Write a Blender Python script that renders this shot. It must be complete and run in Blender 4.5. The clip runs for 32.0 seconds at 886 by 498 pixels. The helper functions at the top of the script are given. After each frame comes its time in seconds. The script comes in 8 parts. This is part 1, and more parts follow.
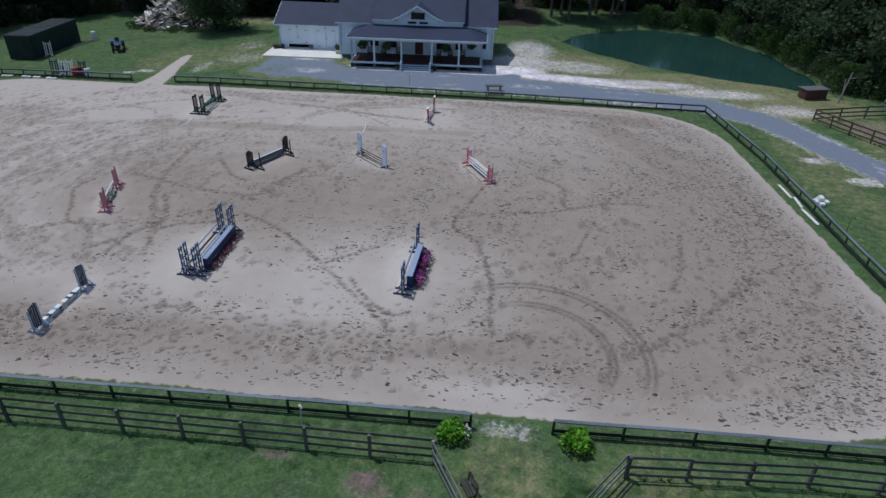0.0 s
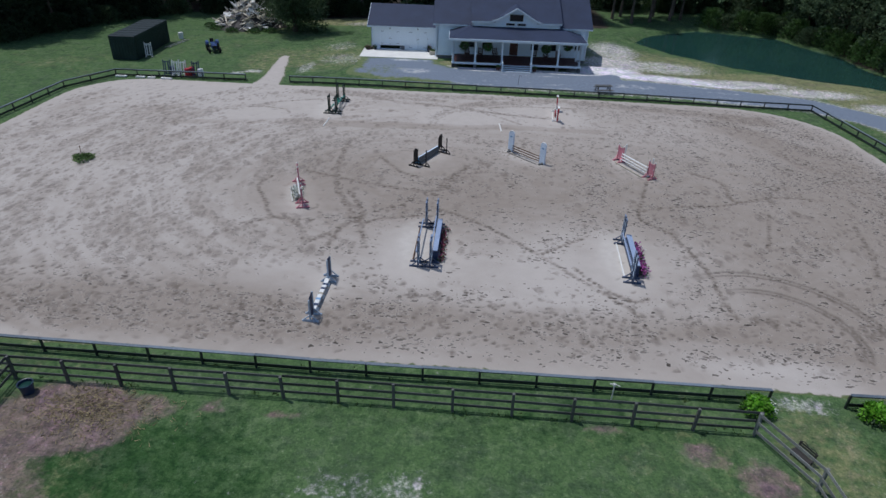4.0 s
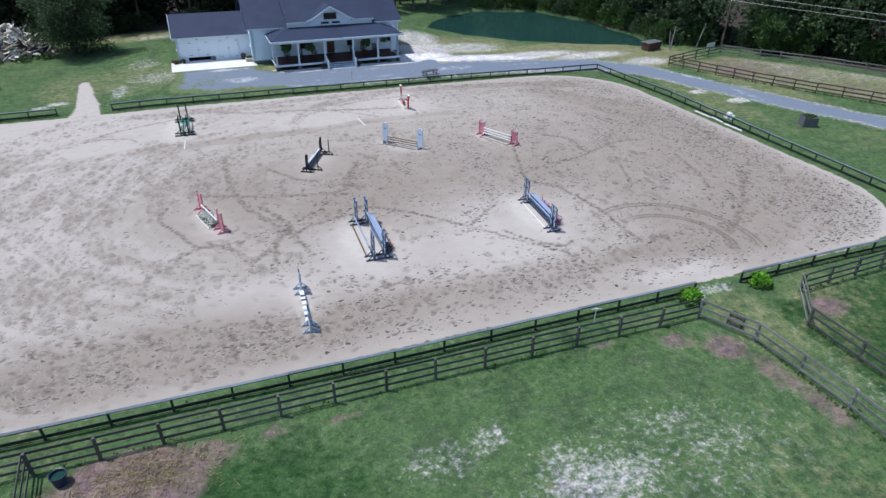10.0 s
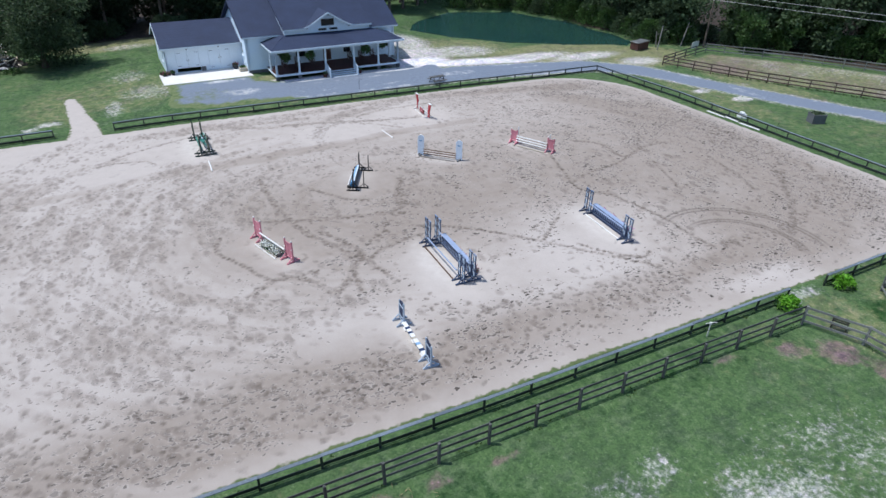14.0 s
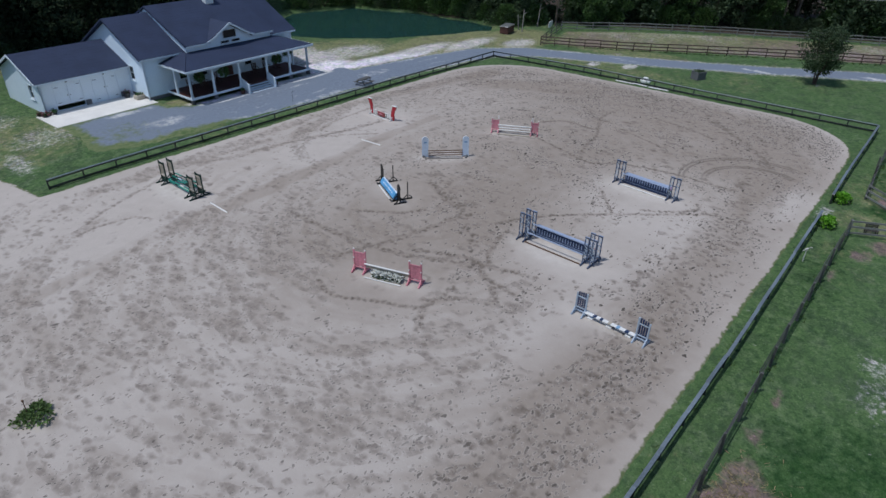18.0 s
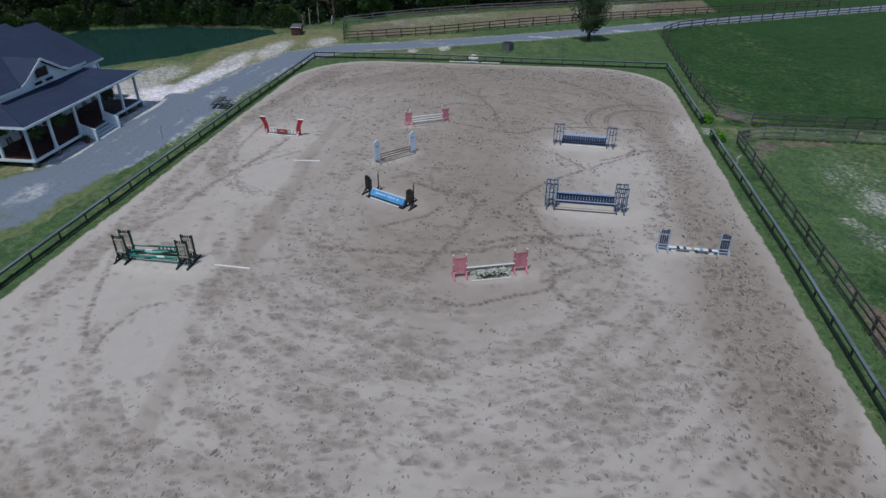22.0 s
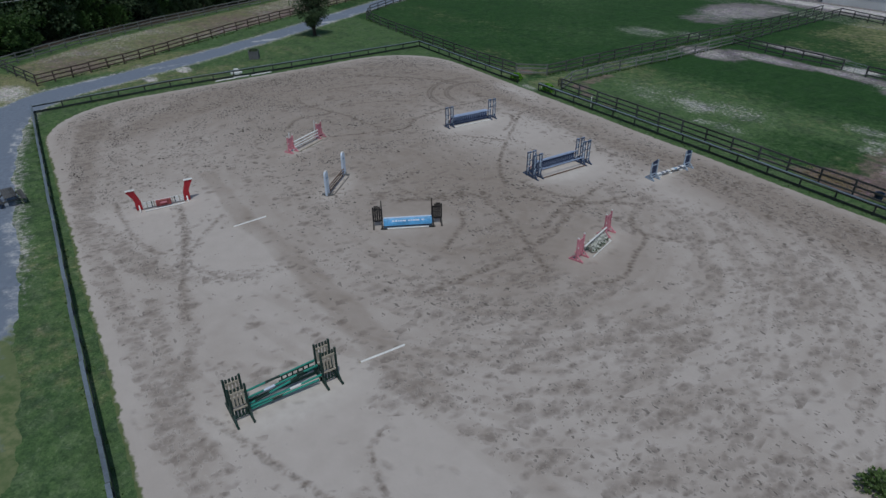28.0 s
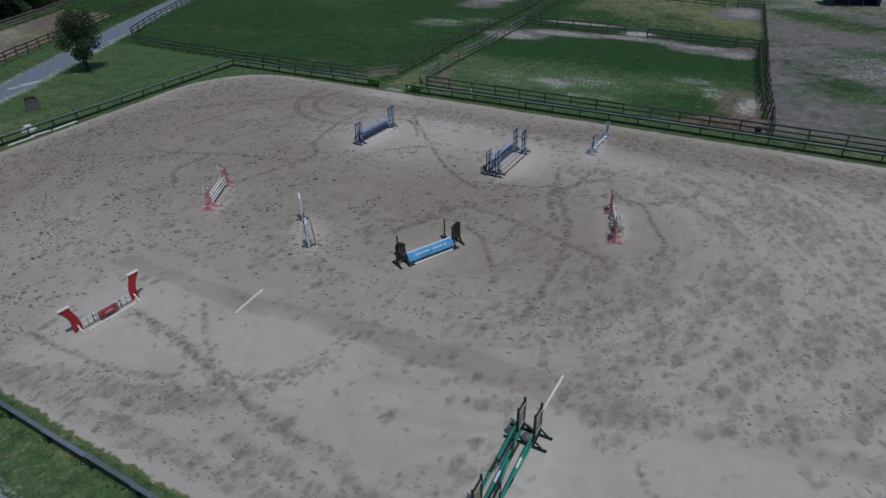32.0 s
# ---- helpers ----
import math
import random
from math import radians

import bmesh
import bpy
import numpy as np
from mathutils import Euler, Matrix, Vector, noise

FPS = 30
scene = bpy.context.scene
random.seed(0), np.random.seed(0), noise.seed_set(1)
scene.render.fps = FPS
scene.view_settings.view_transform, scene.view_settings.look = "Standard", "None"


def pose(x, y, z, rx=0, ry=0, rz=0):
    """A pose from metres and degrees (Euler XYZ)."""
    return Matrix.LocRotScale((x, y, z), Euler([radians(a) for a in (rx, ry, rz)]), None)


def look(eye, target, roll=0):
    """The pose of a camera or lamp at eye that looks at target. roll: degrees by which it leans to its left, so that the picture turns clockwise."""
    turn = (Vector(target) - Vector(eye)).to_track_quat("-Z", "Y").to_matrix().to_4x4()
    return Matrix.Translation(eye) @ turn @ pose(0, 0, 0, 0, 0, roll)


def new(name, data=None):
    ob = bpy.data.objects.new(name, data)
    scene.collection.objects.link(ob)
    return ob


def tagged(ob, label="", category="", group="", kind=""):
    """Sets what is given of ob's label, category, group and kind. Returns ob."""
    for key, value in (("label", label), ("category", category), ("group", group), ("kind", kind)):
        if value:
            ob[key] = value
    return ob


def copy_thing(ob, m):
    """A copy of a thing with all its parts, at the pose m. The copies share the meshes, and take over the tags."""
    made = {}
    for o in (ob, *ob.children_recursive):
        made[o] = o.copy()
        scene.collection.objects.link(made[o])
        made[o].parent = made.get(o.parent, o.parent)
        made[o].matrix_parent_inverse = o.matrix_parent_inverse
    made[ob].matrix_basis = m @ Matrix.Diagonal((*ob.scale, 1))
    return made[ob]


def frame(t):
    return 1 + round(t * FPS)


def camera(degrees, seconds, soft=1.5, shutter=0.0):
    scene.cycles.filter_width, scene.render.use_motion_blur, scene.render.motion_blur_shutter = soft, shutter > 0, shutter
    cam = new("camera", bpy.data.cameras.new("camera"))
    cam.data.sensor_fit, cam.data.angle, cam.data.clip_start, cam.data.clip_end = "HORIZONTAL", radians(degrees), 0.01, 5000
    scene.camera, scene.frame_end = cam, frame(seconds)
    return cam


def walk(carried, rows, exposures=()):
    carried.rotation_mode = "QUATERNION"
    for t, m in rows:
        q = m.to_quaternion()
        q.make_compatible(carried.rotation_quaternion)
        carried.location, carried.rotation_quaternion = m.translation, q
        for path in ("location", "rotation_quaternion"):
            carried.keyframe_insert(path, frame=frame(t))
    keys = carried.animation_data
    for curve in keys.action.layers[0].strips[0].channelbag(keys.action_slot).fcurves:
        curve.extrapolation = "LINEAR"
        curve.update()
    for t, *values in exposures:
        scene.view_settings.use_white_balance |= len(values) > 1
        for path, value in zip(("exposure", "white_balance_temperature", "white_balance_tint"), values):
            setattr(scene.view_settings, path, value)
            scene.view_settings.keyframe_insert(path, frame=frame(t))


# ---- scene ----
cam = camera(71.6, 32.0)
PATH = [
    (0, (0.293, 0.377, 19.188), (0.160, 2.087, 18.160), 1.66),
    (0.5, (-1.272, 0.002, 19.170), (-1.401, 1.713, 18.143), 1.77),
    (1, (-2.929, -0.389, 19.165), (-3.057, 1.322, 18.138), 1.89),
    (1.5, (-4.634, -0.765, 19.126), (-4.759, 0.947, 18.100), 2.01),
    (2, (-6.347, -1.126, 19.072), (-6.471, 0.587, 18.047), 2.13),
    (2.5, (-8.057, -1.430, 19.013), (-8.182, 0.283, 17.989), 2.20),
    (3, (-9.803, -1.739, 18.984), (-9.928, -0.025, 17.961), 2.33),
    (3.5, (-11.528, -2.067, 19.011), (-11.653, -0.353, 17.989), 2.31),
    (5.5, (-17.745, -3.147, 19.519), (-17.539, -1.443, 18.493), 1.63),
    (6, (-18.685, -3.410, 19.575), (-18.448, -1.711, 18.547), 1.80),
    (6.5, (-19.310, -3.572, 19.589), (-19.036, -1.879, 18.559), 1.70),
    (7, (-19.823, -3.700, 19.615), (-19.510, -2.014, 18.586), 1.51),
    (7.5, (-20.349, -3.765, 19.673), (-19.964, -2.095, 18.643), 1.31),
    (8, (-20.818, -3.833, 19.715), (-20.425, -2.164, 18.685), 1.32),
    (8.5, (-21.261, -3.935, 19.770), (-20.838, -2.273, 18.741), 1.29),
    (9, (-21.762, -3.963, 19.831), (-21.287, -2.315, 18.803), 1.10),
    (9.5, (-22.416, -3.930, 19.939), (-21.914, -2.291, 18.908), 1.04),
    (10, (-23.254, -3.797, 20.065), (-22.658, -2.190, 19.034), 0.88),
    (10.5, (-24.266, -3.531, 20.211), (-23.612, -1.947, 19.178), 0.92),
    (11, (-25.240, -3.132, 20.337), (-24.555, -1.563, 19.302), 0.95),
    (11.5, (-26.003, -2.576, 20.450), (-25.279, -1.027, 19.412), 0.91),
    (12, (-26.724, -1.935, 20.507), (-25.976, -0.399, 19.468), 0.93),
    (12.5, (-27.491, -1.251, 20.545), (-26.729, 0.278, 19.505), 1.01),
    (13, (-28.386, -0.452, 20.576), (-27.614, 1.072, 19.536), 1.11),
    (13.5, (-29.502, 0.405, 20.600), (-28.728, 1.929, 19.561), 1.22),
    (14, (-30.840, 1.371, 20.618), (-30.063, 2.893, 19.579), 1.34),
    (14.5, (-32.532, 2.503, 20.593), (-31.751, 4.022, 19.552), 1.47),
    (16.5, (-40.445, 8.279, 20.624), (-39.413, 9.636, 19.579), 1.57),
    (17, (-42.519, 10.095, 20.587), (-41.405, 11.388, 19.543), 1.48),
    (17.5, (-44.573, 12.134, 20.517), (-43.363, 13.339, 19.475), 1.37),
    (18, (-46.466, 14.351, 20.391), (-45.147, 15.436, 19.351), 1.22),
    (18.5, (-48.117, 16.638, 20.223), (-46.727, 17.632, 19.183), 1.18),
    (19, (-49.488, 19.024, 20.062), (-48.013, 19.885, 19.022), 0.97),
    (19.5, (-50.916, 21.610, 19.946), (-49.391, 22.381, 18.907), 1.10),
    (20, (-52.190, 24.309, 19.845), (-50.614, 24.972, 18.808), 1.09),
    (20.5, (-53.143, 26.880, 19.749), (-51.530, 27.454, 18.714), 1.04),
    (21, (-53.997, 29.366, 19.675), (-52.350, 29.835, 18.642), 0.88),
    (21.5, (-54.743, 31.899, 19.638), (-53.064, 32.237, 18.605), 0.63),
    (22, (-55.176, 34.485, 19.647), (-53.480, 34.727, 18.615), 0.56),
    (22.5, (-55.361, 36.999, 19.642), (-53.654, 37.136, 18.609), 0.48),
    (23, (-55.336, 39.593, 19.554), (-53.623, 39.612, 18.522), 0.33),
    (23.5, (-55.168, 42.063, 19.433), (-53.460, 41.933, 18.401), 0.22),
    (24, (-54.829, 44.505, 19.275), (-53.133, 44.260, 18.244), 0.06),
    (24.5, (-54.262, 46.764, 19.132), (-52.572, 46.472, 18.103), 0.13),
    (25, (-53.549, 48.932, 19.032), (-51.877, 48.552, 18.003), -0.03),
    (25.5, (-52.711, 50.949, 18.943), (-51.064, 50.473, 17.913), -0.20),
    (26, (-51.745, 52.896, 18.877), (-50.145, 52.284, 17.845), -0.46),
    (26.5, (-50.637, 54.843, 18.805), (-49.076, 54.138, 17.772), -0.65),
    (28.5, (-45.218, 61.995, 18.720), (-43.839, 60.984, 17.684), -0.30),
    (29, (-43.812, 63.283, 18.701), (-42.503, 62.185, 17.662), -0.38),
    (29.5, (-42.319, 64.376, 18.665), (-41.097, 63.182, 17.624), -0.75),
    (30, (-40.712, 65.465, 18.652), (-39.600, 64.171, 17.609), -1.08),
    (30.5, (-38.901, 66.583, 18.600), (-37.884, 65.215, 17.556), -1.13),
    (31, (-36.838, 67.672, 18.501), (-35.938, 66.224, 17.454), -1.35),
    (31.5, (-34.456, 68.637, 18.436), (-33.602, 67.161, 17.390), -1.42),
    (32, (-32.116, 69.334, 18.443), (-31.282, 67.845, 17.400), -1.24),
]
walk(cam, [(t, look(eye, target, roll)) for t, eye, target, roll in PATH], [(0, -0.3, 5930, 9), (3, -0.26, 5930, 9), (6, 0.0, 5930, 9), (7.5, 0.2, 5930, 9), (9, 0.36, 5930, 9), (11, 0.44, 5930, 9), (13, 0.52, 5930, 9), (14.5, 0.36, 5930, 9), (16.5, -0.1, 5930, 9), (19, -0.23, 5970, 9), (20.5, -0.28, 6010, 8), (23, -0.47, 6010, 7), (26, -0.64, 6000, 6), (32, -0.76, 6000, 6)])

# ---- light ----
SUN_AZ, SUN_EL = (-0.90, 0.43), 68.0
_az = math.atan2(SUN_AZ[0], SUN_AZ[1])
world = bpy.data.worlds.new("world")
scene.world = world
world.use_nodes = True
wn = world.node_tree
sky = wn.nodes.new("ShaderNodeTexSky")
sky.sky_type, sky.sun_disc = "NISHITA", False
sky.sun_elevation, sky.sun_rotation = radians(SUN_EL), _az
wn.nodes["Background"].inputs["Strength"].default_value = 0.105
wn.links.new(sky.outputs["Color"], wn.nodes["Background"].inputs["Color"])
sun = new("sun", bpy.data.lights.new("sun", "SUN"))
sun.data.energy, sun.data.angle, sun.data.color = 2.75, radians(0.55), (1.0, 0.95, 0.88)
_el = radians(SUN_EL)
sun.matrix_world = look((0, 0, 60), (0 - math.sin(_az) * math.cos(_el) * 60, -math.cos(_az) * math.cos(_el) * 60, 60 - math.sin(_el) * 60))


# ---- materials ----
def mat(name, base, rough=0.7, metal=0.0, var=0.12, big=0.35, fine=9.0, bump=0.15, tint=None, rnd=0.0, island=0.0, spec=0.3):
    """A painted, wooden or mineral surface: large stains, fine grain, relief, and some spread from piece to piece."""
    m = bpy.data.materials.new(name)
    m.use_nodes = True
    t = m.node_tree
    n, l = t.nodes, t.links
    b = n["Principled BSDF"]
    b.inputs["Roughness"].default_value, b.inputs["Metallic"].default_value = rough, metal
    b.inputs["Specular IOR Level"].default_value = spec
    geo = n.new("ShaderNodeNewGeometry")
    a, c = n.new("ShaderNodeTexNoise"), n.new("ShaderNodeTexNoise")
    a.inputs["Scale"].default_value, c.inputs["Scale"].default_value = big, fine
    a.inputs["Detail"].default_value, c.inputs["Detail"].default_value = 4, 5
    l.new(geo.outputs["Position"], a.inputs["Vector"])
    l.new(geo.outputs["Position"], c.inputs["Vector"])
    add = n.new("ShaderNodeMath")
    add.operation = "ADD"
    l.new(a.outputs["Fac"], add.inputs[0])
    l.new(c.outputs["Fac"], add.inputs[1])
    last = add
    for amount, node, out in ((rnd, "ShaderNodeObjectInfo", "Random"), (island, "ShaderNodeNewGeometry", "Random Per Island")):
        if amount:
            o, mul = n.new(node), n.new("ShaderNodeMath")
            mul.operation = "MULTIPLY_ADD"
            mul.inputs[1].default_value = amount
            l.new(o.outputs[out], mul.inputs[0])
            l.new(last.outputs[0], mul.inputs[2])
            last = mul
    ramp = n.new("ShaderNodeMapRange")
    ramp.inputs["From Min"].default_value, ramp.inputs["From Max"].default_value = 0.65, 1.35 + rnd + island
    l.new(last.outputs[0], ramp.inputs["Value"])
    mix = n.new("ShaderNodeMix")
    mix.data_type = "RGBA"
    lo = tint or tuple(x * (1 - 2 * var) for x in base)
    hi = tuple(min(1.0, x * (1 + 1.3 * var)) for x in base)
    mix.inputs["A"].default_value, mix.inputs["B"].default_value = (*lo, 1), (*hi, 1)
    l.new(ramp.outputs["Result"], mix.inputs["Factor"])
    l.new(mix.outputs["Result"], b.inputs["Base Color"])
    if bump:
        bp = n.new("ShaderNodeBump")
        bp.inputs["Strength"].default_value, bp.inputs["Distance"].default_value = bump, 0.02
        l.new(c.outputs["Fac"], bp.inputs["Height"])
        l.new(bp.outputs["Normal"], b.inputs["Normal"])
    return m


def ground_mat(name, stops, rough=0.95, bump=0.5, bump_scale=6.0, leaf=None):
    """Ground cover: a first colour pair, then layers (attribute, light, dark, noise scale, edge) laid over it where the attribute says so, broken up by noise."""
    m = bpy.data.materials.new(name)
    m.use_nodes = True
    t = m.node_tree
    n, l = t.nodes, t.links
    b = n["Principled BSDF"]
    b.inputs["Roughness"].default_value = rough
    b.inputs["Specular IOR Level"].default_value = 0.12
    geo = n.new("ShaderNodeNewGeometry")

    def tex(scale, detail=5, rough_=0.6):
        x = n.new("ShaderNodeTexNoise")
        x.inputs["Scale"].default_value, x.inputs["Detail"].default_value, x.inputs["Roughness"].default_value = scale, detail, rough_
        l.new(geo.outputs["Position"], x.inputs["Vector"])
        return x.outputs["Fac"]

    def blend(fac, ca, cb):
        x = n.new("ShaderNodeMix")
        x.data_type = "RGBA"
        l.new(fac, x.inputs["Factor"])
        for sock, c in (("A", ca), ("B", cb)):
            if isinstance(c, tuple):
                x.inputs[sock].default_value = (*c, 1)
            else:
                l.new(c, x.inputs[sock])
        return x.outputs["Result"]

    def remap(value, lo, hi):
        x = n.new("ShaderNodeMapRange")
        x.interpolation_type = "SMOOTHSTEP"
        x.inputs["From Min"].default_value, x.inputs["From Max"].default_value = lo, hi
        l.new(value, x.inputs["Value"])
        return x.outputs["Result"]

    col = None
    for attr, light, dark, scale, edge in stops:
        pair = blend(remap(tex(scale), 0.3, 0.7), dark, light)
        big = blend(remap(tex(scale * 0.09, 3), 0.35, 0.7), pair, tuple(0.5 * (x + y) for x, y in zip(light, dark)))
        if col is None:
            col = big
            continue
        at = n.new("ShaderNodeAttribute")
        at.attribute_name = attr
        s = n.new("ShaderNodeMath")
        s.operation = "MULTIPLY_ADD"
        l.new(tex(scale * (1.2 if attr == "bare" else 0.6), 8, 0.75), s.inputs[0])
        s.inputs[1].default_value = edge
        l.new(at.outputs["Fac"], s.inputs[2])
        wide = 0.26 if attr == "bare" else 0.18
        mask = remap(s.outputs[0], 0.5 + edge * 0.5 - wide, 0.5 + edge * 0.5 + wide)
        col = blend(mask, col, big)
    for scale, detail, lo, hi, shade in () if leaf is None else ((2.4, 8, 0.45, 0.66, (0.66, 0.71, 0.76)), (9.0, 4, 0.45, 0.62, (0.70, 0.73, 0.72)), (0.5, 6, 0.46, 0.62, (0.80, 0.78, 0.88)), (0.9, 5, 0.48, 0.62, (1.30, 1.16, 1.35)), (5.0, 6, 0.54, 0.68, (1.75, 1.50, 1.75))):
        x = n.new("ShaderNodeMix")
        x.data_type, x.blend_type = "RGBA", "MULTIPLY"
        l.new(remap(tex(scale, detail, 0.7), lo, hi), x.inputs["Factor"])
        l.new(col, x.inputs["A"])
        x.inputs["B"].default_value = (*shade, 1)
        col = x.outputs["Result"]
    l.new(col, b.inputs["Base Color"])
    bp = n.new("ShaderNodeBump")
    bp.inputs["Strength"].default_value, bp.inputs["Distance"].default_value = bump, 0.06
    l.new(tex(bump_scale, 6, 0.7), bp.inputs["Height"])
    l.new(bp.outputs["Normal"], b.inputs["Normal"])
    return m


def sand_mat():
    """Arena footing: dry pale sand, damp brown footing by attribute, prints darkened for damp sand turned up by hooves
    and for the shade in their dents.
    """
    m = bpy.data.materials.new("arena_footing")
    m.use_nodes = True
    t = m.node_tree
    n, l = t.nodes, t.links
    b = n["Principled BSDF"]
    b.inputs["Roughness"].default_value = 0.95
    b.inputs["Specular IOR Level"].default_value = 0.1
    geo = n.new("ShaderNodeNewGeometry")

    def tex(scale, detail=5):
        x = n.new("ShaderNodeTexNoise")
        x.inputs["Scale"].default_value, x.inputs["Detail"].default_value = scale, detail
        l.new(geo.outputs["Position"], x.inputs["Vector"])
        return x.outputs["Fac"]

    def math_(op, a, c, d=None):
        x = n.new("ShaderNodeMath")
        x.operation = op
        x.use_clamp = op == "MULTIPLY_ADD"
        for i, v in enumerate((a, c, d)):
            if v is None:
                continue
            if isinstance(v, (int, float)):
                x.inputs[i].default_value = v
            else:
                l.new(v, x.inputs[i])
        return x.outputs[0]

    def blend(fac, ca, cb):
        x = n.new("ShaderNodeMix")
        x.data_type = "RGBA"
        l.new(fac, x.inputs["Factor"])
        for sock, c in (("A", ca), ("B", cb)):
            if isinstance(c, tuple):
                x.inputs[sock].default_value = (*c, 1)
            else:
                l.new(c, x.inputs[sock])
        return x.outputs["Result"]

    def attr(name):
        x = n.new("ShaderNodeAttribute")
        x.attribute_name = name
        return x.outputs["Fac"]

    dry = blend(tex(1.3), (0.428, 0.383, 0.346), (0.505, 0.457, 0.418))
    damp = blend(tex(2.2), (0.254, 0.214, 0.180), (0.330, 0.283, 0.243))
    fac = math_("MULTIPLY_ADD", math_("SUBTRACT", tex(0.8, 6), 0.5), 0.45, attr("damp"))
    col = blend(fac, dry, damp)
    col = blend(math_("MULTIPLY", attr("bed"), math_("MULTIPLY_ADD", math_("SUBTRACT", tex(2.2, 5), 0.4), 2.0, 0.5)), col, (0.60, 0.565, 0.52))
    prints = math_("MULTIPLY", attr("prints"), math_("MULTIPLY_ADD", math_("SUBTRACT", tex(5.0, 5), 0.42), 1.6, 0.55))
    churn, soft = attr("churn"), attr("soft")
    warp = n.new("ShaderNodeTexNoise")
    warp.inputs["Scale"].default_value, warp.inputs["Detail"].default_value = 2.6, 4
    l.new(geo.outputs["Position"], warp.inputs["Vector"])
    marks = smudge = halo = None
    for turn, sx, sy, scale, size in ((25, 1.0, 2.3, 1.45, 0.23), (-50, 1.0, 2.1, 1.75, 0.22), (80, 1.0, 1.9, 2.2, 0.185), (140, 1.0, 1.7, 3.0, 0.185), (18, 1.8, 1.0, 0.80, 0.42), (-32, 1.5, 1.0, 1.1, 0.38), (70, 1.6, 1.0, 1.6, 0.36)):
        mp, vo, addv = n.new("ShaderNodeMapping"), n.new("ShaderNodeTexVoronoi"), n.new("ShaderNodeVectorMath")
        addv.operation = "MULTIPLY_ADD"
        addv.inputs[1].default_value = (0.45, 0.45, 0)
        l.new(warp.outputs["Color"], addv.inputs[0])
        l.new(geo.outputs["Position"], addv.inputs[2])
        mp.inputs["Rotation"].default_value = (0, 0, radians(turn))
        mp.inputs["Scale"].default_value = (sx, sy, 0)
        l.new(addv.outputs[0], mp.inputs["Vector"])
        vo.voronoi_dimensions = "2D"
        vo.inputs["Scale"].default_value = scale
        l.new(mp.outputs["Vector"], vo.inputs["Vector"])
        sep = n.new("ShaderNodeSeparateColor")
        l.new(vo.outputs["Color"], sep.inputs["Color"])
        wide = size > 0.3
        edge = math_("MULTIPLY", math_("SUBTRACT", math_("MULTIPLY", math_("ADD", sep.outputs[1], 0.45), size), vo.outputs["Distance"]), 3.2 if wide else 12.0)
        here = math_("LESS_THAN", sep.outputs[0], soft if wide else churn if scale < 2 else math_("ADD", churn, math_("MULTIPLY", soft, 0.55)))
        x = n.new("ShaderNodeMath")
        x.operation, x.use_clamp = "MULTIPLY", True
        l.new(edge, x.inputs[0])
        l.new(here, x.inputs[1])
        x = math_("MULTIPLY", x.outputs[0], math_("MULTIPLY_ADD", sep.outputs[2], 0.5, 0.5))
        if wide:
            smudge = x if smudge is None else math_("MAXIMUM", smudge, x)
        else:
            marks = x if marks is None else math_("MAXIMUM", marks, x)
            y = n.new("ShaderNodeMath")
            y.operation, y.use_clamp = "MULTIPLY", True
            l.new(math_("ADD", edge, 1.1), y.inputs[0])
            l.new(here, y.inputs[1])
            halo = y.outputs[0] if halo is None else math_("MAXIMUM", halo, y.outputs[0])
    broken = math_("MULTIPLY_ADD", math_("SUBTRACT", tex(3.5, 3), 0.5), 1.6, 0.74)
    col = blend(math_("MULTIPLY", math_("MULTIPLY", smudge, broken), 0.74), col, (0.140, 0.114, 0.096))
    # pale rims painted round the prints as their lit edges
    col = blend(math_("MULTIPLY", halo, 0.26), col, (0.58, 0.53, 0.485))
    # dark marks: damp sand turned up, with the dents' shade put into the colour
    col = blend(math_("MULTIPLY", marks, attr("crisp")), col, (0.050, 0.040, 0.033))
    worn = math_("MULTIPLY", attr("trail"), math_("MULTIPLY_ADD", math_("SUBTRACT", tex(3.5, 6), 0.5), 2.6, 0.32))
    col = blend(worn, col, (0.175, 0.144, 0.120))
    col = blend(prints, col, (0.110, 0.089, 0.073))
    col = blend(math_("MULTIPLY", math_("GREATER_THAN", tex(38.0, 2), 0.67), 0.22), col, (0.2, 0.17, 0.15))
    verge = n.new("ShaderNodeMapRange")
    verge.interpolation_type = "SMOOTHSTEP"
    verge.inputs["From Min"].default_value, verge.inputs["From Max"].default_value = 0.72, 0.98
    l.new(math_("ADD", tex(2.6, 8), attr("verge")), verge.inputs["Value"])
    col = blend(verge.outputs["Result"], col, blend(tex(5.0), (0.075, 0.115, 0.045), (0.16, 0.18, 0.085)))
    l.new(col, b.inputs["Base Color"])
    bp = n.new("ShaderNodeBump")
    bp.inputs["Strength"].default_value, bp.inputs["Distance"].default_value = 0.5, 0.03
    l.new(math_("SUBTRACT", tex(7.0, 6), math_("MULTIPLY", marks, 0.8)), bp.inputs["Height"])
    l.new(bp.outputs["Normal"], b.inputs["Normal"])
    return m


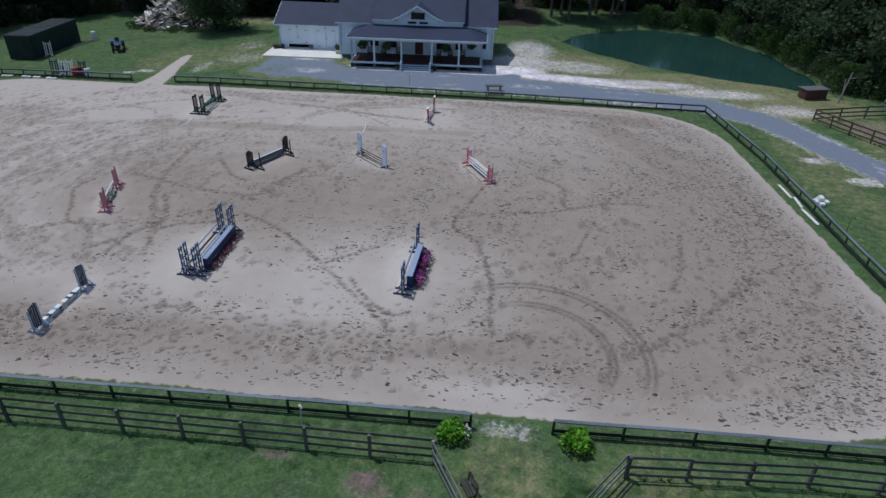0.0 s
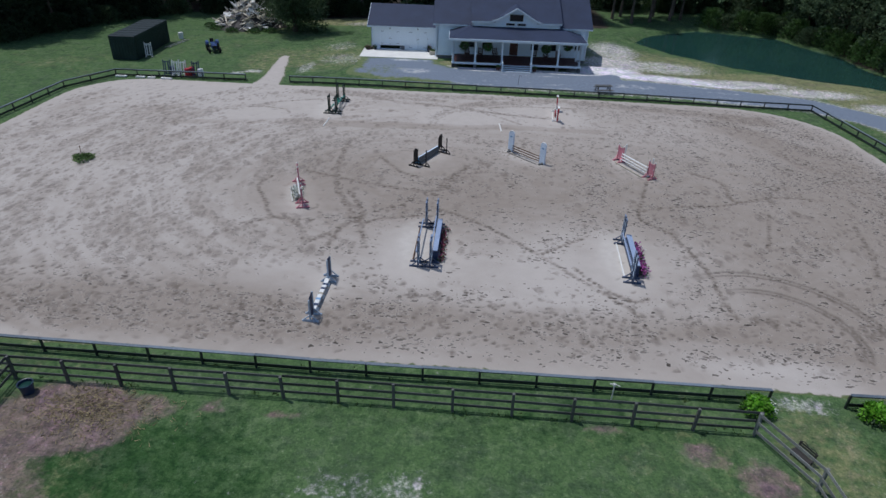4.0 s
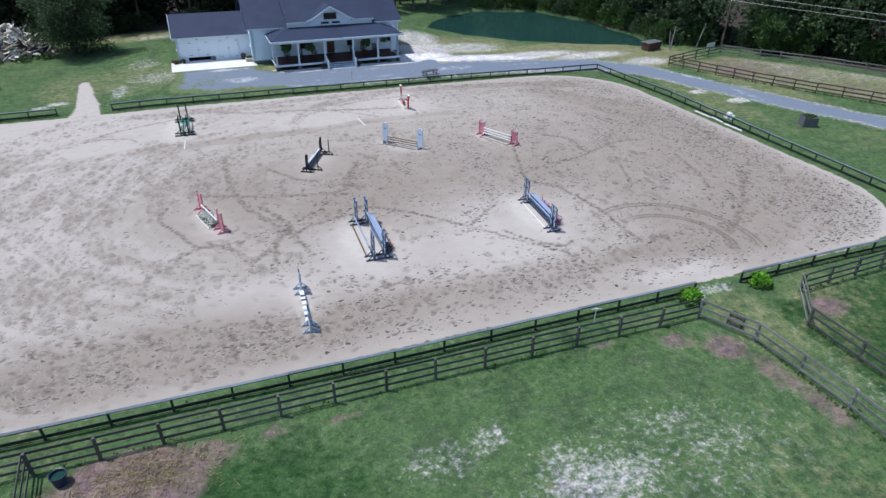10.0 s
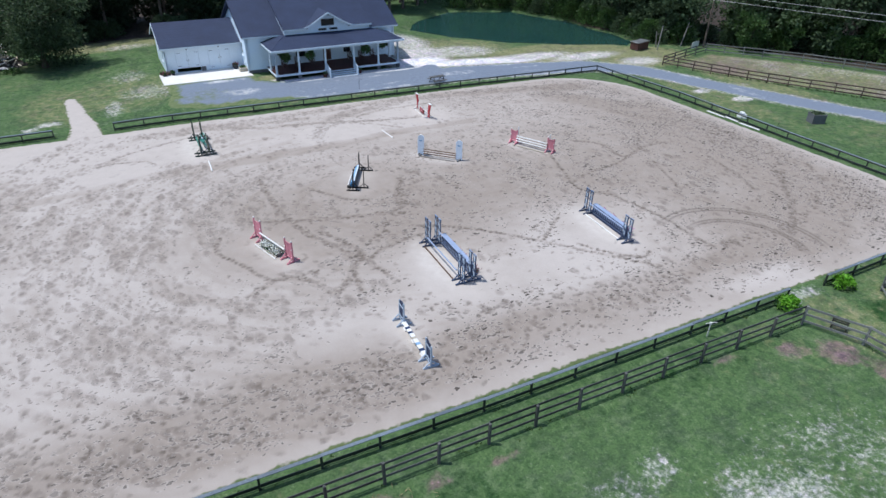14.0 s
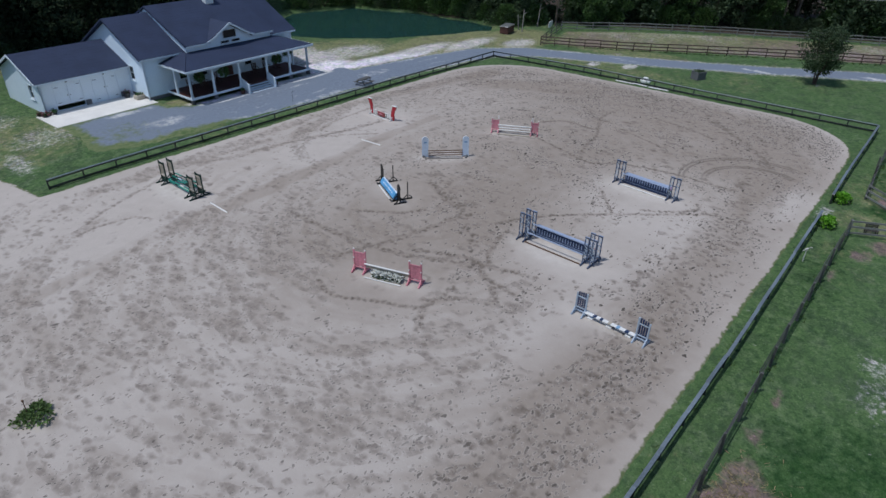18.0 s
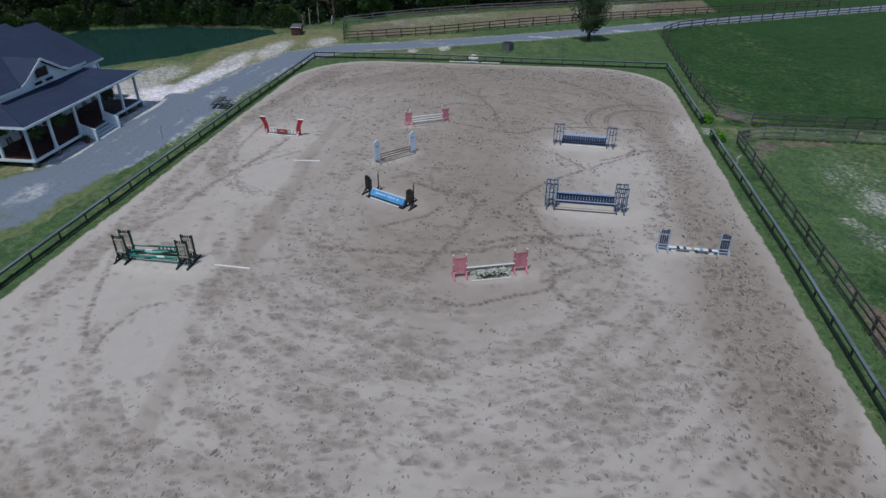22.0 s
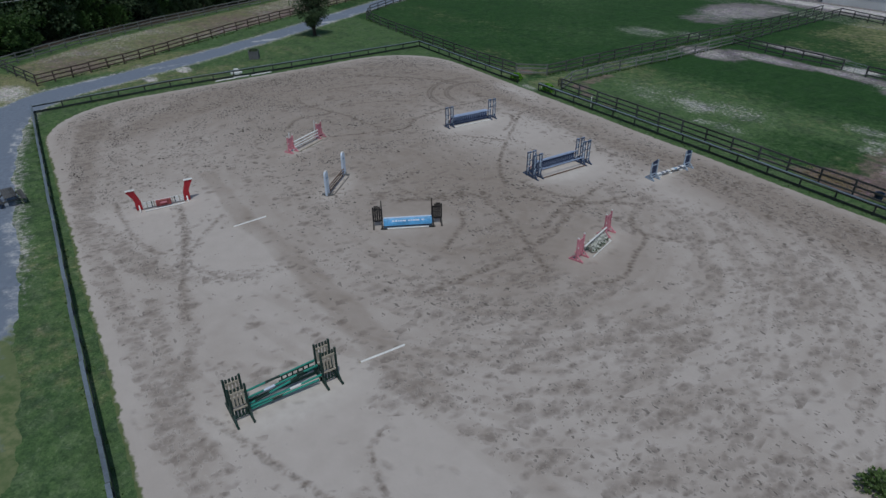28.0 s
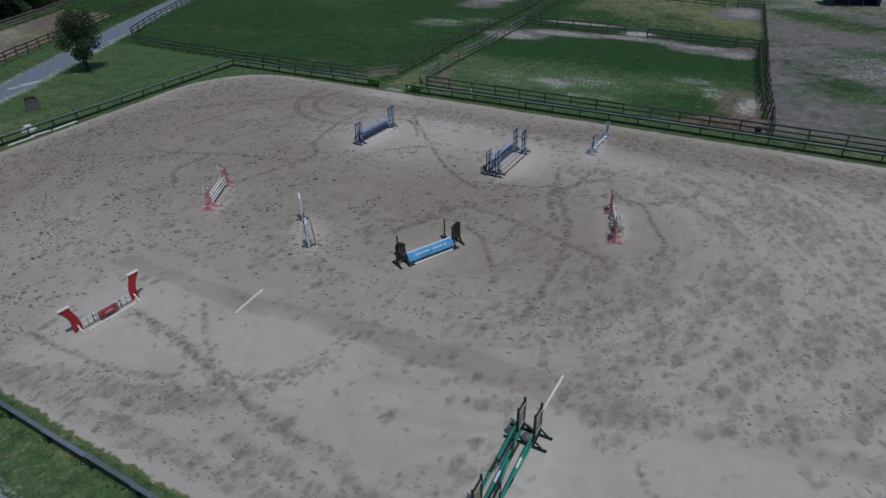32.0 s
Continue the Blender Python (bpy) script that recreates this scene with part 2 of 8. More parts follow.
M = {
    "fence_dark": mat("black_green_fence_paint", (0.022, 0.03, 0.03), 0.42, var=0.35, rnd=0.5, bump=0.2, spec=0.55),
    # cap board lightened to blue-grey: the sky's sheen is put into its colour
    "fence_cap": mat("blue_grey_cap_board", (0.15, 0.18, 0.21), 0.35, var=0.3, rnd=0.4, bump=0.2, spec=0.6),
    "fence_grey": mat("weathered_black_fence_board", (0.086, 0.085, 0.081), 0.62, var=0.4, rnd=0.7, fine=14, bump=0.4, spec=0.5),
    # paler copy of the grey board: sunlight on these runs put into the colour
    "fence_sunlit": mat("silver_weathered_fence_board", (0.205, 0.210, 0.195), 0.7, var=0.35, rnd=0.5, fine=14, bump=0.4),
    "fence_brown": mat("weathered_brown_fence_board", (0.105, 0.075, 0.06), 0.75, var=0.35, rnd=0.5, fine=14, bump=0.4),
    "white": mat("white_paint", (0.78, 0.78, 0.77), 0.5, var=0.06, rnd=0.1, bump=0.08, tint=(0.62, 0.61, 0.58)),
    "siding": mat("pale_blue_white_siding", (0.72, 0.84, 0.96), 0.55, var=0.05, bump=0.06, tint=(0.66, 0.78, 0.90)),
    "trim": mat("blue_white_trim", (0.70, 0.79, 0.87), 0.5, var=0.06, bump=0.05),
    "door_white": mat("white_door_paint", (0.76, 0.84, 0.91), 0.5, var=0.04, bump=0.05),
    "roof": mat("slate_blue_shingle", (0.028, 0.040, 0.082), 0.7, var=0.14, big=0.6, fine=12, bump=0.4, rnd=0.06),
    "navy": mat("navy_paint", (0.026, 0.045, 0.105), 0.45, var=0.25, rnd=0.2, bump=0.1),
    "wing_blue": mat("grey_blue_paint", (0.070, 0.098, 0.165), 0.5, var=0.2, rnd=0.2, bump=0.1),
    "wing_pale": mat("washed_blue_paint", (0.40, 0.48, 0.58), 0.5, var=0.2, rnd=0.2, bump=0.1),
    "lattice_blue": mat("mid_blue_lattice", (0.19, 0.24, 0.35), 0.45, var=0.2, rnd=0.2, bump=0.1),
    "sky_blue": mat("light_blue_paint", (0.22, 0.38, 0.58), 0.45, var=0.12, bump=0.1),
    "pale_blue": mat("pale_blue_paint", (0.64, 0.73, 0.85), 0.45, var=0.1, bump=0.08),
    "plank_blue": mat("pale_blue_plank_paint", (0.30, 0.37, 0.52), 0.3, var=0.1, bump=0.1),
    "panel_blue": mat("bright_blue_panel", (0.11, 0.34, 0.62), 0.4, var=0.2, big=2.0, bump=0.1),
    "red": mat("red_paint", (0.42, 0.028, 0.04), 0.45, var=0.2, rnd=0.2, bump=0.1),
    "faded_box": mat("dull_red_paint", (0.40, 0.10, 0.10), 0.5, var=0.35, big=1.5, bump=0.1),
    "pink": mat("faded_red_paint", (0.64, 0.25, 0.30), 0.5, var=0.2, rnd=0.2, bump=0.1),
    "black": mat("black_paint", (0.016, 0.016, 0.017), 0.5, var=0.3, bump=0.15),
    "green": mat("green_paint", (0.04, 0.29, 0.225), 0.45, var=0.2, rnd=0.3, bump=0.1),
    "dark_green": mat("dark_green_paint", (0.014, 0.042, 0.034), 0.5, var=0.25, bump=0.1),
    "tan": mat("tan_board", (0.43, 0.385, 0.31), 0.65, var=0.15, rnd=0.2, fine=18),
    "brown": mat("brown_rail", (0.13, 0.075, 0.048), 0.65, var=0.25, fine=18),
    "wood": mat("grey_weathered_wood", (0.27, 0.25, 0.23), 0.8, var=0.25, rnd=0.3, fine=20, bump=0.4),
    "rust_wood": mat("red_brown_wood", (0.095, 0.045, 0.037), 0.7, var=0.3, rnd=0.2, fine=16, bump=0.3),
    "bench_wood": mat("dark_weathered_bench_board", (0.05, 0.045, 0.043), 0.6, var=0.3, rnd=0.2, fine=16, bump=0.3),
    "deck": mat("dark_red_deck", (0.085, 0.032, 0.028), 0.6, var=0.3, fine=14),
    "concrete": mat("pale_concrete", (0.74, 0.72, 0.68), 0.85, var=0.08, big=0.8, fine=16, bump=0.2),
    "block": mat("grey_block", (0.16, 0.165, 0.17), 0.85, var=0.2, fine=12),
    "plastic": mat("dark_plastic", (0.03, 0.034, 0.042), 0.4, var=0.2, big=1.5),
    "plastic_blue": mat("blue_black_plastic", (0.02, 0.035, 0.07), 0.35, var=0.2, big=1.5),
    "white_plastic": mat("white_plastic", (0.78, 0.79, 0.78), 0.4, var=0.06, big=1.5, bump=0.03),
    "steel": mat("galvanised_steel", (0.42, 0.43, 0.44), 0.4, 0.8, var=0.15, bump=0.05),
    "tyre": mat("rubber", (0.017, 0.017, 0.018), 0.8, var=0.2),
    "tractor_blue": mat("tractor_blue", (0.025, 0.060, 0.19), 0.35, var=0.15, bump=0.02, spec=0.5),
    "shed_green": mat("dark_green_sheet_metal", (0.018, 0.038, 0.036), 0.5, 0.1, var=0.25, big=0.5, bump=0.1),
    "shed_roof": mat("dull_grey_green_roof", (0.034, 0.044, 0.045), 0.5, 0.2, var=0.25, big=0.7),
    "barn_roof": mat("blue_grey_sheet_roof", (0.085, 0.098, 0.13), 0.55, 0.1, var=0.2, big=0.4),
    "bark": mat("bark", (0.105, 0.078, 0.06), 0.95, var=0.35, big=1.2, fine=10, bump=0.8),
    "pine_bark": mat("pine_bark", (0.16, 0.125, 0.10), 0.95, var=0.35, big=1.2, fine=10, bump=0.8),
    "leaf_dark": mat("dark_leaf", (0.105, 0.155, 0.082), 0.75, var=0.45, big=0.3, fine=3, bump=0, island=0.7, rnd=1.0, spec=0.12),
    "leaf_oak": mat("oak_leaf", (0.088, 0.132, 0.064), 0.55, var=0.4, big=0.5, fine=3, bump=0, island=0.8),
    # darker copy of the woodland leaf, the shade of the house-side woods in its colour
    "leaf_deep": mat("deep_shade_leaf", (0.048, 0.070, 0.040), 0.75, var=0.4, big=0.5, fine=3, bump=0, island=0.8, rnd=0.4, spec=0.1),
    "leaf_mid": mat("mid_leaf", (0.080, 0.150, 0.045), 0.5, var=0.4, big=0.6, fine=3, bump=0, island=0.8, rnd=0.3),
    "leaf_lime": mat("lime_leaf", (0.20, 0.46, 0.04), 0.45, var=0.3, big=1.5, fine=4, bump=0, island=0.7),
    "leaf_fern": mat("fern_leaf", (0.085, 0.165, 0.055), 0.5, var=0.4, fine=4, bump=0, island=0.7),
    "leaf_straw": mat("dry_stalk", (0.30, 0.24, 0.13), 0.8, var=0.3, fine=4, bump=0, island=0.6),
    "grass_tuft": mat("grass_blade", (0.15, 0.23, 0.08), 0.6, var=0.4, big=0.3, fine=3, bump=0, island=0.8, spec=0.15),
    "petal_purple": mat("purple_petal", (0.40, 0.09, 0.33), 0.6, var=0.4, fine=8, bump=0, island=0.8),
    "petal_red": mat("red_petal", (0.30, 0.07, 0.13), 0.6, var=0.4, fine=8, bump=0, island=0.8),
    "petal_white": mat("white_petal", (0.75, 0.76, 0.70), 0.6, var=0.2, fine=8, bump=0, island=0.5),
    "hydrant": mat("pale_pipe", (0.6, 0.6, 0.58), 0.5, var=0.1),
    "debris_pale": mat("pale_split_wood", (0.62, 0.56, 0.46), 0.85, var=0.2, rnd=0.4, fine=12),
    "debris_grey": mat("grey_old_board", (0.50, 0.49, 0.48), 0.85, var=0.25, rnd=0.5, fine=12),
    "debris_dark": mat("charred_board", (0.10, 0.09, 0.085), 0.85, var=0.3, rnd=0.5, fine=12),
    "earth": mat("dark_earth", (0.10, 0.075, 0.055), 0.95, var=0.3, big=0.9, fine=6, bump=0.6),
    "cable": mat("grey_aluminium_cable", (0.5, 0.5, 0.5), 0.45, bump=0),
    "chimney": mat("white_chimney_board", (0.74, 0.78, 0.80), 0.55, var=0.05, bump=0.05),
}


def glass_mat():
    m = bpy.data.materials.new("window_glass")
    m.use_nodes = True
    b = m.node_tree.nodes["Principled BSDF"]
    b.inputs["Base Color"].default_value = (0.012, 0.016, 0.02, 1)
    b.inputs["Roughness"].default_value, b.inputs["IOR"].default_value = 0.08, 1.28
    return m


def water_mat():
    m = bpy.data.materials.new("pond_water")
    m.use_nodes = True
    t = m.node_tree
    n, l = t.nodes, t.links
    b = n["Principled BSDF"]
    b.inputs["Roughness"].default_value, b.inputs["IOR"].default_value = 0.08, 1.33
    geo, a, c, mix, bp = (n.new("ShaderNode" + k) for k in ("NewGeometry", "TexNoise", "TexNoise", "Mix", "Bump"))
    mix.data_type = "RGBA"
    a.inputs["Scale"].default_value, c.inputs["Scale"].default_value, c.inputs["Detail"].default_value = 0.12, 2.5, 4
    for x in (a, c):
        l.new(geo.outputs["Position"], x.inputs["Vector"])
    mix.inputs["A"].default_value, mix.inputs["B"].default_value = (0.013, 0.044, 0.038, 1), (0.022, 0.062, 0.053, 1)
    l.new(a.outputs["Fac"], mix.inputs["Factor"])
    l.new(mix.outputs["Result"], b.inputs["Base Color"])
    bp.inputs["Strength"].default_value, bp.inputs["Distance"].default_value = 0.12, 0.03
    l.new(c.outputs["Fac"], bp.inputs["Height"])
    l.new(bp.outputs["Normal"], b.inputs["Normal"])
    return m


def see_through(m, amount=0.42):
    """Lets some light through a leaf."""
    t = m.node_tree
    b, out = t.nodes["Principled BSDF"], t.nodes["Material Output"]
    tr, mix = t.nodes.new("ShaderNodeBsdfTranslucent"), t.nodes.new("ShaderNodeMixShader")
    mix.inputs["Fac"].default_value = amount
    t.links.new(b.inputs["Base Color"].links[0].from_socket, tr.inputs["Color"])
    t.links.new(b.outputs["BSDF"], mix.inputs[1])
    t.links.new(tr.outputs["BSDF"], mix.inputs[2])
    t.links.new(mix.outputs["Shader"], out.inputs["Surface"])


for k in ("leaf_dark", "leaf_deep", "leaf_oak", "leaf_mid", "leaf_lime", "leaf_fern", "grass_tuft"):
    see_through(M[k])
M["glass"], M["water"] = glass_mat(), water_mat()
M["sand"] = sand_mat()
M["ground"] = ground_mat("grass_ground", [
    ("", (0.113, 0.182, 0.070), (0.060, 0.112, 0.042), 2.6, 0),
    ("lush", (0.040, 0.098, 0.026), (0.022, 0.060, 0.017), 2.0, 0.9),
    ("dry", (0.275, 0.268, 0.130), (0.150, 0.182, 0.080), 2.2, 1.1),
    ("litter", (0.075, 0.060, 0.044), (0.040, 0.034, 0.026), 1.6, 0.6),
    ("dirt", (0.262, 0.206, 0.166), (0.142, 0.110, 0.088), 1.9, 1.0),
    ("grey", (0.262, 0.244, 0.224), (0.140, 0.130, 0.118), 1.2, 1.0),
    ("bare", (0.76, 0.74, 0.66), (0.40, 0.39, 0.33), 2.6, 1.7),
    ("white", (0.86, 0.85, 0.82), (0.66, 0.65, 0.61), 2.6, 1.0),
], bump=0.6, bump_scale=7.0, leaf=True)
M["gravel"] = ground_mat("blue_grey_gravel", [
    ("", (0.205, 0.240, 0.298), (0.160, 0.190, 0.240), 3.0, 0),
    ("pale", (0.64, 0.64, 0.63), (0.42, 0.43, 0.45), 2.2, 1.2),
    ("weed", (0.20, 0.22, 0.11), (0.08, 0.13, 0.05), 2.2, 1.2),
], bump=0.5, bump_scale=22.0)


# ---- mesh tools ----
class Geo:
    """Collects faces for one mesh."""

    def __init__(self):
        self.v, self.f = [], []

    def add(self, verts, faces):
        k = len(self.v)
        self.v += [tuple(p) for p in verts]
        self.f += [tuple(i + k for i in face) for face in faces]
        return self

    def box(self, c, s, rot=None, ch=0.0):
        """A box round c of size s; ch is the width of its worn-off edges."""
        h = [x / 2 for x in s]
        ch = min(ch, *(x * 0.45 for x in h)) if ch else 0
        pts, faces = [], []
        if not ch:
            pts = [(sx * h[0], sy * h[1], sz * h[2]) for sx in (-1, 1) for sy in (-1, 1) for sz in (-1, 1)]
            faces = [(0, 1, 3, 2), (4, 6, 7, 5), (0, 4, 5, 1), (2, 3, 7, 6), (0, 2, 6, 4), (1, 5, 7, 3)]
        else:
            idx = {}
            for sx in (-1, 1):
                for sy in (-1, 1):
                    for sz in (-1, 1):
                        sg = (sx, sy, sz)
                        for ax in range(3):
                            idx[sg, ax] = len(pts)
                            pts.append([sg[i] * (h[i] - (0 if i == ax else ch)) for i in range(3)])
            for ax in range(3):
                o, q = (ax + 1) % 3, (ax + 2) % 3
                for s0 in (-1, 1):
                    ring = []
                    for a, b in ((-1, -1), (1, -1), (1, 1), (-1, 1)):
                        sg = [0, 0, 0]
                        sg[ax], sg[o], sg[q] = s0, a, b
                        ring.append(idx[tuple(sg), ax])
                    faces.append(tuple(ring if s0 > 0 else ring[::-1]))
                    for s1 in (-1, 1):
                        e = []
                        for s2, which in ((-1, o), (-1, q), (1, q), (1, o)):
                            sg = [0, 0, 0]
                            sg[ax], sg[o], sg[q] = s2, s0, s1
                            e.append(idx[tuple(sg), which])
                        faces.append(tuple(e if s0 * s1 > 0 else e[::-1]))
            for sx in (-1, 1):
                for sy in (-1, 1):
                    for sz in (-1, 1):
                        tri = [idx[(sx, sy, sz), a] for a in range(3)]
                        faces.append(tuple(tri if sx * sy * sz > 0 else tri[::-1]))
        c = Vector(c)
        return self.add([(rot @ Vector(p) if rot else Vector(p)) + c for p in pts], faces)

    def beam(self, a, b, w, h, ch=0.0, up=(0, 0, 1)):
        """A bar of width w and height h from a to b."""
        a, b = Vector(a), Vector(b)
        x = (b - a).normalized()
        up = Vector(up)
        if abs(x.dot(up)) > 0.98:
            up = Vector((0, 1, 0))
        y = up.cross(x).normalized()
        rot = Matrix((x, y, x.cross(y))).transposed()
        return self.box((a + b) / 2, ((b - a).length, w, h), rot, ch)

    def tube(self, a, b, r0, r1=None, n=8, caps=True):
        a, b = Vector(a), Vector(b)
        r1 = r0 if r1 is None else r1
        z = (b - a).normalized()
        x = z.orthogonal().normalized()
        y = z.cross(x)
        ring = [(math.cos(2 * math.pi * i / n), math.sin(2 * math.pi * i / n)) for i in range(n)]
        pts = [p + x * (c * r) + y * (s * r) for p, r in ((a, r0), (b, r1)) for c, s in ring]
        faces = [(i, (i + 1) % n, n + (i + 1) % n, n + i) for i in range(n)]
        if caps:
            faces += [tuple(range(n - 1, -1, -1)), tuple(range(n, 2 * n))]
        return self.add(pts, faces)

    def lathe(self, profile, n=16, c=(0, 0, 0)):
        pts = [(c[0] + r * math.cos(2 * math.pi * i / n), c[1] + r * math.sin(2 * math.pi * i / n), c[2] + z) for r, z in profile for i in range(n)]
        faces = [(k * n + i, k * n + (i + 1) % n, (k + 1) * n + (i + 1) % n, (k + 1) * n + i) for k in range(len(profile) - 1) for i in range(n)]
        return self.add(pts, faces)

    def prism(self, outline, a, b):
        """An outline of (u, w) points, put through a(u, w) and b(u, w) as its two faces."""
        n = len(outline)
        pts = [a(*p) for p in outline] + [b(*p) for p in outline]
        faces = [tuple(range(n)), tuple(range(2 * n - 1, n - 1, -1))] + [(i, n + i, n + (i + 1) % n, (i + 1) % n) for i in range(n)]
        return self.add(pts, faces)

    def leaf(self, p, d, size, width=0.55, droop=0.25, rng=random):
        """A folded leaf or leaf clump at p pointing along d."""
        d = Vector(d).normalized()
        s = d.orthogonal().normalized()
        s.rotate(Matrix.Rotation(rng.uniform(0, 6.283), 3, d))
        u = d.cross(s)
        p = Vector(p)
        m_ = p + d * size * 0.5 + u * size * 0.12
        t = p + d * size - u * size * droop
        w = s * size * width * 0.5
        return self.add([p, m_ - w - u * size * 0.08, t, m_ + w - u * size * 0.08, m_], [(0, 1, 4), (1, 2, 4), (4, 2, 3), (0, 4, 3)])

    def flat_leaf(self, p, d, size, rng=random):
        """A plain four-sided leaf clump for far crowns."""
        d = Vector(d).normalized()
        s = d.orthogonal().normalized()
        s.rotate(Matrix.Rotation(rng.uniform(0, 6.283), 3, d))
        p, u = Vector(p), d.cross(s)
        m_ = p + d * size * 0.5 + u * size * 0.1
        return self.add([p, m_ - s * size * 0.34, p + d * size, m_ + s * size * 0.34], [(0, 1, 2, 3)])

    def mesh(self, name, material, smooth=False):
        me = bpy.data.meshes.new(name)
        me.from_pydata([tuple(p) for p in self.v], [], self.f)
        me.materials.append(material)
        if smooth:
            me.polygons.foreach_set("use_smooth", [True] * len(me.polygons))
        me.update()
        return me


def empty(name, m, label, category, group="", kind=""):
    ob = new(name)
    ob.empty_display_size = 0.2
    ob.matrix_world = m
    return tagged(ob, label, category, group, kind)


def part(name, geo, material, parent, label="", smooth=False):
    ob = new(name, geo.mesh(name, material, smooth) if isinstance(geo, Geo) else geo)
    ob.parent = parent
    return tagged(ob, label)


def solo(name, geo, material, label, category, group="", kind="", m=None, smooth=False):
    ob = new(name, geo.mesh(name, material, smooth))
    if m:
        ob.matrix_world = m
    return tagged(ob, label, category, group, kind)


def spun(x, y, z=0.0, deg=0.0):
    return pose(x, y, z, 0, 0, deg)


# ---- lie of the land ----
def smooth(v, lo, hi):
    t = np.clip((v - lo) / (hi - lo), 0, 1)
    return t * t * (3 - 2 * t)


def poly_sdf(x, y, pts):
    """Signed distance to a closed outline, negative inside."""
    d = np.full(np.shape(x), 1e9)
    inside = np.zeros(np.shape(x), bool)
    for (ax, ay), (bx, by) in zip(pts, pts[1:] + pts[:1]):
        ex, ey = bx - ax, by - ay
        t = np.clip(((x - ax) * ex + (y - ay) * ey) / (ex * ex + ey * ey), 0, 1)
        d = np.minimum(d, np.hypot(x - ax - t * ex, y - ay - t * ey))
        cross = (ay > y) != (by > y)
        inside ^= cross & (x < ex * (y - ay) / (ey if ey else 1e-9) + ax)
    return np.where(inside, -d, d)


def line_dist(x, y, pts):
    """Distance to an open line of (x, y, half width) points, less the half width."""
    d = np.full(np.shape(x), 1e9)
    for (ax, ay, aw), (bx, by, bw) in zip(pts, pts[1:]):
        ex, ey = bx - ax, by - ay
        t = np.clip(((x - ax) * ex + (y - ay) * ey) / (ex * ex + ey * ey), 0, 1)
        d = np.minimum(d, np.hypot(x - ax - t * ex, y - ay - t * ey) - (aw + t * (bw - aw)))
    return d


def wobble(x, y, scale, seed=0.0):
    """Cheap smooth noise in -1..1 from crossed waves."""
    s = seed * 1.7
    return (np.sin(x * 1.1 * scale + 2.1 * np.sin(y * 0.7 * scale + s) + s) + np.sin(y * 1.3 * scale + 1.7 * np.sin(x * 0.9 * scale - s) + 2 * s)
            + 0.6 * np.sin((x + y) * 2.3 * scale + 1.3 * np.sin((x - y) * 1.9 * scale + s)) + 0.4 * np.sin((x - 1.4 * y) * 4.1 * scale + s)) / 3.0


POND = [(8.5, 93.5), (11.0, 90.0), (13.5, 86.8), (18.0, 82.0), (24.5, 77.6), (30.0, 75.0), (35.2, 72.8), (38.5, 74.5), (38.5, 80.0), (37.5, 91.0), (33.0, 102.0), (22.0, 105.5), (13.0, 100.0)]
DRIVE = [(-25.0, 70.8, 2.8), (-20.0, 69.1, 3.4), (-12.0, 67.4, 2.9), (0.0, 67.0, 2.7), (9.0, 66.7, 2.8), (16.0, 66.0, 2.9), (22.0, 64.4, 2.5), (26.6, 60.6, 2.3), (29.6, 53.6, 2.05), (33.0, 46.0, 2.0), (38.0, 36.3, 1.95), (46.5, 21.8, 1.95), (55.5, 6.8, 2.0), (64.8, -10.0, 2.0), (92.0, -59.0, 2.0)]


def pond_sdf(x, y):
    return poly_sdf(x, y, POND) + 0.5 * wobble(x, y, 0.5, 3)


def house_rise(x, y):
    return (0.16 * smooth(y, 59.5, 63.0) + 0.20 * smooth(y, 63.0, 69.0)) * smooth(x, -38.0, -28.0) * (1 - smooth(x, 3.0, 16.0))


def land(x, y):
    """Height of the grass: level, a low rise on which the house stands, and the pond's hollow."""
    x, y = np.asarray(x, float), np.asarray(y, float)
    rise = house_rise(x, y)
    hollow = -1.1 * (1 - smooth(pond_sdf(x, y), -2.5, 1.6))
    bed = -0.16 * (1 - smooth(arena_sdf(x, y), -0.9, -0.25))
    return rise + hollow + bed * (y < 64) + 0.012 * wobble(x, y, 0.35)


def arena_sdf(x, y):
    hw, hh, cx, cy = 38.2, 21.55, -16.25, 40.4
    east = np.where(x > cx, (y - cy) * -0.05, 0)
    r = np.where(x > cx, 9.0, 7.0)
    qx, qy = np.abs(x - cx - east) - hw + r, np.abs(y - cy) - hh + r
    box = np.hypot(np.maximum(qx, 0), np.maximum(qy, 0)) + np.minimum(np.maximum(qx, qy), 0) - r
    track = line_dist(x, y, [(-36.0, 59.6, 1.9), (-36.0, 64.0, 1.4), (-36.6, 68.5, 1.1), (-37.4, 73.8, 0.85)])
    return np.minimum(box, track + 0.12 * wobble(x, y, 1.1, 5)) + 0.07 * wobble(x, y, 0.5, 1) + 0.07 * wobble(x, y, 3.1, 2)


def drive_sdf(x, y):
    court = poly_sdf(x, y, [(-28.0, 75.4), (-28.5, 66.5), (-24.0, 65.0), (-16.0, 65.0), (-16.5, 71.0), (-18.8, 75.6)])
    front = poly_sdf(x, y, [(-17.5, 71.0), (-17.5, 66.0), (4.0, 65.2), (3.0, 71.6)])
    return np.minimum(np.minimum(line_dist(x, y, DRIVE), front), court + 0.35 * wobble(x, y, 1.1, 9)) + 0.22 * wobble(x, y, 0.8, 7) + 0.12 * wobble(x, y, 2.7, 8)


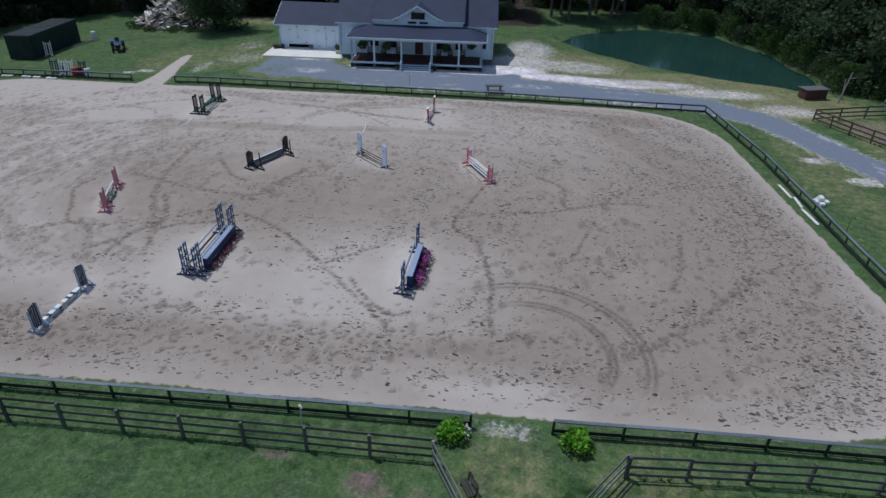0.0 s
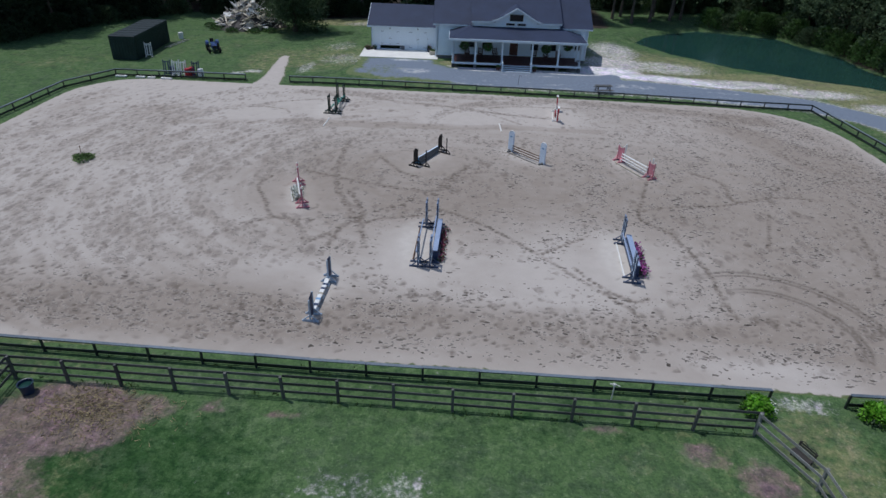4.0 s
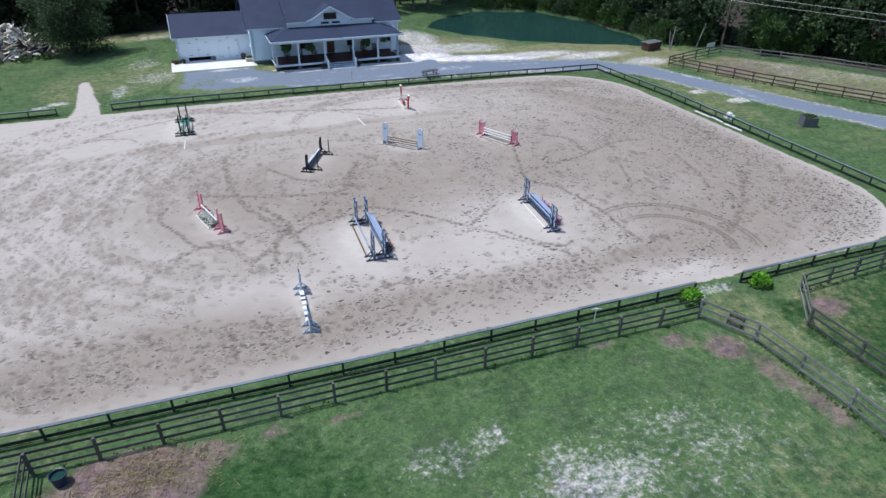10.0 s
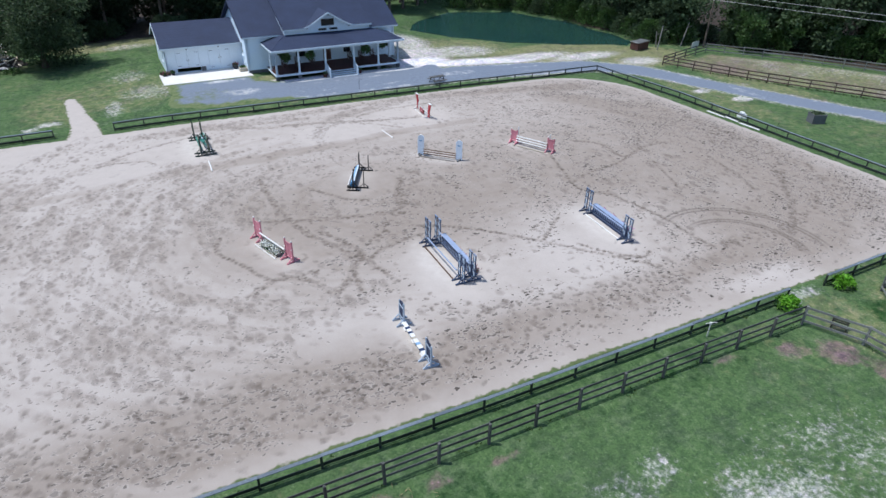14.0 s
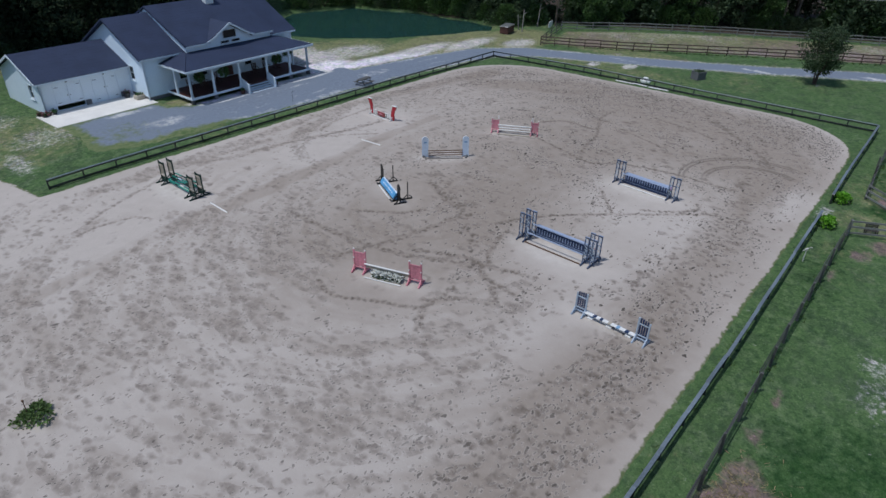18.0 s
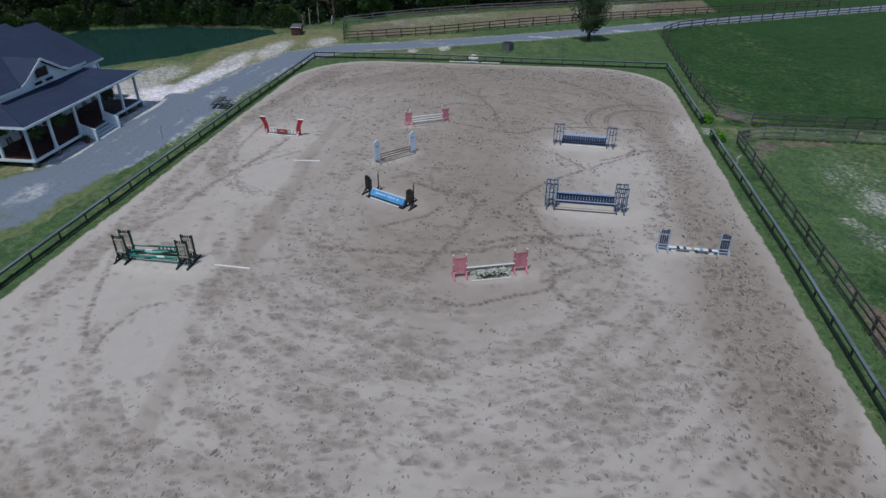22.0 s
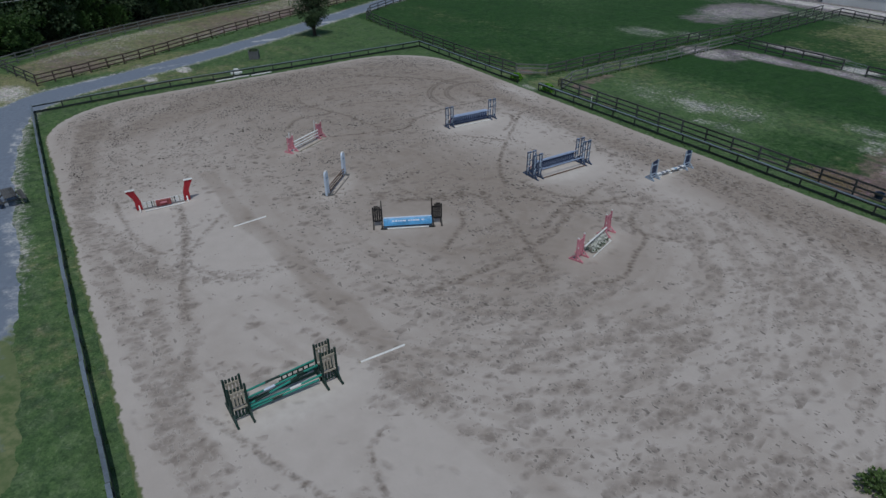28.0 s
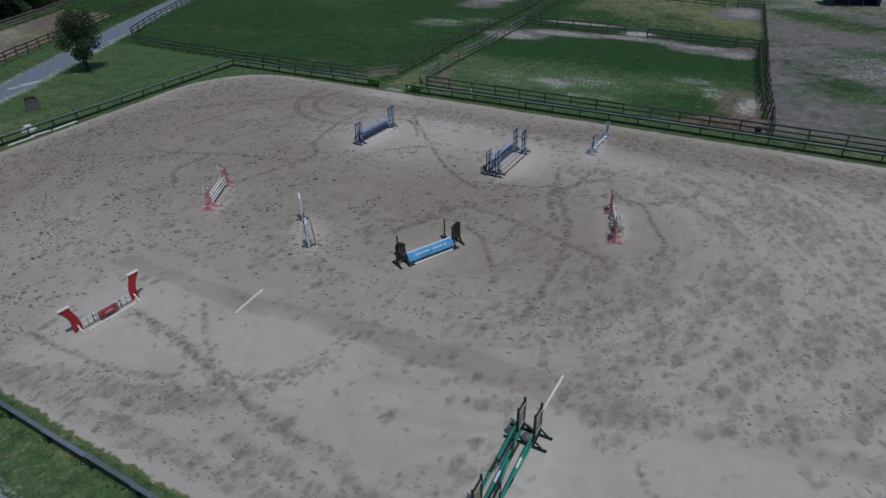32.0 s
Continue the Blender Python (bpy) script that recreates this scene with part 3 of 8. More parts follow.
def grid_mesh(name, xs, ys, z, material, attrs=None, keep=None, smooth_=True):
    """A mesh over the grid xs by ys; keep marks the corners whose cells are wanted."""
    nx, ny = len(xs), len(ys)
    X, Y = np.meshgrid(xs, ys, indexing="ij")
    idx = np.arange(nx * ny).reshape(nx, ny)
    quads = np.stack([idx[:-1, :-1], idx[1:, :-1], idx[1:, 1:], idx[:-1, 1:]], -1).reshape(-1, 4)
    co = np.stack([X, Y, z], -1).reshape(-1, 3)
    if keep is not None:
        k = keep.reshape(-1)
        quads = quads[k[quads].any(1)]
        used = np.zeros(nx * ny, bool)
        used[quads] = True
        remap = np.cumsum(used) - 1
        quads, co = remap[quads], co[used]
    me = bpy.data.meshes.new(name)
    me.vertices.add(len(co))
    me.vertices.foreach_set("co", co.astype(np.float32).ravel())
    me.loops.add(quads.size)
    me.loops.foreach_set("vertex_index", quads.astype(np.int32).ravel())
    me.polygons.add(len(quads))
    me.polygons.foreach_set("loop_start", np.arange(0, quads.size, 4, dtype=np.int32))
    me.polygons.foreach_set("use_smooth", np.full(len(quads), smooth_))
    for k, val in (attrs or {}).items():
        a = me.attributes.new(k, "FLOAT", "POINT")
        val = val.reshape(-1)
        a.data.foreach_set("value", (val[used] if keep is not None else val).astype(np.float32))
    me.materials.append(material)
    me.update()
    me.validate()
    return me


def blob(x, y, cx, cy, rx, ry, deg=0.0, soft=0.5):
    """1 inside an ellipse, falling off to 0."""
    a = radians(deg)
    u, v = (x - cx) * math.cos(a) + (y - cy) * math.sin(a), -(x - cx) * math.sin(a) + (y - cy) * math.cos(a)
    return 1 - smooth(np.hypot(u / rx, v / ry), 1 - soft, 1 + soft)


# ---- ground ----
def build_ground():
    far = [120.0, 150.0, 200.0, 300.0, 450.0, 700.0, 1200.0]
    xs = np.concatenate([[-v + 0.0 for v in far[::-1]], np.arange(-95, 100.1, 0.5), far])
    ys = np.concatenate([[-v for v in far[::-1]], np.arange(-75, 126.1, 0.5), [v + 20 for v in far]])
    X, Y = np.meshgrid(xs, ys, indexing="ij")
    Z = land(X, Y)
    W = lambda s, k: wobble(X, Y, s, k)
    # worn sandy ground
    bare = 0.06 + 0.05 * W(0.5, 1)
    paddock_spots = [(-15, 12.4, 1, 0.7, 0.46), (-17.4, 11.9, 2, 1.2, 0.34), (-12.6, 10.2, 1.7, 1, 0.42), (-7.4, 10.8, 2, 0.8, 0.36), (-6.1, 9.1, 2.2, 0.9, 0.36), (-11.6, 9, 3, 1.2, 0.5),
                     (-11.2, 8.4, 2.2, 1, 0.42), (-8.5, 9, 8, 3.6, 0.27), (-15, 7.5, 4, 2.5, 0.36), (-24.5, 2.9, 2.4, 1.4, 0.38), (-30.4, 8.8, 1.5, 3.2, 0.52), (-26.9, 7, 1.2, 1.4, 0.42),
                     (-26.6, 5.1, 1.8, 0.9, 0.42), (1.8, 18.3, 1.6, 0.5, 0.5), (3, 2, 0.9, 14, 0.3)]
    far_spots = [(0.4, -9, 3.6, 2.4, 0.46), (-25, -36, 3.2, 5, 0.42), (2, -52.2, 22, 2.2, 0.85), (-14.2, -16, 2.4, 1.4, 0.7), (-5, -12.4, 5, 1.5, 0.46), (-13, -13.2, 6, 1.1, 0.46),
                 (-21.5, -11.8, 5, 1.3, 0.44), (-27, -9.4, 2.2, 2, 0.44), (-5.5, -19.4, 6, 1, 0.46)]
    east_spots = [(13.4, -11.5, 5, 2.2, 0.36), (8, -16, 4, 2, 0.34), (14.5, -35, 6, 9, 0.4), (13.3, -13.6, 4, 1.4, 0.42), (27.2, 50.6, 1.3, 0.8, 0.66), (29.4, 46.6, 1.7, 0.9, 0.66),
                  (27.4, 55, 1.2, 0.6, 0.55), (37, 26.5, 0.9, 0.4, 0.5), (33, 50.5, 2.5, 0.7, 0.4)]
    house_spots = [(3.6, 77.2, 4.6, 4.6, 0.66), (1.6, 73.2, 4, 2.2, 1.35), (8.5, 71.2, 6.5, 1.5, 1.3), (9.5, 77, 6, 3.4, 0.56), (17, 71.3, 7, 2, 0.7), (24.5, 68.8, 6, 2, 0.66),
                   (30, 64, 3.5, 2.2, 0.6), (4.5, 84, 3.5, 6, 0.6), (-30, 73, 3, 3, 0.4), (-31.5, 80, 2.5, 3, 0.36), (-31, 95, 4, 1.6, 0.42), (-39, 66.8, 1.2, 0.7, 0.62)]
    court_spots = [(-40.5, 65.8, 0.9, 0.5, 0.62), (-33.4, 69, 1, 3, 0.45), (-16.9, 71.6, 1.6, 0.8, 0.6), (-9, 71.3, 8.5, 0.5, 0.75)]
    for cx, cy, rx, ry, a in paddock_spots + far_spots + east_spots + house_spots + court_spots:
        bare = np.maximum(bare, a * blob(X, Y, cx, cy, rx, ry, 0, 0.6))
    white = np.zeros_like(X)
    for cx, cy, rx, ry, a in [(1.8, 73.2, 3.4, 1.8, 0.95), (8.0, 71.2, 6.5, 1.1, 0.9), (-9.0, 71.4, 8.5, 0.7, 0.9), (14.5, 70.0, 4.0, 0.8, 0.6)]:
        white = np.maximum(white, a * blob(X, Y, cx, cy, rx, ry, 0, 0.6))
    edge = drive_sdf(X, Y)
    bare = np.maximum(bare, 0.46 * (1 - smooth(edge, 0.1, 1.1)) * smooth(X, -18, -8))
    south = smooth(-Y, -16.0, -15.0)
    wpad = smooth(-X, 32.0 - 0.094 * np.clip(16 - Y, 0, 70), 33.0 - 0.094 * np.clip(16 - Y, 0, 70)) * south
    bare = np.maximum(bare, wpad * (0.16 + 0.26 * W(0.10, 4) + 0.08 * W(0.6, 5)))
    epad = 1 - smooth(poly_sdf(X, Y, [(32.4, 60.6), (42.0, 63.6), (50.0, 54.4), (56.5, 44.2), (78.0, 3.0), (64.0, 3.0), (58.2, 14.4), (45.7, 37.4), (36.2, 52.0)]), -1.0, 0.8)
    bare = np.maximum(bare, epad * (0.27 + 0.22 * W(0.2, 6)))
    bare = np.where(Y < -40, np.maximum(bare, 0.30 + 0.2 * W(0.1, 3)), bare)
    # straw-coloured and trodden grass
    dry = 0.27 + 0.18 * W(0.13, 2) + 0.1 * W(0.5, 7) - 0.2 * smooth(-Y, -4, 2) + 0.42 * smooth(-Y, 14, 22) * smooth(-X, -6, 4)
    for cx, cy, rx, ry, a in [(-17.3, 72.8, 1.6, 1.6, 0.8), (8, 78, 12, 8, 0.6), (22, 72, 12, 5, 0.85), (32, 66, 8, 6, 0.75), (27, 50, 3.2, 14, 0.5), (-32, 74, 7, 8, 0.5), (-38, 72, 5, 8, 0.5), (3.5, 5, 3, 16, 0.35), (1.7, 15, 2.5, 4, 0.5), (-33, 98, 10, 5, 0.7), (36, 52, 4, 16, 0.55), (-12, 8, 12, 5, 0.32)]:
        dry = np.maximum(dry, a * blob(X, Y, cx, cy, rx, ry, 0, 0.5))
    dry = np.maximum(dry, epad * 0.6)
    strip = blob(X, Y, -16, 17.5, 45, 0.8, 0, 0.4)
    dry = np.maximum(dry, 0.2 * strip)
    dirt = 0.05 + 0.05 * W(0.4, 8)
    for cx, cy, rx, ry, a in [(-29.2, 14.6, 3.2, 2.0, 0.9), (-30.8, 11.0, 2.2, 3.4, 0.7), (-26.4, 15.4, 1.8, 0.8, 0.62), (-23.6, 15.6, 0.7, 0.5, 0.6), (-20.6, 15.5, 0.9, 0.45, 0.6), (-29.0, 8.0, 2.4, 5.0, 0.52), (-27.5, -11.0, 2.0, 4.0, 0.6), (-1.4, 13.9, 1.3, 1.2, 0.62), (-3.4, 15.0, 1.1, 0.8, 0.56), (-0.4, 11.6, 0.9, 1.8, 0.56), (0.0, 9.3, 0.8, 2.2, 0.56), (6.5, 14.8, 1.5, 1.0, 0.66), (-7.2, 16.0, 1.2, 0.5, 0.5), (-33.0, 17.6, 4.0, 0.7, 0.3), (62.0, 20.0, 9.0, 4.0, 0.35)]:
        dirt = np.maximum(dirt, a * blob(X, Y, cx, cy, rx, ry, 0, 0.4))
    dirt = np.maximum(dirt, epad * (0.50 + 0.2 * W(0.15, 1)))
    grey = wpad * (0.48 + 0.36 * W(0.08, 3) + 0.16 * W(0.3, 5))
    for cx, cy, rx, ry, a in [(15.0, -38.0, 7.0, 9.0, 0.7), (14.0, -27.0, 5.0, 4.0, 0.55), (0.2, -9.5, 5.0, 3.0, 0.75), (-6.0, -12.6, 7.0, 2.0, 0.75), (-15.0, -13.2, 7.0, 1.6, 0.7), (-24.5, -10.6, 6.0, 2.6, 0.72), (-24.5, -35.0, 4.0, 6.0, 0.75), (-6.0, -19.4, 7.0, 1.6, 0.6), (0.0, -53.0, 30.0, 6.0, 0.8)]:
        grey = np.maximum(grey, a * blob(X, Y, cx, cy, rx, ry, 0, 0.5))
    woods = smooth(Y, 97, 102) * (1 - smooth(X, 4, 10)) + smooth(Y - 1.05 * (46 - X) * 1.75, 66, 70) * smooth(X, 36, 40)
    # grass turns darker green southwards and in two patches by the south-west fences
    me = grid_mesh("ground", xs, ys, Z, M["ground"], {"white": white, "grey": grey, "litter": np.clip(np.maximum(woods, 0.85 * (1 - smooth(line_dist(X, Y, [(-29.9, -17.5, 0.5), (-33.0, -17.6, 0.7), (-36.5, -17.0, 0.3)]) + 0.2 * W(1.2, 3), -0.2, 0.5))), 0, 1), "bare": bare, "dry": dry, "dirt": dirt, "lush": np.maximum(0.10 + np.where(X > 3, 0.54 * smooth(-Y, -18.0, -15.0), 0.78 * smooth(-Y, -14.0, 9.0)), np.maximum(0.42 * blob(X, Y, -22.0, 16.4, 26.0, 2.6, 0, 0.5), 0.62 * blob(X, Y, -25.0, 11.5, 7.0, 5.0, 0, 0.5))) + 0.12 * W(0.12, 6)})
    tagged(new("ground", me), "mown and trodden green grass with bare sandy patches round the arena", "ground", kind="structure")


build_ground()

JUMPS = {"bl": (-16.1, 30.0), "pu": (-4.0, 29.9), "wb": (-20.85, 23.9), "rw": (-25.3, 35.7), "bk": (-17.0, 43.6), "lb": (-9.1, 45.0), "pk": (-0.75, 44.0), "rd": (-5.6, 56.0), "gr": (-27.2, 55.5)}


# single lines of hoof beats, each with its sideways spread
NORTH_LINES = [([(-26.7, 58.7), (-28.4, 58.0), (-30.5, 57.2), (-32.8, 56.2), (-34.4, 55.1)], 0.09), ([(-35.1, 54.3), (-33.6, 54.5), (-31.5, 54.0), (-31.0, 52.9)], 0.06), ([(-9.2, 53.3), (-11.7, 55.4), (-13.6, 56.7)], 0.12),
               ([(-3.5, 58.8), (-8.9, 58.6), (-11.9, 57.7), (-11.5, 56.5)], 0.1), ([(-14.4, 56.5), (-16.6, 55.2), (-17.9, 53.3)], 0.07), ([(-6.5, 55.3), (-9.8, 55.7), (-13.6, 56.7), (-16.8, 57.5), (-19.7, 58.0)], 0.14)]
MID_LINES = [([(-23.9, 45.9), (-23.7, 41.2), (-23.0, 37.6), (-21.9, 35.2), (-20.8, 32.9), (-19.9, 30.8), (-19.5, 28.9)], 0.16), ([(-20.8, 32.9), (-19.3, 33.8), (-17.5, 36.2), (-15.6, 37.8), (-14.3, 40.7), (-11.9, 43.9), (-9.0, 46.0)], 0.3),
             ([(-27.5, 31.5), (-25.2, 32.5), (-23.0, 30.0), (-20.9, 32.5)], 0.2), ([(-20.6, 43.5), (-18.8, 40.9), (-16.9, 40.0)], 0.12), ([(-13.8, 42.5), (-15.2, 39.8), (-15.9, 37.8), (-18.5, 37.9), (-22.6, 38.9), (-26.2, 40.2)], 0.2),
             ([(-22.1, 37.1), (-20.9, 35.0), (-20.4, 32.9), (-21.4, 31.7), (-21.8, 28.8)], 0.16), ([(-23.5, 32.4), (-26.1, 32.5), (-27.5, 35.0), (-28.6, 37.1), (-28.0, 39.2)], 0.08), ([(-16.0, 33.9), (-18.8, 33.2), (-20.6, 32.0)], 0.14)]
SOUTH_LINES = [([(-15.8, 35.1), (-12.8, 33.4), (-9.3, 30.0), (-6.8, 27.2), (-3.8, 23.9)], 0.09), ([(-6.1, 32.0), (-9.1, 29.6)], 0.05), ([(-3.2, 22.6), (-11.0, 24.0), (-16.2, 25.0), (-20.4, 27.8)], 0.4), ([(-7.0, 28.4), (-5.8, 26.7), (-4.1, 25.4), (-2.9, 26.2)], 0.06),
               ([(-4.8, 23.9), (-1.4, 23.9), (2.7, 24.4), (6.5, 24.1), (9.8, 24.5), (14.4, 26.8)], 0.3), ([(-40.0, 22.4), (-28.0, 21.6), (-16.0, 21.8), (-4.8, 22.6)], 0.6), ([(-40.0, 24.6), (-30.0, 24.0), (-22.0, 22.6)], 0.5)]
EAST_LINES = [([(0.9, 44.3), (-1.0, 38.4), (-1.8, 35.3), (-0.3, 33.5), (0.5, 30.6), (0.9, 28.5), (0.8, 26.2), (1.1, 24.0)], 0.08), ([(3.9, 43.8), (5.8, 42.1), (5.8, 38.9), (9.0, 40.0), (12.2, 40.0)], 0.1), ([(7.4, 36.9), (6.4, 34.3), (5.4, 31.7)], 0.06), ([(12.7, 35.9), (11.8, 31.8), (10.6, 29.2)], 0.1),
              ([(-1.8, 36.3), (1.0, 37.4), (4.3, 38.0), (6.2, 38.9)], 0.07), ([(15.7, 31.1), (12.0, 27.2), (9.0, 24.6), (6.5, 23.0)], 0.25), ([(16.0, 24.5), (18.6, 31.0), (19.0, 40.0), (17.2, 49.0), (11.0, 55.5)], 0.7), ([(14.5, 29.0), (16.6, 35.0), (16.0, 43.0), (12.5, 50.0)], 0.6), ([(-10.0, 47.6), (-4.0, 48.5), (3.0, 47.0)], 0.3)]
# broad soft tracks: (x, y, half width), and how strongly trodden
TRACKS = [([(14.6, 57.6, 1.2), (8.6, 59.3, 0.8), (1.9, 60.2, 0.7), (-4.2, 60.9, 0.5), (-9.2, 60.9, 0.45), (-14.1, 60.7, 0.4), (-20.6, 60.4, 0.35), (-25.8, 60.3, 0.4), (-32.0, 59.9, 0.5)], 0.85), ([(-16.7, 59.1, 0.3), (-20.8, 59.4, 0.32), (-26.2, 59.5, 0.35), (-29.6, 59.3, 0.4)], 0.8), ([(-13.2, 56.6, 0.2), (-17.0, 57.5, 0.2), (-20.4, 58.0, 0.25), (-23.5, 58.9, 0.25)], 0.75)]
BENDS = [([(-6.9, 60.0, 0.5), (-11.0, 59.4, 0.6), (-13.7, 58.6, 0.6), (-15.6, 57.0, 0.4), (-16.7, 54.7, 0.3), (-17.4, 52.8, 0.3)], 0.8), ([(-6.5, 55.3, 0.15), (-9.8, 55.7, 0.2), (-13.2, 56.6, 0.25)], 0.7), ([(-33.3, 55.2, 0.35), (-35.6, 54.2, 0.5), (-38.5, 52.3, 0.6), (-42.0, 48.0, 0.7)], 0.6), ([(-36.0, 61.0, 0.6), (-39.5, 57.5, 0.8), (-44.0, 51.0, 0.9), (-45.5, 44.0, 0.9)], 0.55)]


def lattice(u, v, seed):
    """Value noise in 0..1."""
    r = np.random.RandomState(seed).rand(256, 256)
    i, j = np.floor(u).astype(int), np.floor(v).astype(int)
    fu, fv = u - i, v - j
    fu, fv = fu * fu * (3 - 2 * fu), fv * fv * (3 - 2 * fv)
    g = lambda a, c: r[a % 256, c % 256]
    return (g(i, j) * (1 - fu) + g(i + 1, j) * fu) * (1 - fv) + (g(i, j + 1) * (1 - fu) + g(i + 1, j + 1) * fu) * fv


def build_arena():
    step = 0.1
    xs, ys = np.arange(-55.2, 23.6, step), np.arange(17.2, 75.4, step)
    X, Y = np.meshgrid(xs, ys, indexing="ij")
    sd = arena_sdf(X, Y)
    inside = 1 - smooth(sd, -0.25, 0.15)
    Z = -0.10 + 0.13 * inside + 0.008 * wobble(X, Y, 0.5, 2) + house_rise(X, Y) + np.where(Y > 64, 0.012 * wobble(X, Y, 0.35), 0)
    W = lambda s, k: wobble(X, Y, s, k)
    # damp and dry footing
    damp = 0.44 + 0.10 * W(0.16, 1) + 0.07 * W(0.55, 2) + 0.14 * smooth(X, 4, 14) - 0.14 * smooth(-X, 27, 36) - 0.26 * smooth(Y, 50, 55) * smooth(-X, -2, 6)
    for cx, cy, rx, ry, deg, a in [(-18.0, 38.5, 12.0, 7.0, 0, 0.42), (-15.0, 36.0, 5.0, 3.5, 30, 0.22), (8.0, 35.0, 14.0, 14.0, 0, 0.30), (-2.0, 40.0, 10.0, 9.0, 0, 0.16), (-24.0, 42.5, 4.0, 3.0, 0, 0.12), (3.0, 24.5, 10.0, 4.0, 0, 0.2), (-30, 23, 14, 3, 0, 0.16), (14.0, 46.0, 6.0, 12.0, 10, 0.12), (-30.0, 22.8, 16.0, 2.8, 0, 0.26), (-16.0, 21.8, 34.0, 2.2, 0, 0.20), (15.5, 36.0, 4.0, 14.0, 0, 0.2), (8.8, 33.0, 6.0, 5.0, 0, 0.06)]:
        damp = damp + a * blob(X, Y, cx, cy, rx, ry, deg, 0.5)
    for cx, cy, rx, ry, deg, a in [(-4.0, 28.5, 6.0, 5.2, 0, 0.40), (-11.0, 26.8, 8.5, 3.0, 0, 0.20), (-16.4, 29.6, 3.0, 4.4, 0, 0.20), (-23.0, 25.4, 4.0, 2.4, -20, 0.26), (-14.4, 54.4, 4.0, 2.5, 10, 0.62), (-33.8, 51.6, 4.2, 2.2, 0, 0.5), (-6.8, 56.2, 3.4, 3.6, 0, 0.44), (-27.8, 55.2, 1.9, 3.2, 0, 0.34), (-40.0, 58.0, 10.0, 4.0, 0, 0.25),
                               (-9.5, 45.3, 1.2, 2.2, 45, 0.22), (16.0, 21.5, 6.0, 2.0, 0, 0.3), (0.5, 21.2, 4.5, 1.3, 0, 0.45), (1.6, 19.6, 3.0, 1.5, 0, 0.4), (-16.4, 43.8, 1.8, 2.6, 20, 0.12)]:
        damp = damp - a * blob(X, Y, cx, cy, rx, ry, deg, 0.45)
    for cx, cy, rx, ry, deg in [(-16.3, 30.0, 1.5, 3.2, 0), (-4.0, 29.8, 1.3, 3.2, 0), (-20.9, 23.9, 1.0, 2.6, 0), (-25.4, 35.7, 1.0, 2.6, 20), (-17.0, 43.6, 1.0, 2.5, -24), (-9.1, 45.0, 0.8, 2.4, 44), (-0.8, 44.0, 0.9, 2.5, 31), (-6.0, 56.1, 1.0, 2.6, 0), (-27.3, 55.2, 1.5, 3.0, 0)]:
        damp = damp - 0.28 * blob(X, Y, cx, cy, rx * 1.25, ry * 1.1, deg, 0.5)
    bed = np.zeros_like(X)
    for cx, cy, rx, ry, deg in [(-16.4, 30.0, 1.1, 2.7, 0), (-4.3, 29.7, 0.95, 2.6, 0), (-20.9, 23.9, 0.5, 2.2, 0), (-25.5, 35.6, 0.6, 1.9, 20), (-17.0, 43.6, 0.5, 2.0, -24), (-9.1, 45.0, 0.4, 1.9, 44), (-0.9, 43.9, 0.5, 2.0, 31), (-6.0, 56.1, 0.6, 2.1, 0), (-27.4, 55.6, 1.3, 2.9, 0)]:
        bed = np.maximum(bed, (0.62 if rx > 0.9 else 0.42) * blob(X, Y, cx, cy, rx, ry, deg, 0.5))
    damp -= (0.10 + 0.30 * smooth(X, 6, 14)) * smooth(sd, -1.3, -0.2) + 0.05 * (1 - smooth(np.abs(sd + 1.2), 0.3, 1.6))
    bands = [([(-1.9, 52.2, 0.4), (-9.9, 52.2, 0.55), (-15.5, 51.6, 0.6), (-22.0, 51.1, 0.75), (-27.7, 50.8, 0.75), (-33.0, 50.5, 0.6), (-40.0, 49.0, 0.4)], 0.36)]
    loop = 1 - smooth(line_dist(X, Y, [(10.0, 56.0, 1.6), (16.0, 47.0, 1.8), (16.8, 34.0, 2.0), (12.5, 26.0, 1.8), (4.0, 22.8, 1.4), (-8.0, 22.4, 1.4), (-20.0, 21.8, 1.5), (-38.0, 22.2, 1.8)]) + 0.6 * W(0.6, 9) + 0.3 * W(1.7, 5), -0.6, 1.0)
    loop = loop * (0.35 + 0.65 * smooth(X, -4, 6))
    damp = damp + 0.24 * loop
    tracks = np.zeros_like(X)
    for line, a in TRACKS + BENDS:
        tracks = np.maximum(tracks, a * (1 - smooth(line_dist(X, Y, line) + 0.25 * W(1.1, 4) + 0.15 * W(2.7, 6), -0.25, 0.45)))
    for line, a in bands:
        d = line_dist(X, Y, line) + (0.16 if a > 0.35 else 0.22) * W(1.6, 4)
        damp = damp + a * (1 - smooth(d, -0.1, 0.3 if a > 0.35 else 0.35))
    # churned footing that follows the ridden ovals
    R = np.hypot((X + 16) * 0.62, Y - 40.0)
    A = np.arctan2(Y - 40.0, (X + 16) * 0.62)
    swirl = 0.6 * lattice(R * 1.5, A * np.maximum(R, 4) * 0.75, 1) + 0.4 * lattice(R * 2.9, A * np.maximum(R, 4) * 1.5, 2)
    swirl = smooth(swirl, 0.42, 0.72)
    calm = np.zeros_like(X)
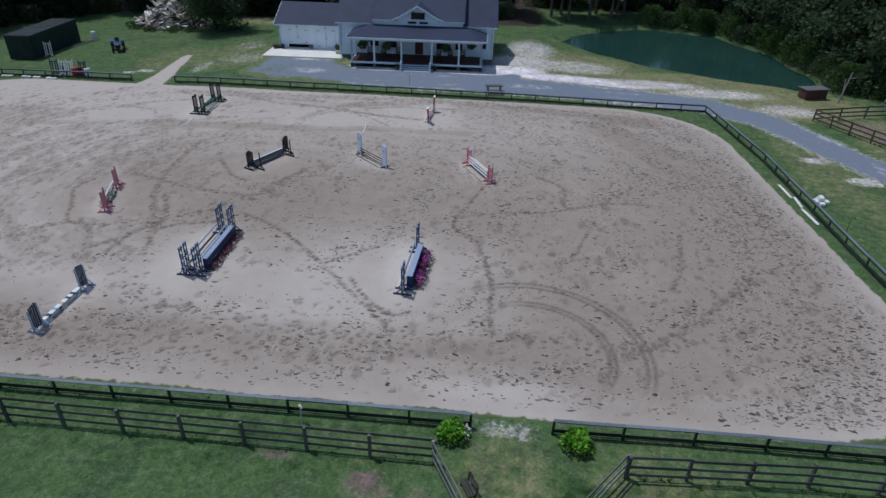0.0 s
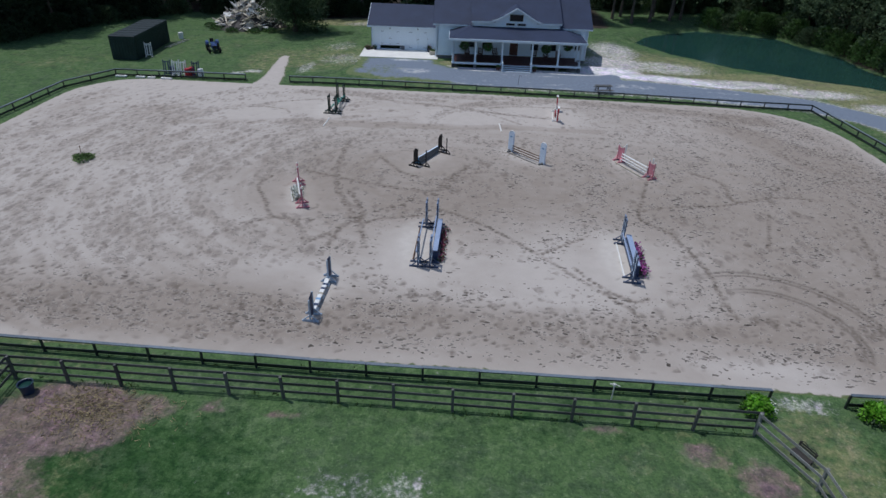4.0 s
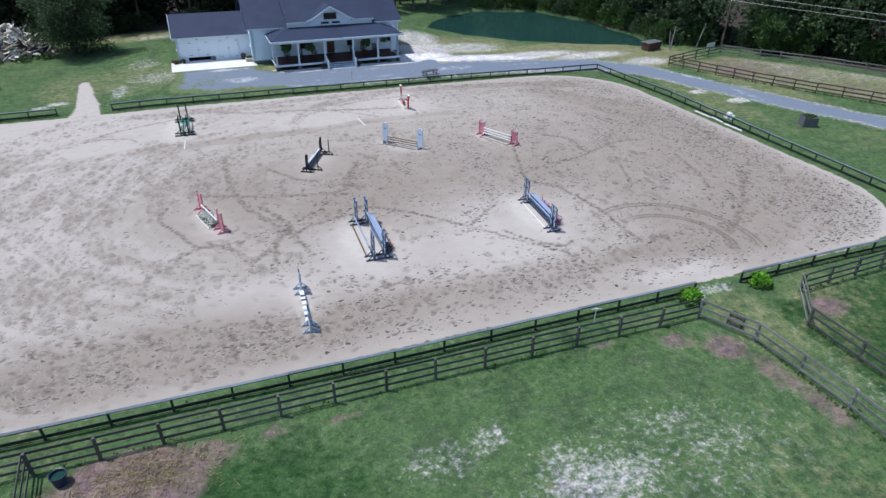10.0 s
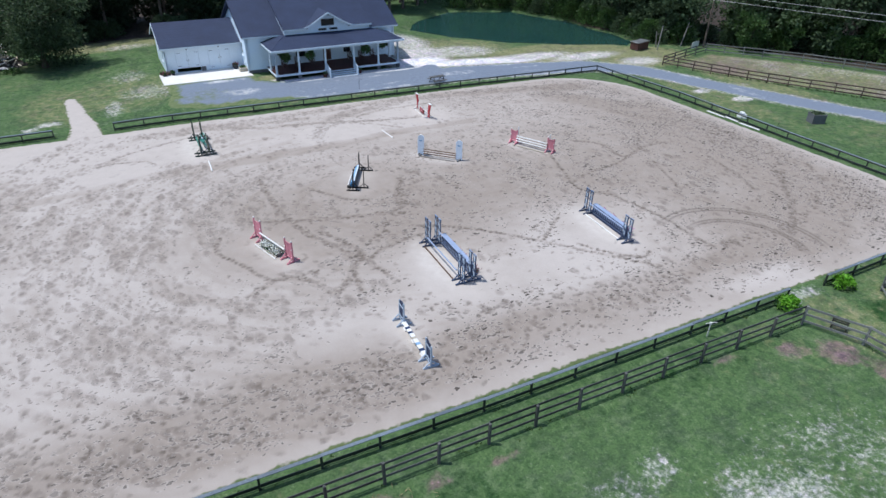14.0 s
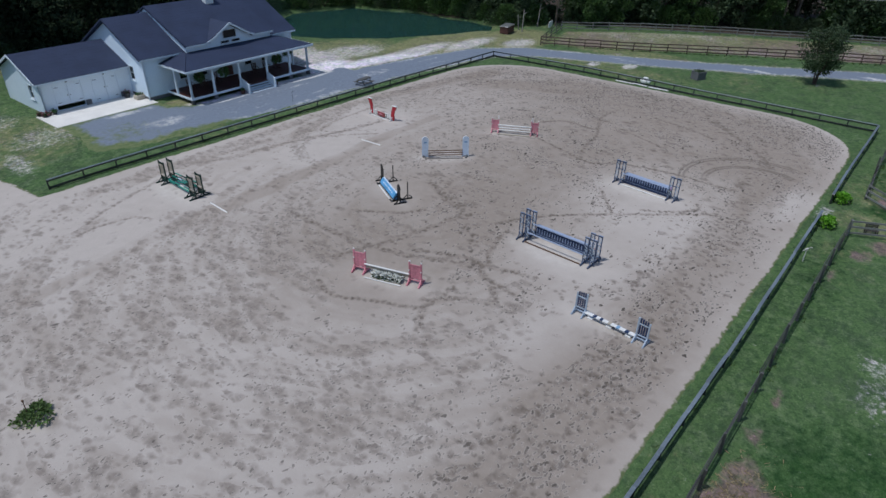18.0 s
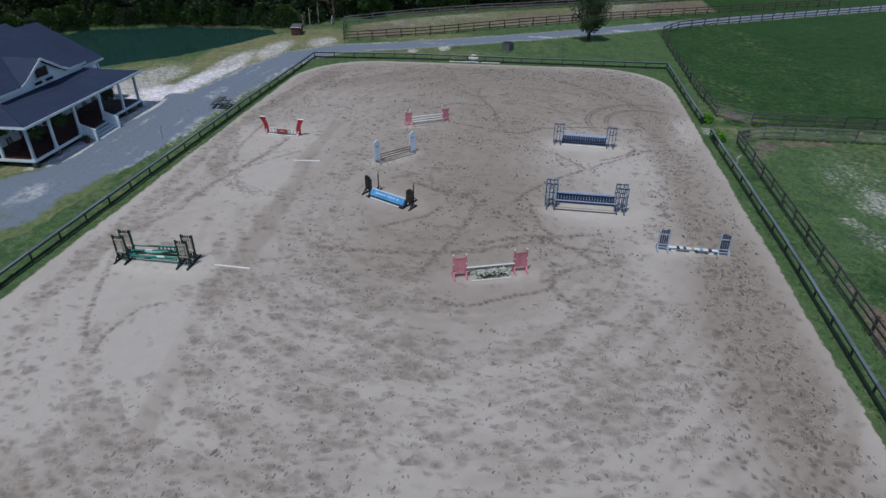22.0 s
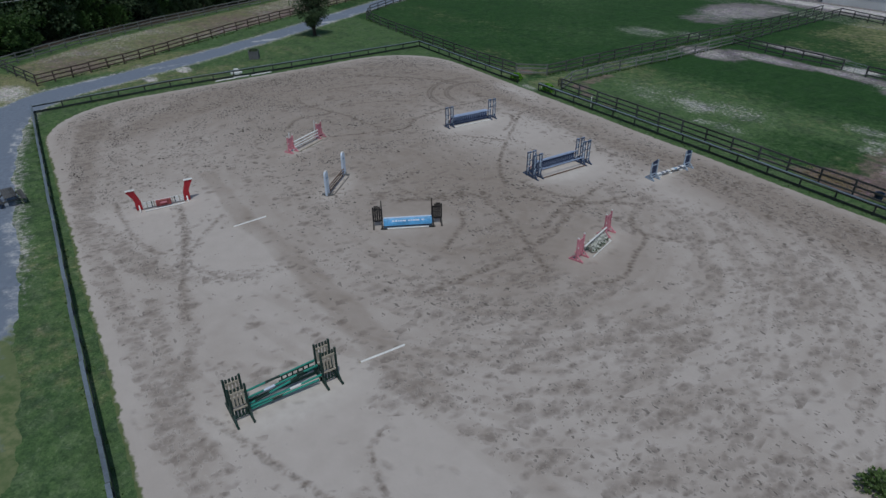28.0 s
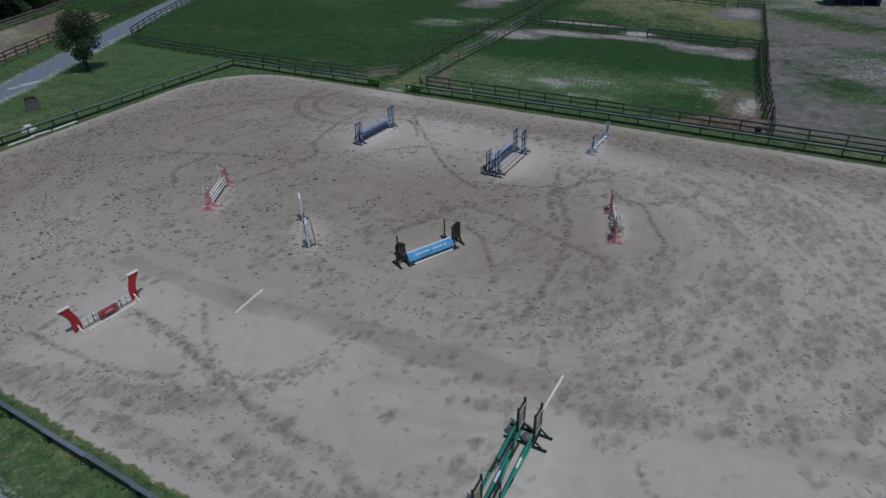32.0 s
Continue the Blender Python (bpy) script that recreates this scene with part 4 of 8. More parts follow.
    for cx, cy, rx, ry in ((-4.3, 29.0, 3.6, 3.6), (-11.0, 27.2, 3.6, 1.3), (-16.4, 29.8, 2.6, 3.8), (-23.4, 25.4, 3.6, 1.9), (-14.2, 53.9, 3.4, 1.9), (-33.8, 52.6, 3.4, 2.2), (-29.6, 55.6, 2.4, 2.0), (-21.5, 56.6, 3.0, 1.0), (-8.8, 57.0, 2.0, 0.9), (-25.5, 36.0, 3.6, 3.2), (-17.0, 43.0, 3.0, 3.0), (-27.8, 55.2, 1.6, 3.0), (-43.0, 59.0, 8.0, 2.5), (-6.4, 56.2, 2.2, 2.8)):
        calm = np.maximum(calm, blob(X, Y, cx, cy, rx, ry, 0, 0.3))
    west = 0.45 + 0.55 * smooth(-X, 6.0, 30.0)
    damp += 0.22 * (swirl - 0.40) * (1 - calm) * west * smooth(-sd, 0.6, 2.0)
    # a loop of horses' tracks inside the rail
    ring = np.abs(sd + 3.6 + 0.7 * W(0.3, 6))
    damp += 0.10 * (1 - smooth(ring, 0.6, 2.2))
    prints = np.zeros_like(X)
    dent = np.zeros_like(X)
    path = np.zeros_like(X)
    # tyre arcs of the drag
    for r0, a0, a1 in ((5.9, -20, 120), (5.55, -20, 118), (4.15, -25, 110), (3.85, -25, 108)):
        ang = np.degrees(np.arctan2(Y - 23.2, X - 2.7))
        d = np.abs(np.hypot(X - 2.7, Y - 23.2) - r0)
        prints += 0.75 * (1 - smooth(d, 0.04, 0.17)) * smooth(ang, a0 - 10, a0 + 12) * (1 - smooth(ang, a1 - 25, a1 + 8))
        dent += 0.02 * (1 - smooth(d, 0.05, 0.2))
    rng = np.random.RandomState(5)
    nx, ny = X.shape

    def stamp(x, y, ang, ln, wd, dark, depth):
        i, j, r = int((x - xs[0]) / step), int((y - ys[0]) / step), int(ln / step) + 2
        i0, i1, j0, j1 = max(i - r, 0), min(i + r + 1, nx), max(j - r, 0), min(j + r + 1, ny)
        if i1 - i0 < 2 or j1 - j0 < 2:
            return
        gx, gy = xs[i0:i1, None] - x, ys[None, j0:j1] - y
        c, s = math.cos(ang), math.sin(ang)
        q = ((gx * c + gy * s) / ln) ** 2 + ((gy * c - gx * s) / wd) ** 2
        k = np.clip(1.5 - 1.15 * q, 0, 1)
        prints[i0:i1, j0:j1] = np.maximum(prints[i0:i1, j0:j1], dark * k)
        dent[i0:i1, j0:j1] = np.maximum(dent[i0:i1, j0:j1], depth * k)

    cx, cy = -14.0, 40.0
    made = 0
    while made < 2200:
        x, y = rng.uniform(-54, 22.5), rng.uniform(19, 62)
        d = float(arena_sdf(np.array(x), np.array(y)))
        if d > -0.6:
            continue
        dens = 0.34 + 0.55 * math.exp(-((d + 3.6) / 2.2) ** 2)
        dens += 0.3 * math.exp(-(((x - 10) / 10) ** 2 + ((y - 32) / 12) ** 2))
        if x < -28:
            dens *= 0.7
        if y > 50 and x < -3:
            dens *= 0.45
        for jx, jy in JUMPS.values():
            dens *= 1 - 0.75 * math.exp(-(((x - jx) / 2.6) ** 2 + ((y - jy) / 3.2) ** 2))
        dens *= 0.55 + 0.45 * math.sin(0.55 * x + 1.3 * math.sin(0.4 * y)) * math.sin(0.6 * y)
        dens *= 1 - 0.6 * math.exp(-(((x + 11) / 7.0) ** 2 + ((y - 26.5) / 2.4) ** 2))
        if rng.rand() > dens:
            continue
        ang = math.atan2(y - cy, (x - cx) * 0.6) + 1.57 + rng.normal(0, 0.5)
        soft_zone = x < -24 + rng.normal(0, 5)
        if not soft_zone and rng.rand() < 0.75:
            continue
        size = rng.uniform(0.09, 0.14) * (1.45 if soft_zone else 1.0)
        dark = rng.uniform(0.25, 0.85) * (0.5 if soft_zone else 1.0)
        stamp(x, y, ang, size * rng.uniform(1.2, 2.0), size * 0.72, dark, rng.uniform(0.015, 0.04))
        made += 1
    def tread(x, y, r, value):
        i, j, k = int((x - xs[0]) / step), int((y - ys[0]) / step), int(2 * r / step) + 1
        i0, i1, j0, j1 = max(i - k, 0), min(i + k + 1, nx), max(j - k, 0), min(j + k + 1, ny)
        if i1 - i0 < 2 or j1 - j0 < 2:
            return
        q = np.hypot(xs[i0:i1, None] - x, ys[None, j0:j1] - y) / r
        path[i0:i1, j0:j1] = np.maximum(path[i0:i1, j0:j1], value * np.clip(1.6 - q, 0, 1))

    for trail, spread in NORTH_LINES + MID_LINES + SOUTH_LINES + EAST_LINES:
        pts = []
        for i in range(len(trail) - 1):
            p0, p1, p2, p3 = trail[max(i - 1, 0)], trail[i], trail[i + 1], trail[min(i + 2, len(trail) - 1)]
            n = max(2, int(math.hypot(p2[0] - p1[0], p2[1] - p1[1]) / 0.3))
            for k in range(n):
                t = k / n
                pts.append([0.5 * (2 * p1[c] + (p2[c] - p0[c]) * t + (2 * p0[c] - 5 * p1[c] + 4 * p2[c] - p3[c]) * t * t + (3 * p1[c] - p0[c] - 3 * p2[c] + p3[c]) * t ** 3) for c in (0, 1)])
        for (x, y), (x2, y2) in zip(pts, pts[1:]):
            ang = math.atan2(y2 - y, x2 - x)
            if spread <= 0.25:
                tread(x, y, 0.10 + 0.6 * spread, 0.5 + 0.5 * rng.rand())
            for _ in range(1 if spread < 0.25 else 2):
                if rng.rand() < 0.85:
                    stamp(x + rng.normal(0, spread), y + rng.normal(0, spread), ang + rng.normal(0, 0.7), rng.uniform(0.11, 0.20), rng.uniform(0.08, 0.13), rng.uniform(0.55, 1.0) * (0.6 if y > 50 else 1.0), 0.03)
    prints *= inside
    ring = np.exp(-((sd + 3.4 + 0.8 * W(0.2, 6)) / 2.7) ** 2)
    churn = 0.04 + 0.50 * ring + 0.30 * blob(X, Y, 9.0, 36.0, 14.0, 16.0, 0, 0.6) + 0.34 * smooth(X, 10, 15) + 0.14 * lattice(X * 0.3, Y * 0.3, 5) + 0.12 * blob(X, Y, 12.0, 50.0, 10.0, 9.0, 0, 0.6) + 0.14 * blob(X, Y, -13.0, 38.0, 13.0, 8.0, 0, 0.5)
    churn += 0.22 * loop
    churn *= (1 - 0.92 * calm) * smooth(-sd, 0.5, 1.3) * (1 - 0.72 * smooth(-X, 22, 34) * smooth(Y, 23, 28)) * (1 - 0.8 * smooth(Y, 49, 53) * smooth(-X, 0, 8))
    for jx, jy in JUMPS.values():
        churn *= 1 - 0.8 * blob(X, Y, jx, jy, 2.0, 3.0, 0, 0.4)
    churn *= 1 - 0.6 * blob(X, Y, 8.0, 33.0, 6.5, 5.5, 0, 0.4)
    churn *= 1 - 0.5 * blob(X, Y, 3.6, 25.6, 3.0, 2.4, 0, 0.4)
    churn *= 0.34 + 1.6 * lattice(X * 0.55, Y * 0.55, 9)
    # prints gather along curved lines
    for px, py, sx, k0 in ((-16.0, 40.0, 0.62, 21), (4.0, 34.0, 0.9, 23), (-30.0, 44.0, 1.0, 25)):
        Rk, Ak = np.hypot((X - px) * sx, Y - py), np.arctan2(Y - py, (X - px) * sx)
        curl = lattice(Rk * 1.1 + 60, Ak * np.maximum(Rk, 3) * 0.28 + 90, k0)
        churn *= 0.44 + 0.92 * smooth(curl, 0.35, 0.7)
    churn = np.maximum(churn, 0.42 * path * inside * (1 - 0.5 * smooth(Y, 48, 53)))
    damp += 0.20 * path + 0.36 * tracks
    soft = (0.26 + 0.60 * smooth(-X, 18, 32)) * (0.45 + 0.9 * lattice(X * 0.4, Y * 0.4, 12)) * (1 - calm) * smooth(-sd, 0.7, 2.0)
    arcs = 0.6 * lattice(R * 1.0, A * np.maximum(R, 4) * 0.33, 14) + 0.4 * lattice(R * 2.2, A * np.maximum(R, 4) * 0.8, 15)
    soft *= 0.30 + 1.15 * smooth(arcs, 0.36, 0.66)
    damp += 0.22 * (smooth(arcs, 0.40, 0.68) - 0.4) * smooth(-X, 20, 30) * (1 - calm)
    soft *= 1 - 0.55 * smooth(Y, 50, 54) * smooth(-X, 2, 8)
    soft = np.maximum(soft, 1.5 * tracks)
    Z = Z - dent * inside + 0.006 * rng.rand(nx, ny)
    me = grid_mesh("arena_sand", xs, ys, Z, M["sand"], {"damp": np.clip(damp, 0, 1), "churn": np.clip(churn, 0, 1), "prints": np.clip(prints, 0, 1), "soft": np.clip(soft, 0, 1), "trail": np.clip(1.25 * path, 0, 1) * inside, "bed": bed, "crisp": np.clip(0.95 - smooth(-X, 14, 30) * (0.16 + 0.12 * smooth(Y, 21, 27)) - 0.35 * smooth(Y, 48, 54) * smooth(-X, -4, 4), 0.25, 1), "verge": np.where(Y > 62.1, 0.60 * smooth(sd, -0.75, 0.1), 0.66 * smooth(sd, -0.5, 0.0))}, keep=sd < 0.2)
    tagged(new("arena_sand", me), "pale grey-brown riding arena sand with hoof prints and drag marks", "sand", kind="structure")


build_arena()


def build_drive():
    xs, ys = np.arange(-30.0, 95.0, 0.3), np.arange(-62.0, 77.0, 0.3)
    X, Y = np.meshgrid(xs, ys, indexing="ij")
    sd = drive_sdf(X, Y)
    Z = land(X, Y) - 0.08 + 0.115 * (1 - smooth(sd, -0.35, 0.2)) + 0.006 * wobble(X, Y, 1.2, 4)
    pale = 0.12 + 0.12 * wobble(X, Y, 0.4, 3) + 0.34 * (1 - smooth(np.abs(sd + 0.05), 0.05, 0.7))
    for cx, cy, rx, ry, a in [(-22.0, 74.0, 3.0, 1.2, 0.42), (-9.2, 72.1, 7.0, 0.7, 1.2), (-2.0, 71.0, 3.0, 0.6, 1.1), (-13.5, 70.8, 2.5, 0.5, 1.0), (31.8, 48.5, 0.8, 3.5, 0.40), (38.5, 33.5, 0.6, 3.0, 0.55), (45.0, 21.0, 0.7, 3.0, 0.6), (-8.5, 71.4, 6.5, 0.6, 1.1), (-21.0, 69.0, 3.0, 1.5, 0.45), (4.0, 67.0, 4.0, 1.0, 0.4)]:
        pale = np.maximum(pale, a * blob(X, Y, cx, cy, rx, ry, 0, 0.6))
    pale = pale + 0.30 * (1 - smooth(np.abs(np.abs(sd + 1.35) - 0.65), 0.1, 0.45)) * smooth(wobble(X, Y, 0.25, 11), -0.3, 0.6)
    west = 1 - smooth(X, -20, -12)
    weed = np.maximum((0.30 + 0.65 * west) * smooth(sd, -0.5 - 2.2 * west, 0.0), 0.42 * blob(X, Y, -25.0, 69.0, 5.0, 3.5, 0, 0.8))
    me = grid_mesh("driveway", xs, ys, Z, M["gravel"], {"pale": pale, "weed": weed}, keep=sd < 0.25)
    tagged(new("driveway", me), "blue-grey crushed gravel driveway with paler edges", "driveway", kind="structure")


build_drive()


def build_pond():
    xs, ys = np.arange(3.0, 44.0, 1.0), np.arange(66.0, 112.0, 1.0)
    X, Y = np.meshgrid(xs, ys, indexing="ij")
    me = grid_mesh("pond_water", xs, ys, np.full_like(X, -0.42), M["water"], keep=pond_sdf(X, Y) < 1.6)
    tagged(new("pond_water", me), "still dark green pond water between grass and woods", "pond", kind="structure")


build_pond()


# ---- fences ----
def fence(points, spec, label, bay=2.44):
    """Board fences along a plan line: one thing for each straight run, with its posts and boards as parts."""
    made = []
    for k, (a, b) in enumerate(zip(points, points[1:])):
        ln = math.hypot(b[0] - a[0], b[1] - a[1])
        n = max(1, round(ln / bay))
        w = ln / n
        root = empty(spec["name"], spun(a[0], a[1], 0, math.degrees(math.atan2(b[1] - a[1], b[0] - a[0]))), label, "fence", spec["group"])
        post = Geo().box((0, 0, spec["h"] / 2 - 0.2), (spec["pw"], spec["pw"], spec["h"] + 0.4), None, 0.012)
        post = post.mesh("post", M[spec["mat"]])
        rails = []
        for z, hh, th, off in spec["rails"]:
            g = Geo().box((w / 2, off, z), (w - 0.012, th, hh), None, 0.008)
            rails.append(g.mesh("rail", M[spec["mat"]]))
        if "cap" in spec:
            rails.append(Geo().box((w / 2, 0, spec["h"] + 0.019), (w - 0.006, 0.17, 0.038), None, 0.008).mesh("cap_board", M[spec["cap"]]))
        rng = random.Random(int(a[0] * 31 + a[1] * 17 + k))
        for i in range(n + 1):
            if i == n and k < len(points) - 2:
                break
            x, y = a[0] + (b[0] - a[0]) * i / n, a[1] + (b[1] - a[1]) * i / n
            z = float(land(x, y))
            o = part("post", post, None, root)
            o.matrix_basis = pose(i * w, 0, z, rng.gauss(0, spec["lean"]), rng.gauss(0, spec["lean"]), rng.gauss(0, 1))
        for i in range(n):
            z0 = float(land(a[0] + (b[0] - a[0]) * i / n, a[1] + (b[1] - a[1]) * i / n))
            z1 = float(land(a[0] + (b[0] - a[0]) * (i + 1) / n, a[1] + (b[1] - a[1]) * (i + 1) / n))
            slope = math.degrees(math.atan2(z1 - z0, w))
            for r in rails:
                o = part(r.name.split(".")[0], r, None, root)
                o.matrix_basis = pose(i * w, 0, z0 + rng.gauss(0, spec["sag"]), rng.gauss(0, 1.0), -slope + rng.gauss(0, spec["sag"] * 20), 0)
        made.append(root)
    return made


LOW = dict(name="arena_fence", group="arena perimeter fence", h=0.74, pw=0.10, cap="fence_cap", mat="fence_dark", lean=0.7, sag=0.006, rails=[(0.665, 0.10, 0.03, -0.05), (0.15, 0.19, 0.03, -0.066)])
TALL = dict(name="paddock_fence", group="paddock fences", h=1.24, pw=0.12, mat="fence_grey", lean=1.2, sag=0.014, rails=[(1.17, 0.14, 0.032, -0.077), (0.74, 0.14, 0.032, -0.077), (0.32, 0.14, 0.032, -0.077)])
# runs facing the sun, painted lighter than TALL
PALE = dict(TALL, mat="fence_sunlit", group="lane fence")
BROWN = dict(TALL, mat="fence_brown", name="paddock_fence", group="east paddock fence")
low_label = "low dark green fence with a broad cap board round sand"
pale_label = "weathered three-board fence along the grass lane, coloured paler as if sunlit"
tall_label = "weathered dark three-board paddock fence standing in grass"
fence([(-33.55, 62.6), (-16.0, 62.55), (2.0, 62.35), (21.3, 62.15)], LOW, low_label)
fence([(21.3, 62.15), (22.65, 49.5), (22.95, 36.0), (23.5, 18.4)], LOW, low_label)
fence([(23.5, 18.4), (12.0, 18.42), (3.57, 18.3)], LOW, low_label)
fence([(0.23, 18.3), (-20.0, 18.18), (-54.8, 18.6)], LOW, low_label)
fence([(-38.45, 62.75), (-45.5, 62.5), (-52.6, 62.2)], LOW, low_label)
fence([(-52.6, 62.2), (-55.2, 57.0), (-55.8, 40.0), (-55.6, 24.0), (-54.8, 18.6)], LOW, low_label)
S_FENCE = fence([(-1.05, 16.32), (-16.0, 16.45), (-32.55, 16.5), (-58.0, 17.0)], TALL, tall_label)
fence([(-1.05, 16.32), (0.35, 13.75), (0.78, 8.6), (0.75, -2.0), (1.3, -15.4)], PALE, pale_label)
fence([(1.3, -15.4), (2.6, -30.0), (3.7, -45.5)], TALL, tall_label)
fence([(6.2, 16.45), (4.0, 13.85)], PALE, pale_label)
fence([(4.0, 13.85), (4.1, 10.9), (4.8, 0.0), (5.3, -16.0), (5.4, -30.0), (6.6, -45.6)], TALL, tall_label)
fence([(6.2, 16.45), (13.0, 16.8), (28.0, 16.6), (38.0, 16.4), (43.6, 15.8)], TALL, tall_label)
fence([(43.6, 15.8), (48.0, 12.9), (52.6, 6.1), (60.9, -8.1), (72.0, -28.0)], TALL, tall_label)
fence([(-32.55, 16.5), (-32.2, 12.0), (-31.0, 1.0), (-29.8, -12.8), (-27.3, -39.6)], TALL, tall_label)
fence([(-31.5, 12.0), (-30.25, 1.0), (-29.05, -12.3)], TALL, tall_label)
fence([(1.3, -15.4), (-12.95, -14.65)], TALL, tall_label)
fence([(-15.95, -13.95), (-29.05, -13.05)], TALL, tall_label)
fence([(3.7, -45.5), (-11.0, -41.5), (-21.9, -39.4)], TALL, tall_label)
fence([(-23.7, -39.2), (-27.3, -39.6)], TALL, tall_label)
brown_label = "brown weathered three-board fence along the gravel drive"
fence([(31.3, 61.2), (33.0, 57.6), (36.0, 51.8), (39.5, 46.0), (45.5, 37.2), (51.5, 26.8), (58.0, 14.2), (69.0, -7.5), (76.0, -21.0)], BROWN, brown_label)
fence([(31.3, 61.2), (36.9, 62.9), (42.2, 64.3)], TALL, tall_label)
fence([(42.2, 64.3), (50.2, 54.9), (56.7, 44.7), (66.7, 24.8), (86.0, -12.0)], dict(PALE, group="east paddock fence"), "weathered three-board fence along the woods, coloured paler as if sunlit")


def tube_gate(a, b, label):
    ln = math.hypot(b[0] - a[0], b[1] - a[1])
    root = empty("field_gate", spun(a[0], a[1], 0, math.degrees(math.atan2(b[1] - a[1], b[0] - a[0]))), label, "gate")
    for z in (0.25, 0.45, 0.65, 0.88, 1.15):
        part("bar", Geo().tube((0.05, 0, z), (ln - 0.05, 0, z), 0.022, n=6), M["steel"], root)
    for x in (0.05, ln / 2, ln - 0.05):
        part("upright", Geo().tube((x, 0, 0.05), (x, 0, 1.17), 0.024, n=6), M["steel"], root)


tube_gate((-13.05, -14.65), (-15.85, -14.0), "galvanised tubular field gate closed between board fences")


# ---- jumps ----
def jump(a, b, name, label):
    """A thing whose local x runs from a to b, its origin midway on the sand."""
    ang = math.degrees(math.atan2(b[1] - a[1], b[0] - a[0]))
    return empty(name, spun((a[0] + b[0]) / 2, (a[1] + b[1]) / 2, 0.03, ang), label, "horse jump", "show jumps in the arena"), math.hypot(b[0] - a[0], b[1] - a[1])


def foot(root, x, y, mt, ln=1.0, label=""):
    """A cross foot with two angled blocks."""
    g = Geo().box((x, y, 0.05), (0.09, ln, 0.10), None, 0.01)
    for s in (-1, 1):
        g.beam((x, y + s * 0.34, 0.10), (x, y + s * 0.05, 0.36), 0.05, 0.07, 0.008, up=(1, 0, 0))
    part("foot", g, M[mt], root, label)


def pole(root, x0, x1, y, z, mt, bands=None, r=0.05, name="pole", label="", y1=None, z1=None):
    """A round pole, and painted sleeves on it where it is banded."""
    y1, z1 = (y if y1 is None else y1), (z if z1 is None else z1)
    p = part(name, Geo().tube((x0, y, z), (x1, y1, z1), r, n=10), M[mt], root, label, False)
    if bands:
        for t0, t1, bm in bands:
            f = lambda t: (x0 + (x1 - x0) * t, y + (y1 - y) * t, z + (z1 - z) * t)
            part("band", Geo().tube(f(t0), f(t1), r + 0.003, n=10), M[bm], p)
    return p


def lattice_wing(root, x0, x1, y, h, frame, slat):
    """An open wing: two laced columns, each of two thin uprights with crossed slats, joined by rails."""
    d = 1 if x1 > x0 else -1
    cw, n = 0.25, 6
    for xa, xb in ((x0, x0 + d * cw), (x1 - d * cw, x1)):
        for x in (xa, xb):
            part("upright", Geo().box((x, y, h / 2 + 0.03), (0.05, 0.07, h), None, 0.008), M[frame], root)
        foot(root, (xa + xb) / 2, y, frame)
        for i in range(n):
            za, zb = 0.24 + (h - 0.28) * i / n, 0.24 + (h - 0.28) * (i + 1) / n
            for q, dy in ((i % 2, -0.022), (1 - i % 2, 0.022)):
                part("slat", Geo().beam((xa if q else xb, y + dy, za), (xb if q else xa, y + dy, zb), 0.02, 0.062, 0.004, up=(0, 1, 0)), M[slat], root)
        part("cap", Geo().box(((xa + xb) / 2, y, h + 0.045), (cw + 0.07, 0.09, 0.03), None, 0.006), M["lattice_blue"], root)
    for z in (0.2, h * 0.62, h - 0.05):
        part("cross_rail", Geo().box(((x0 + x1) / 2, y + 0.045, z), (abs(x1 - x0) - 0.04, 0.03, 0.07), None, 0.006), M[frame], root)
    part("pole_cup", Geo().box((x1, y - 0.07, 0.62), (0.09, 0.06, 0.05), None, 0.01), M["steel"], root)


def flower_strip(root, x0, x1, y, petals, n, h=0.35, w=0.22, name="flower_bed", seed=1):
    """Low tufts of leaves and petals along the foot of a jump."""
    rng = random.Random(seed)
    g, p = Geo(), Geo()
    for _ in range(n):
        x, yy, z = rng.uniform(x0, x1), y + rng.gauss(0, w * 0.5), rng.uniform(0.02, h)
        g.leaf((x, yy, z * 0.6), (rng.gauss(0, 1), rng.gauss(0, 1), rng.uniform(0.3, 1.2)), rng.uniform(0.10, 0.2), rng=rng)
        for _k in range(2):
            p.leaf((x + rng.gauss(0, 0.06), yy + rng.gauss(0, 0.06), z), (rng.gauss(0, 1), rng.gauss(0, 1), rng.uniform(0.2, 1)), rng.uniform(0.07, 0.13), 0.9, 0.1, rng)
    b = part(name, g, M["leaf_fern"], root, "artificial leaves")
    tagged(part("petals", p, M[petals], b), "bright artificial petals", kind="stuff")


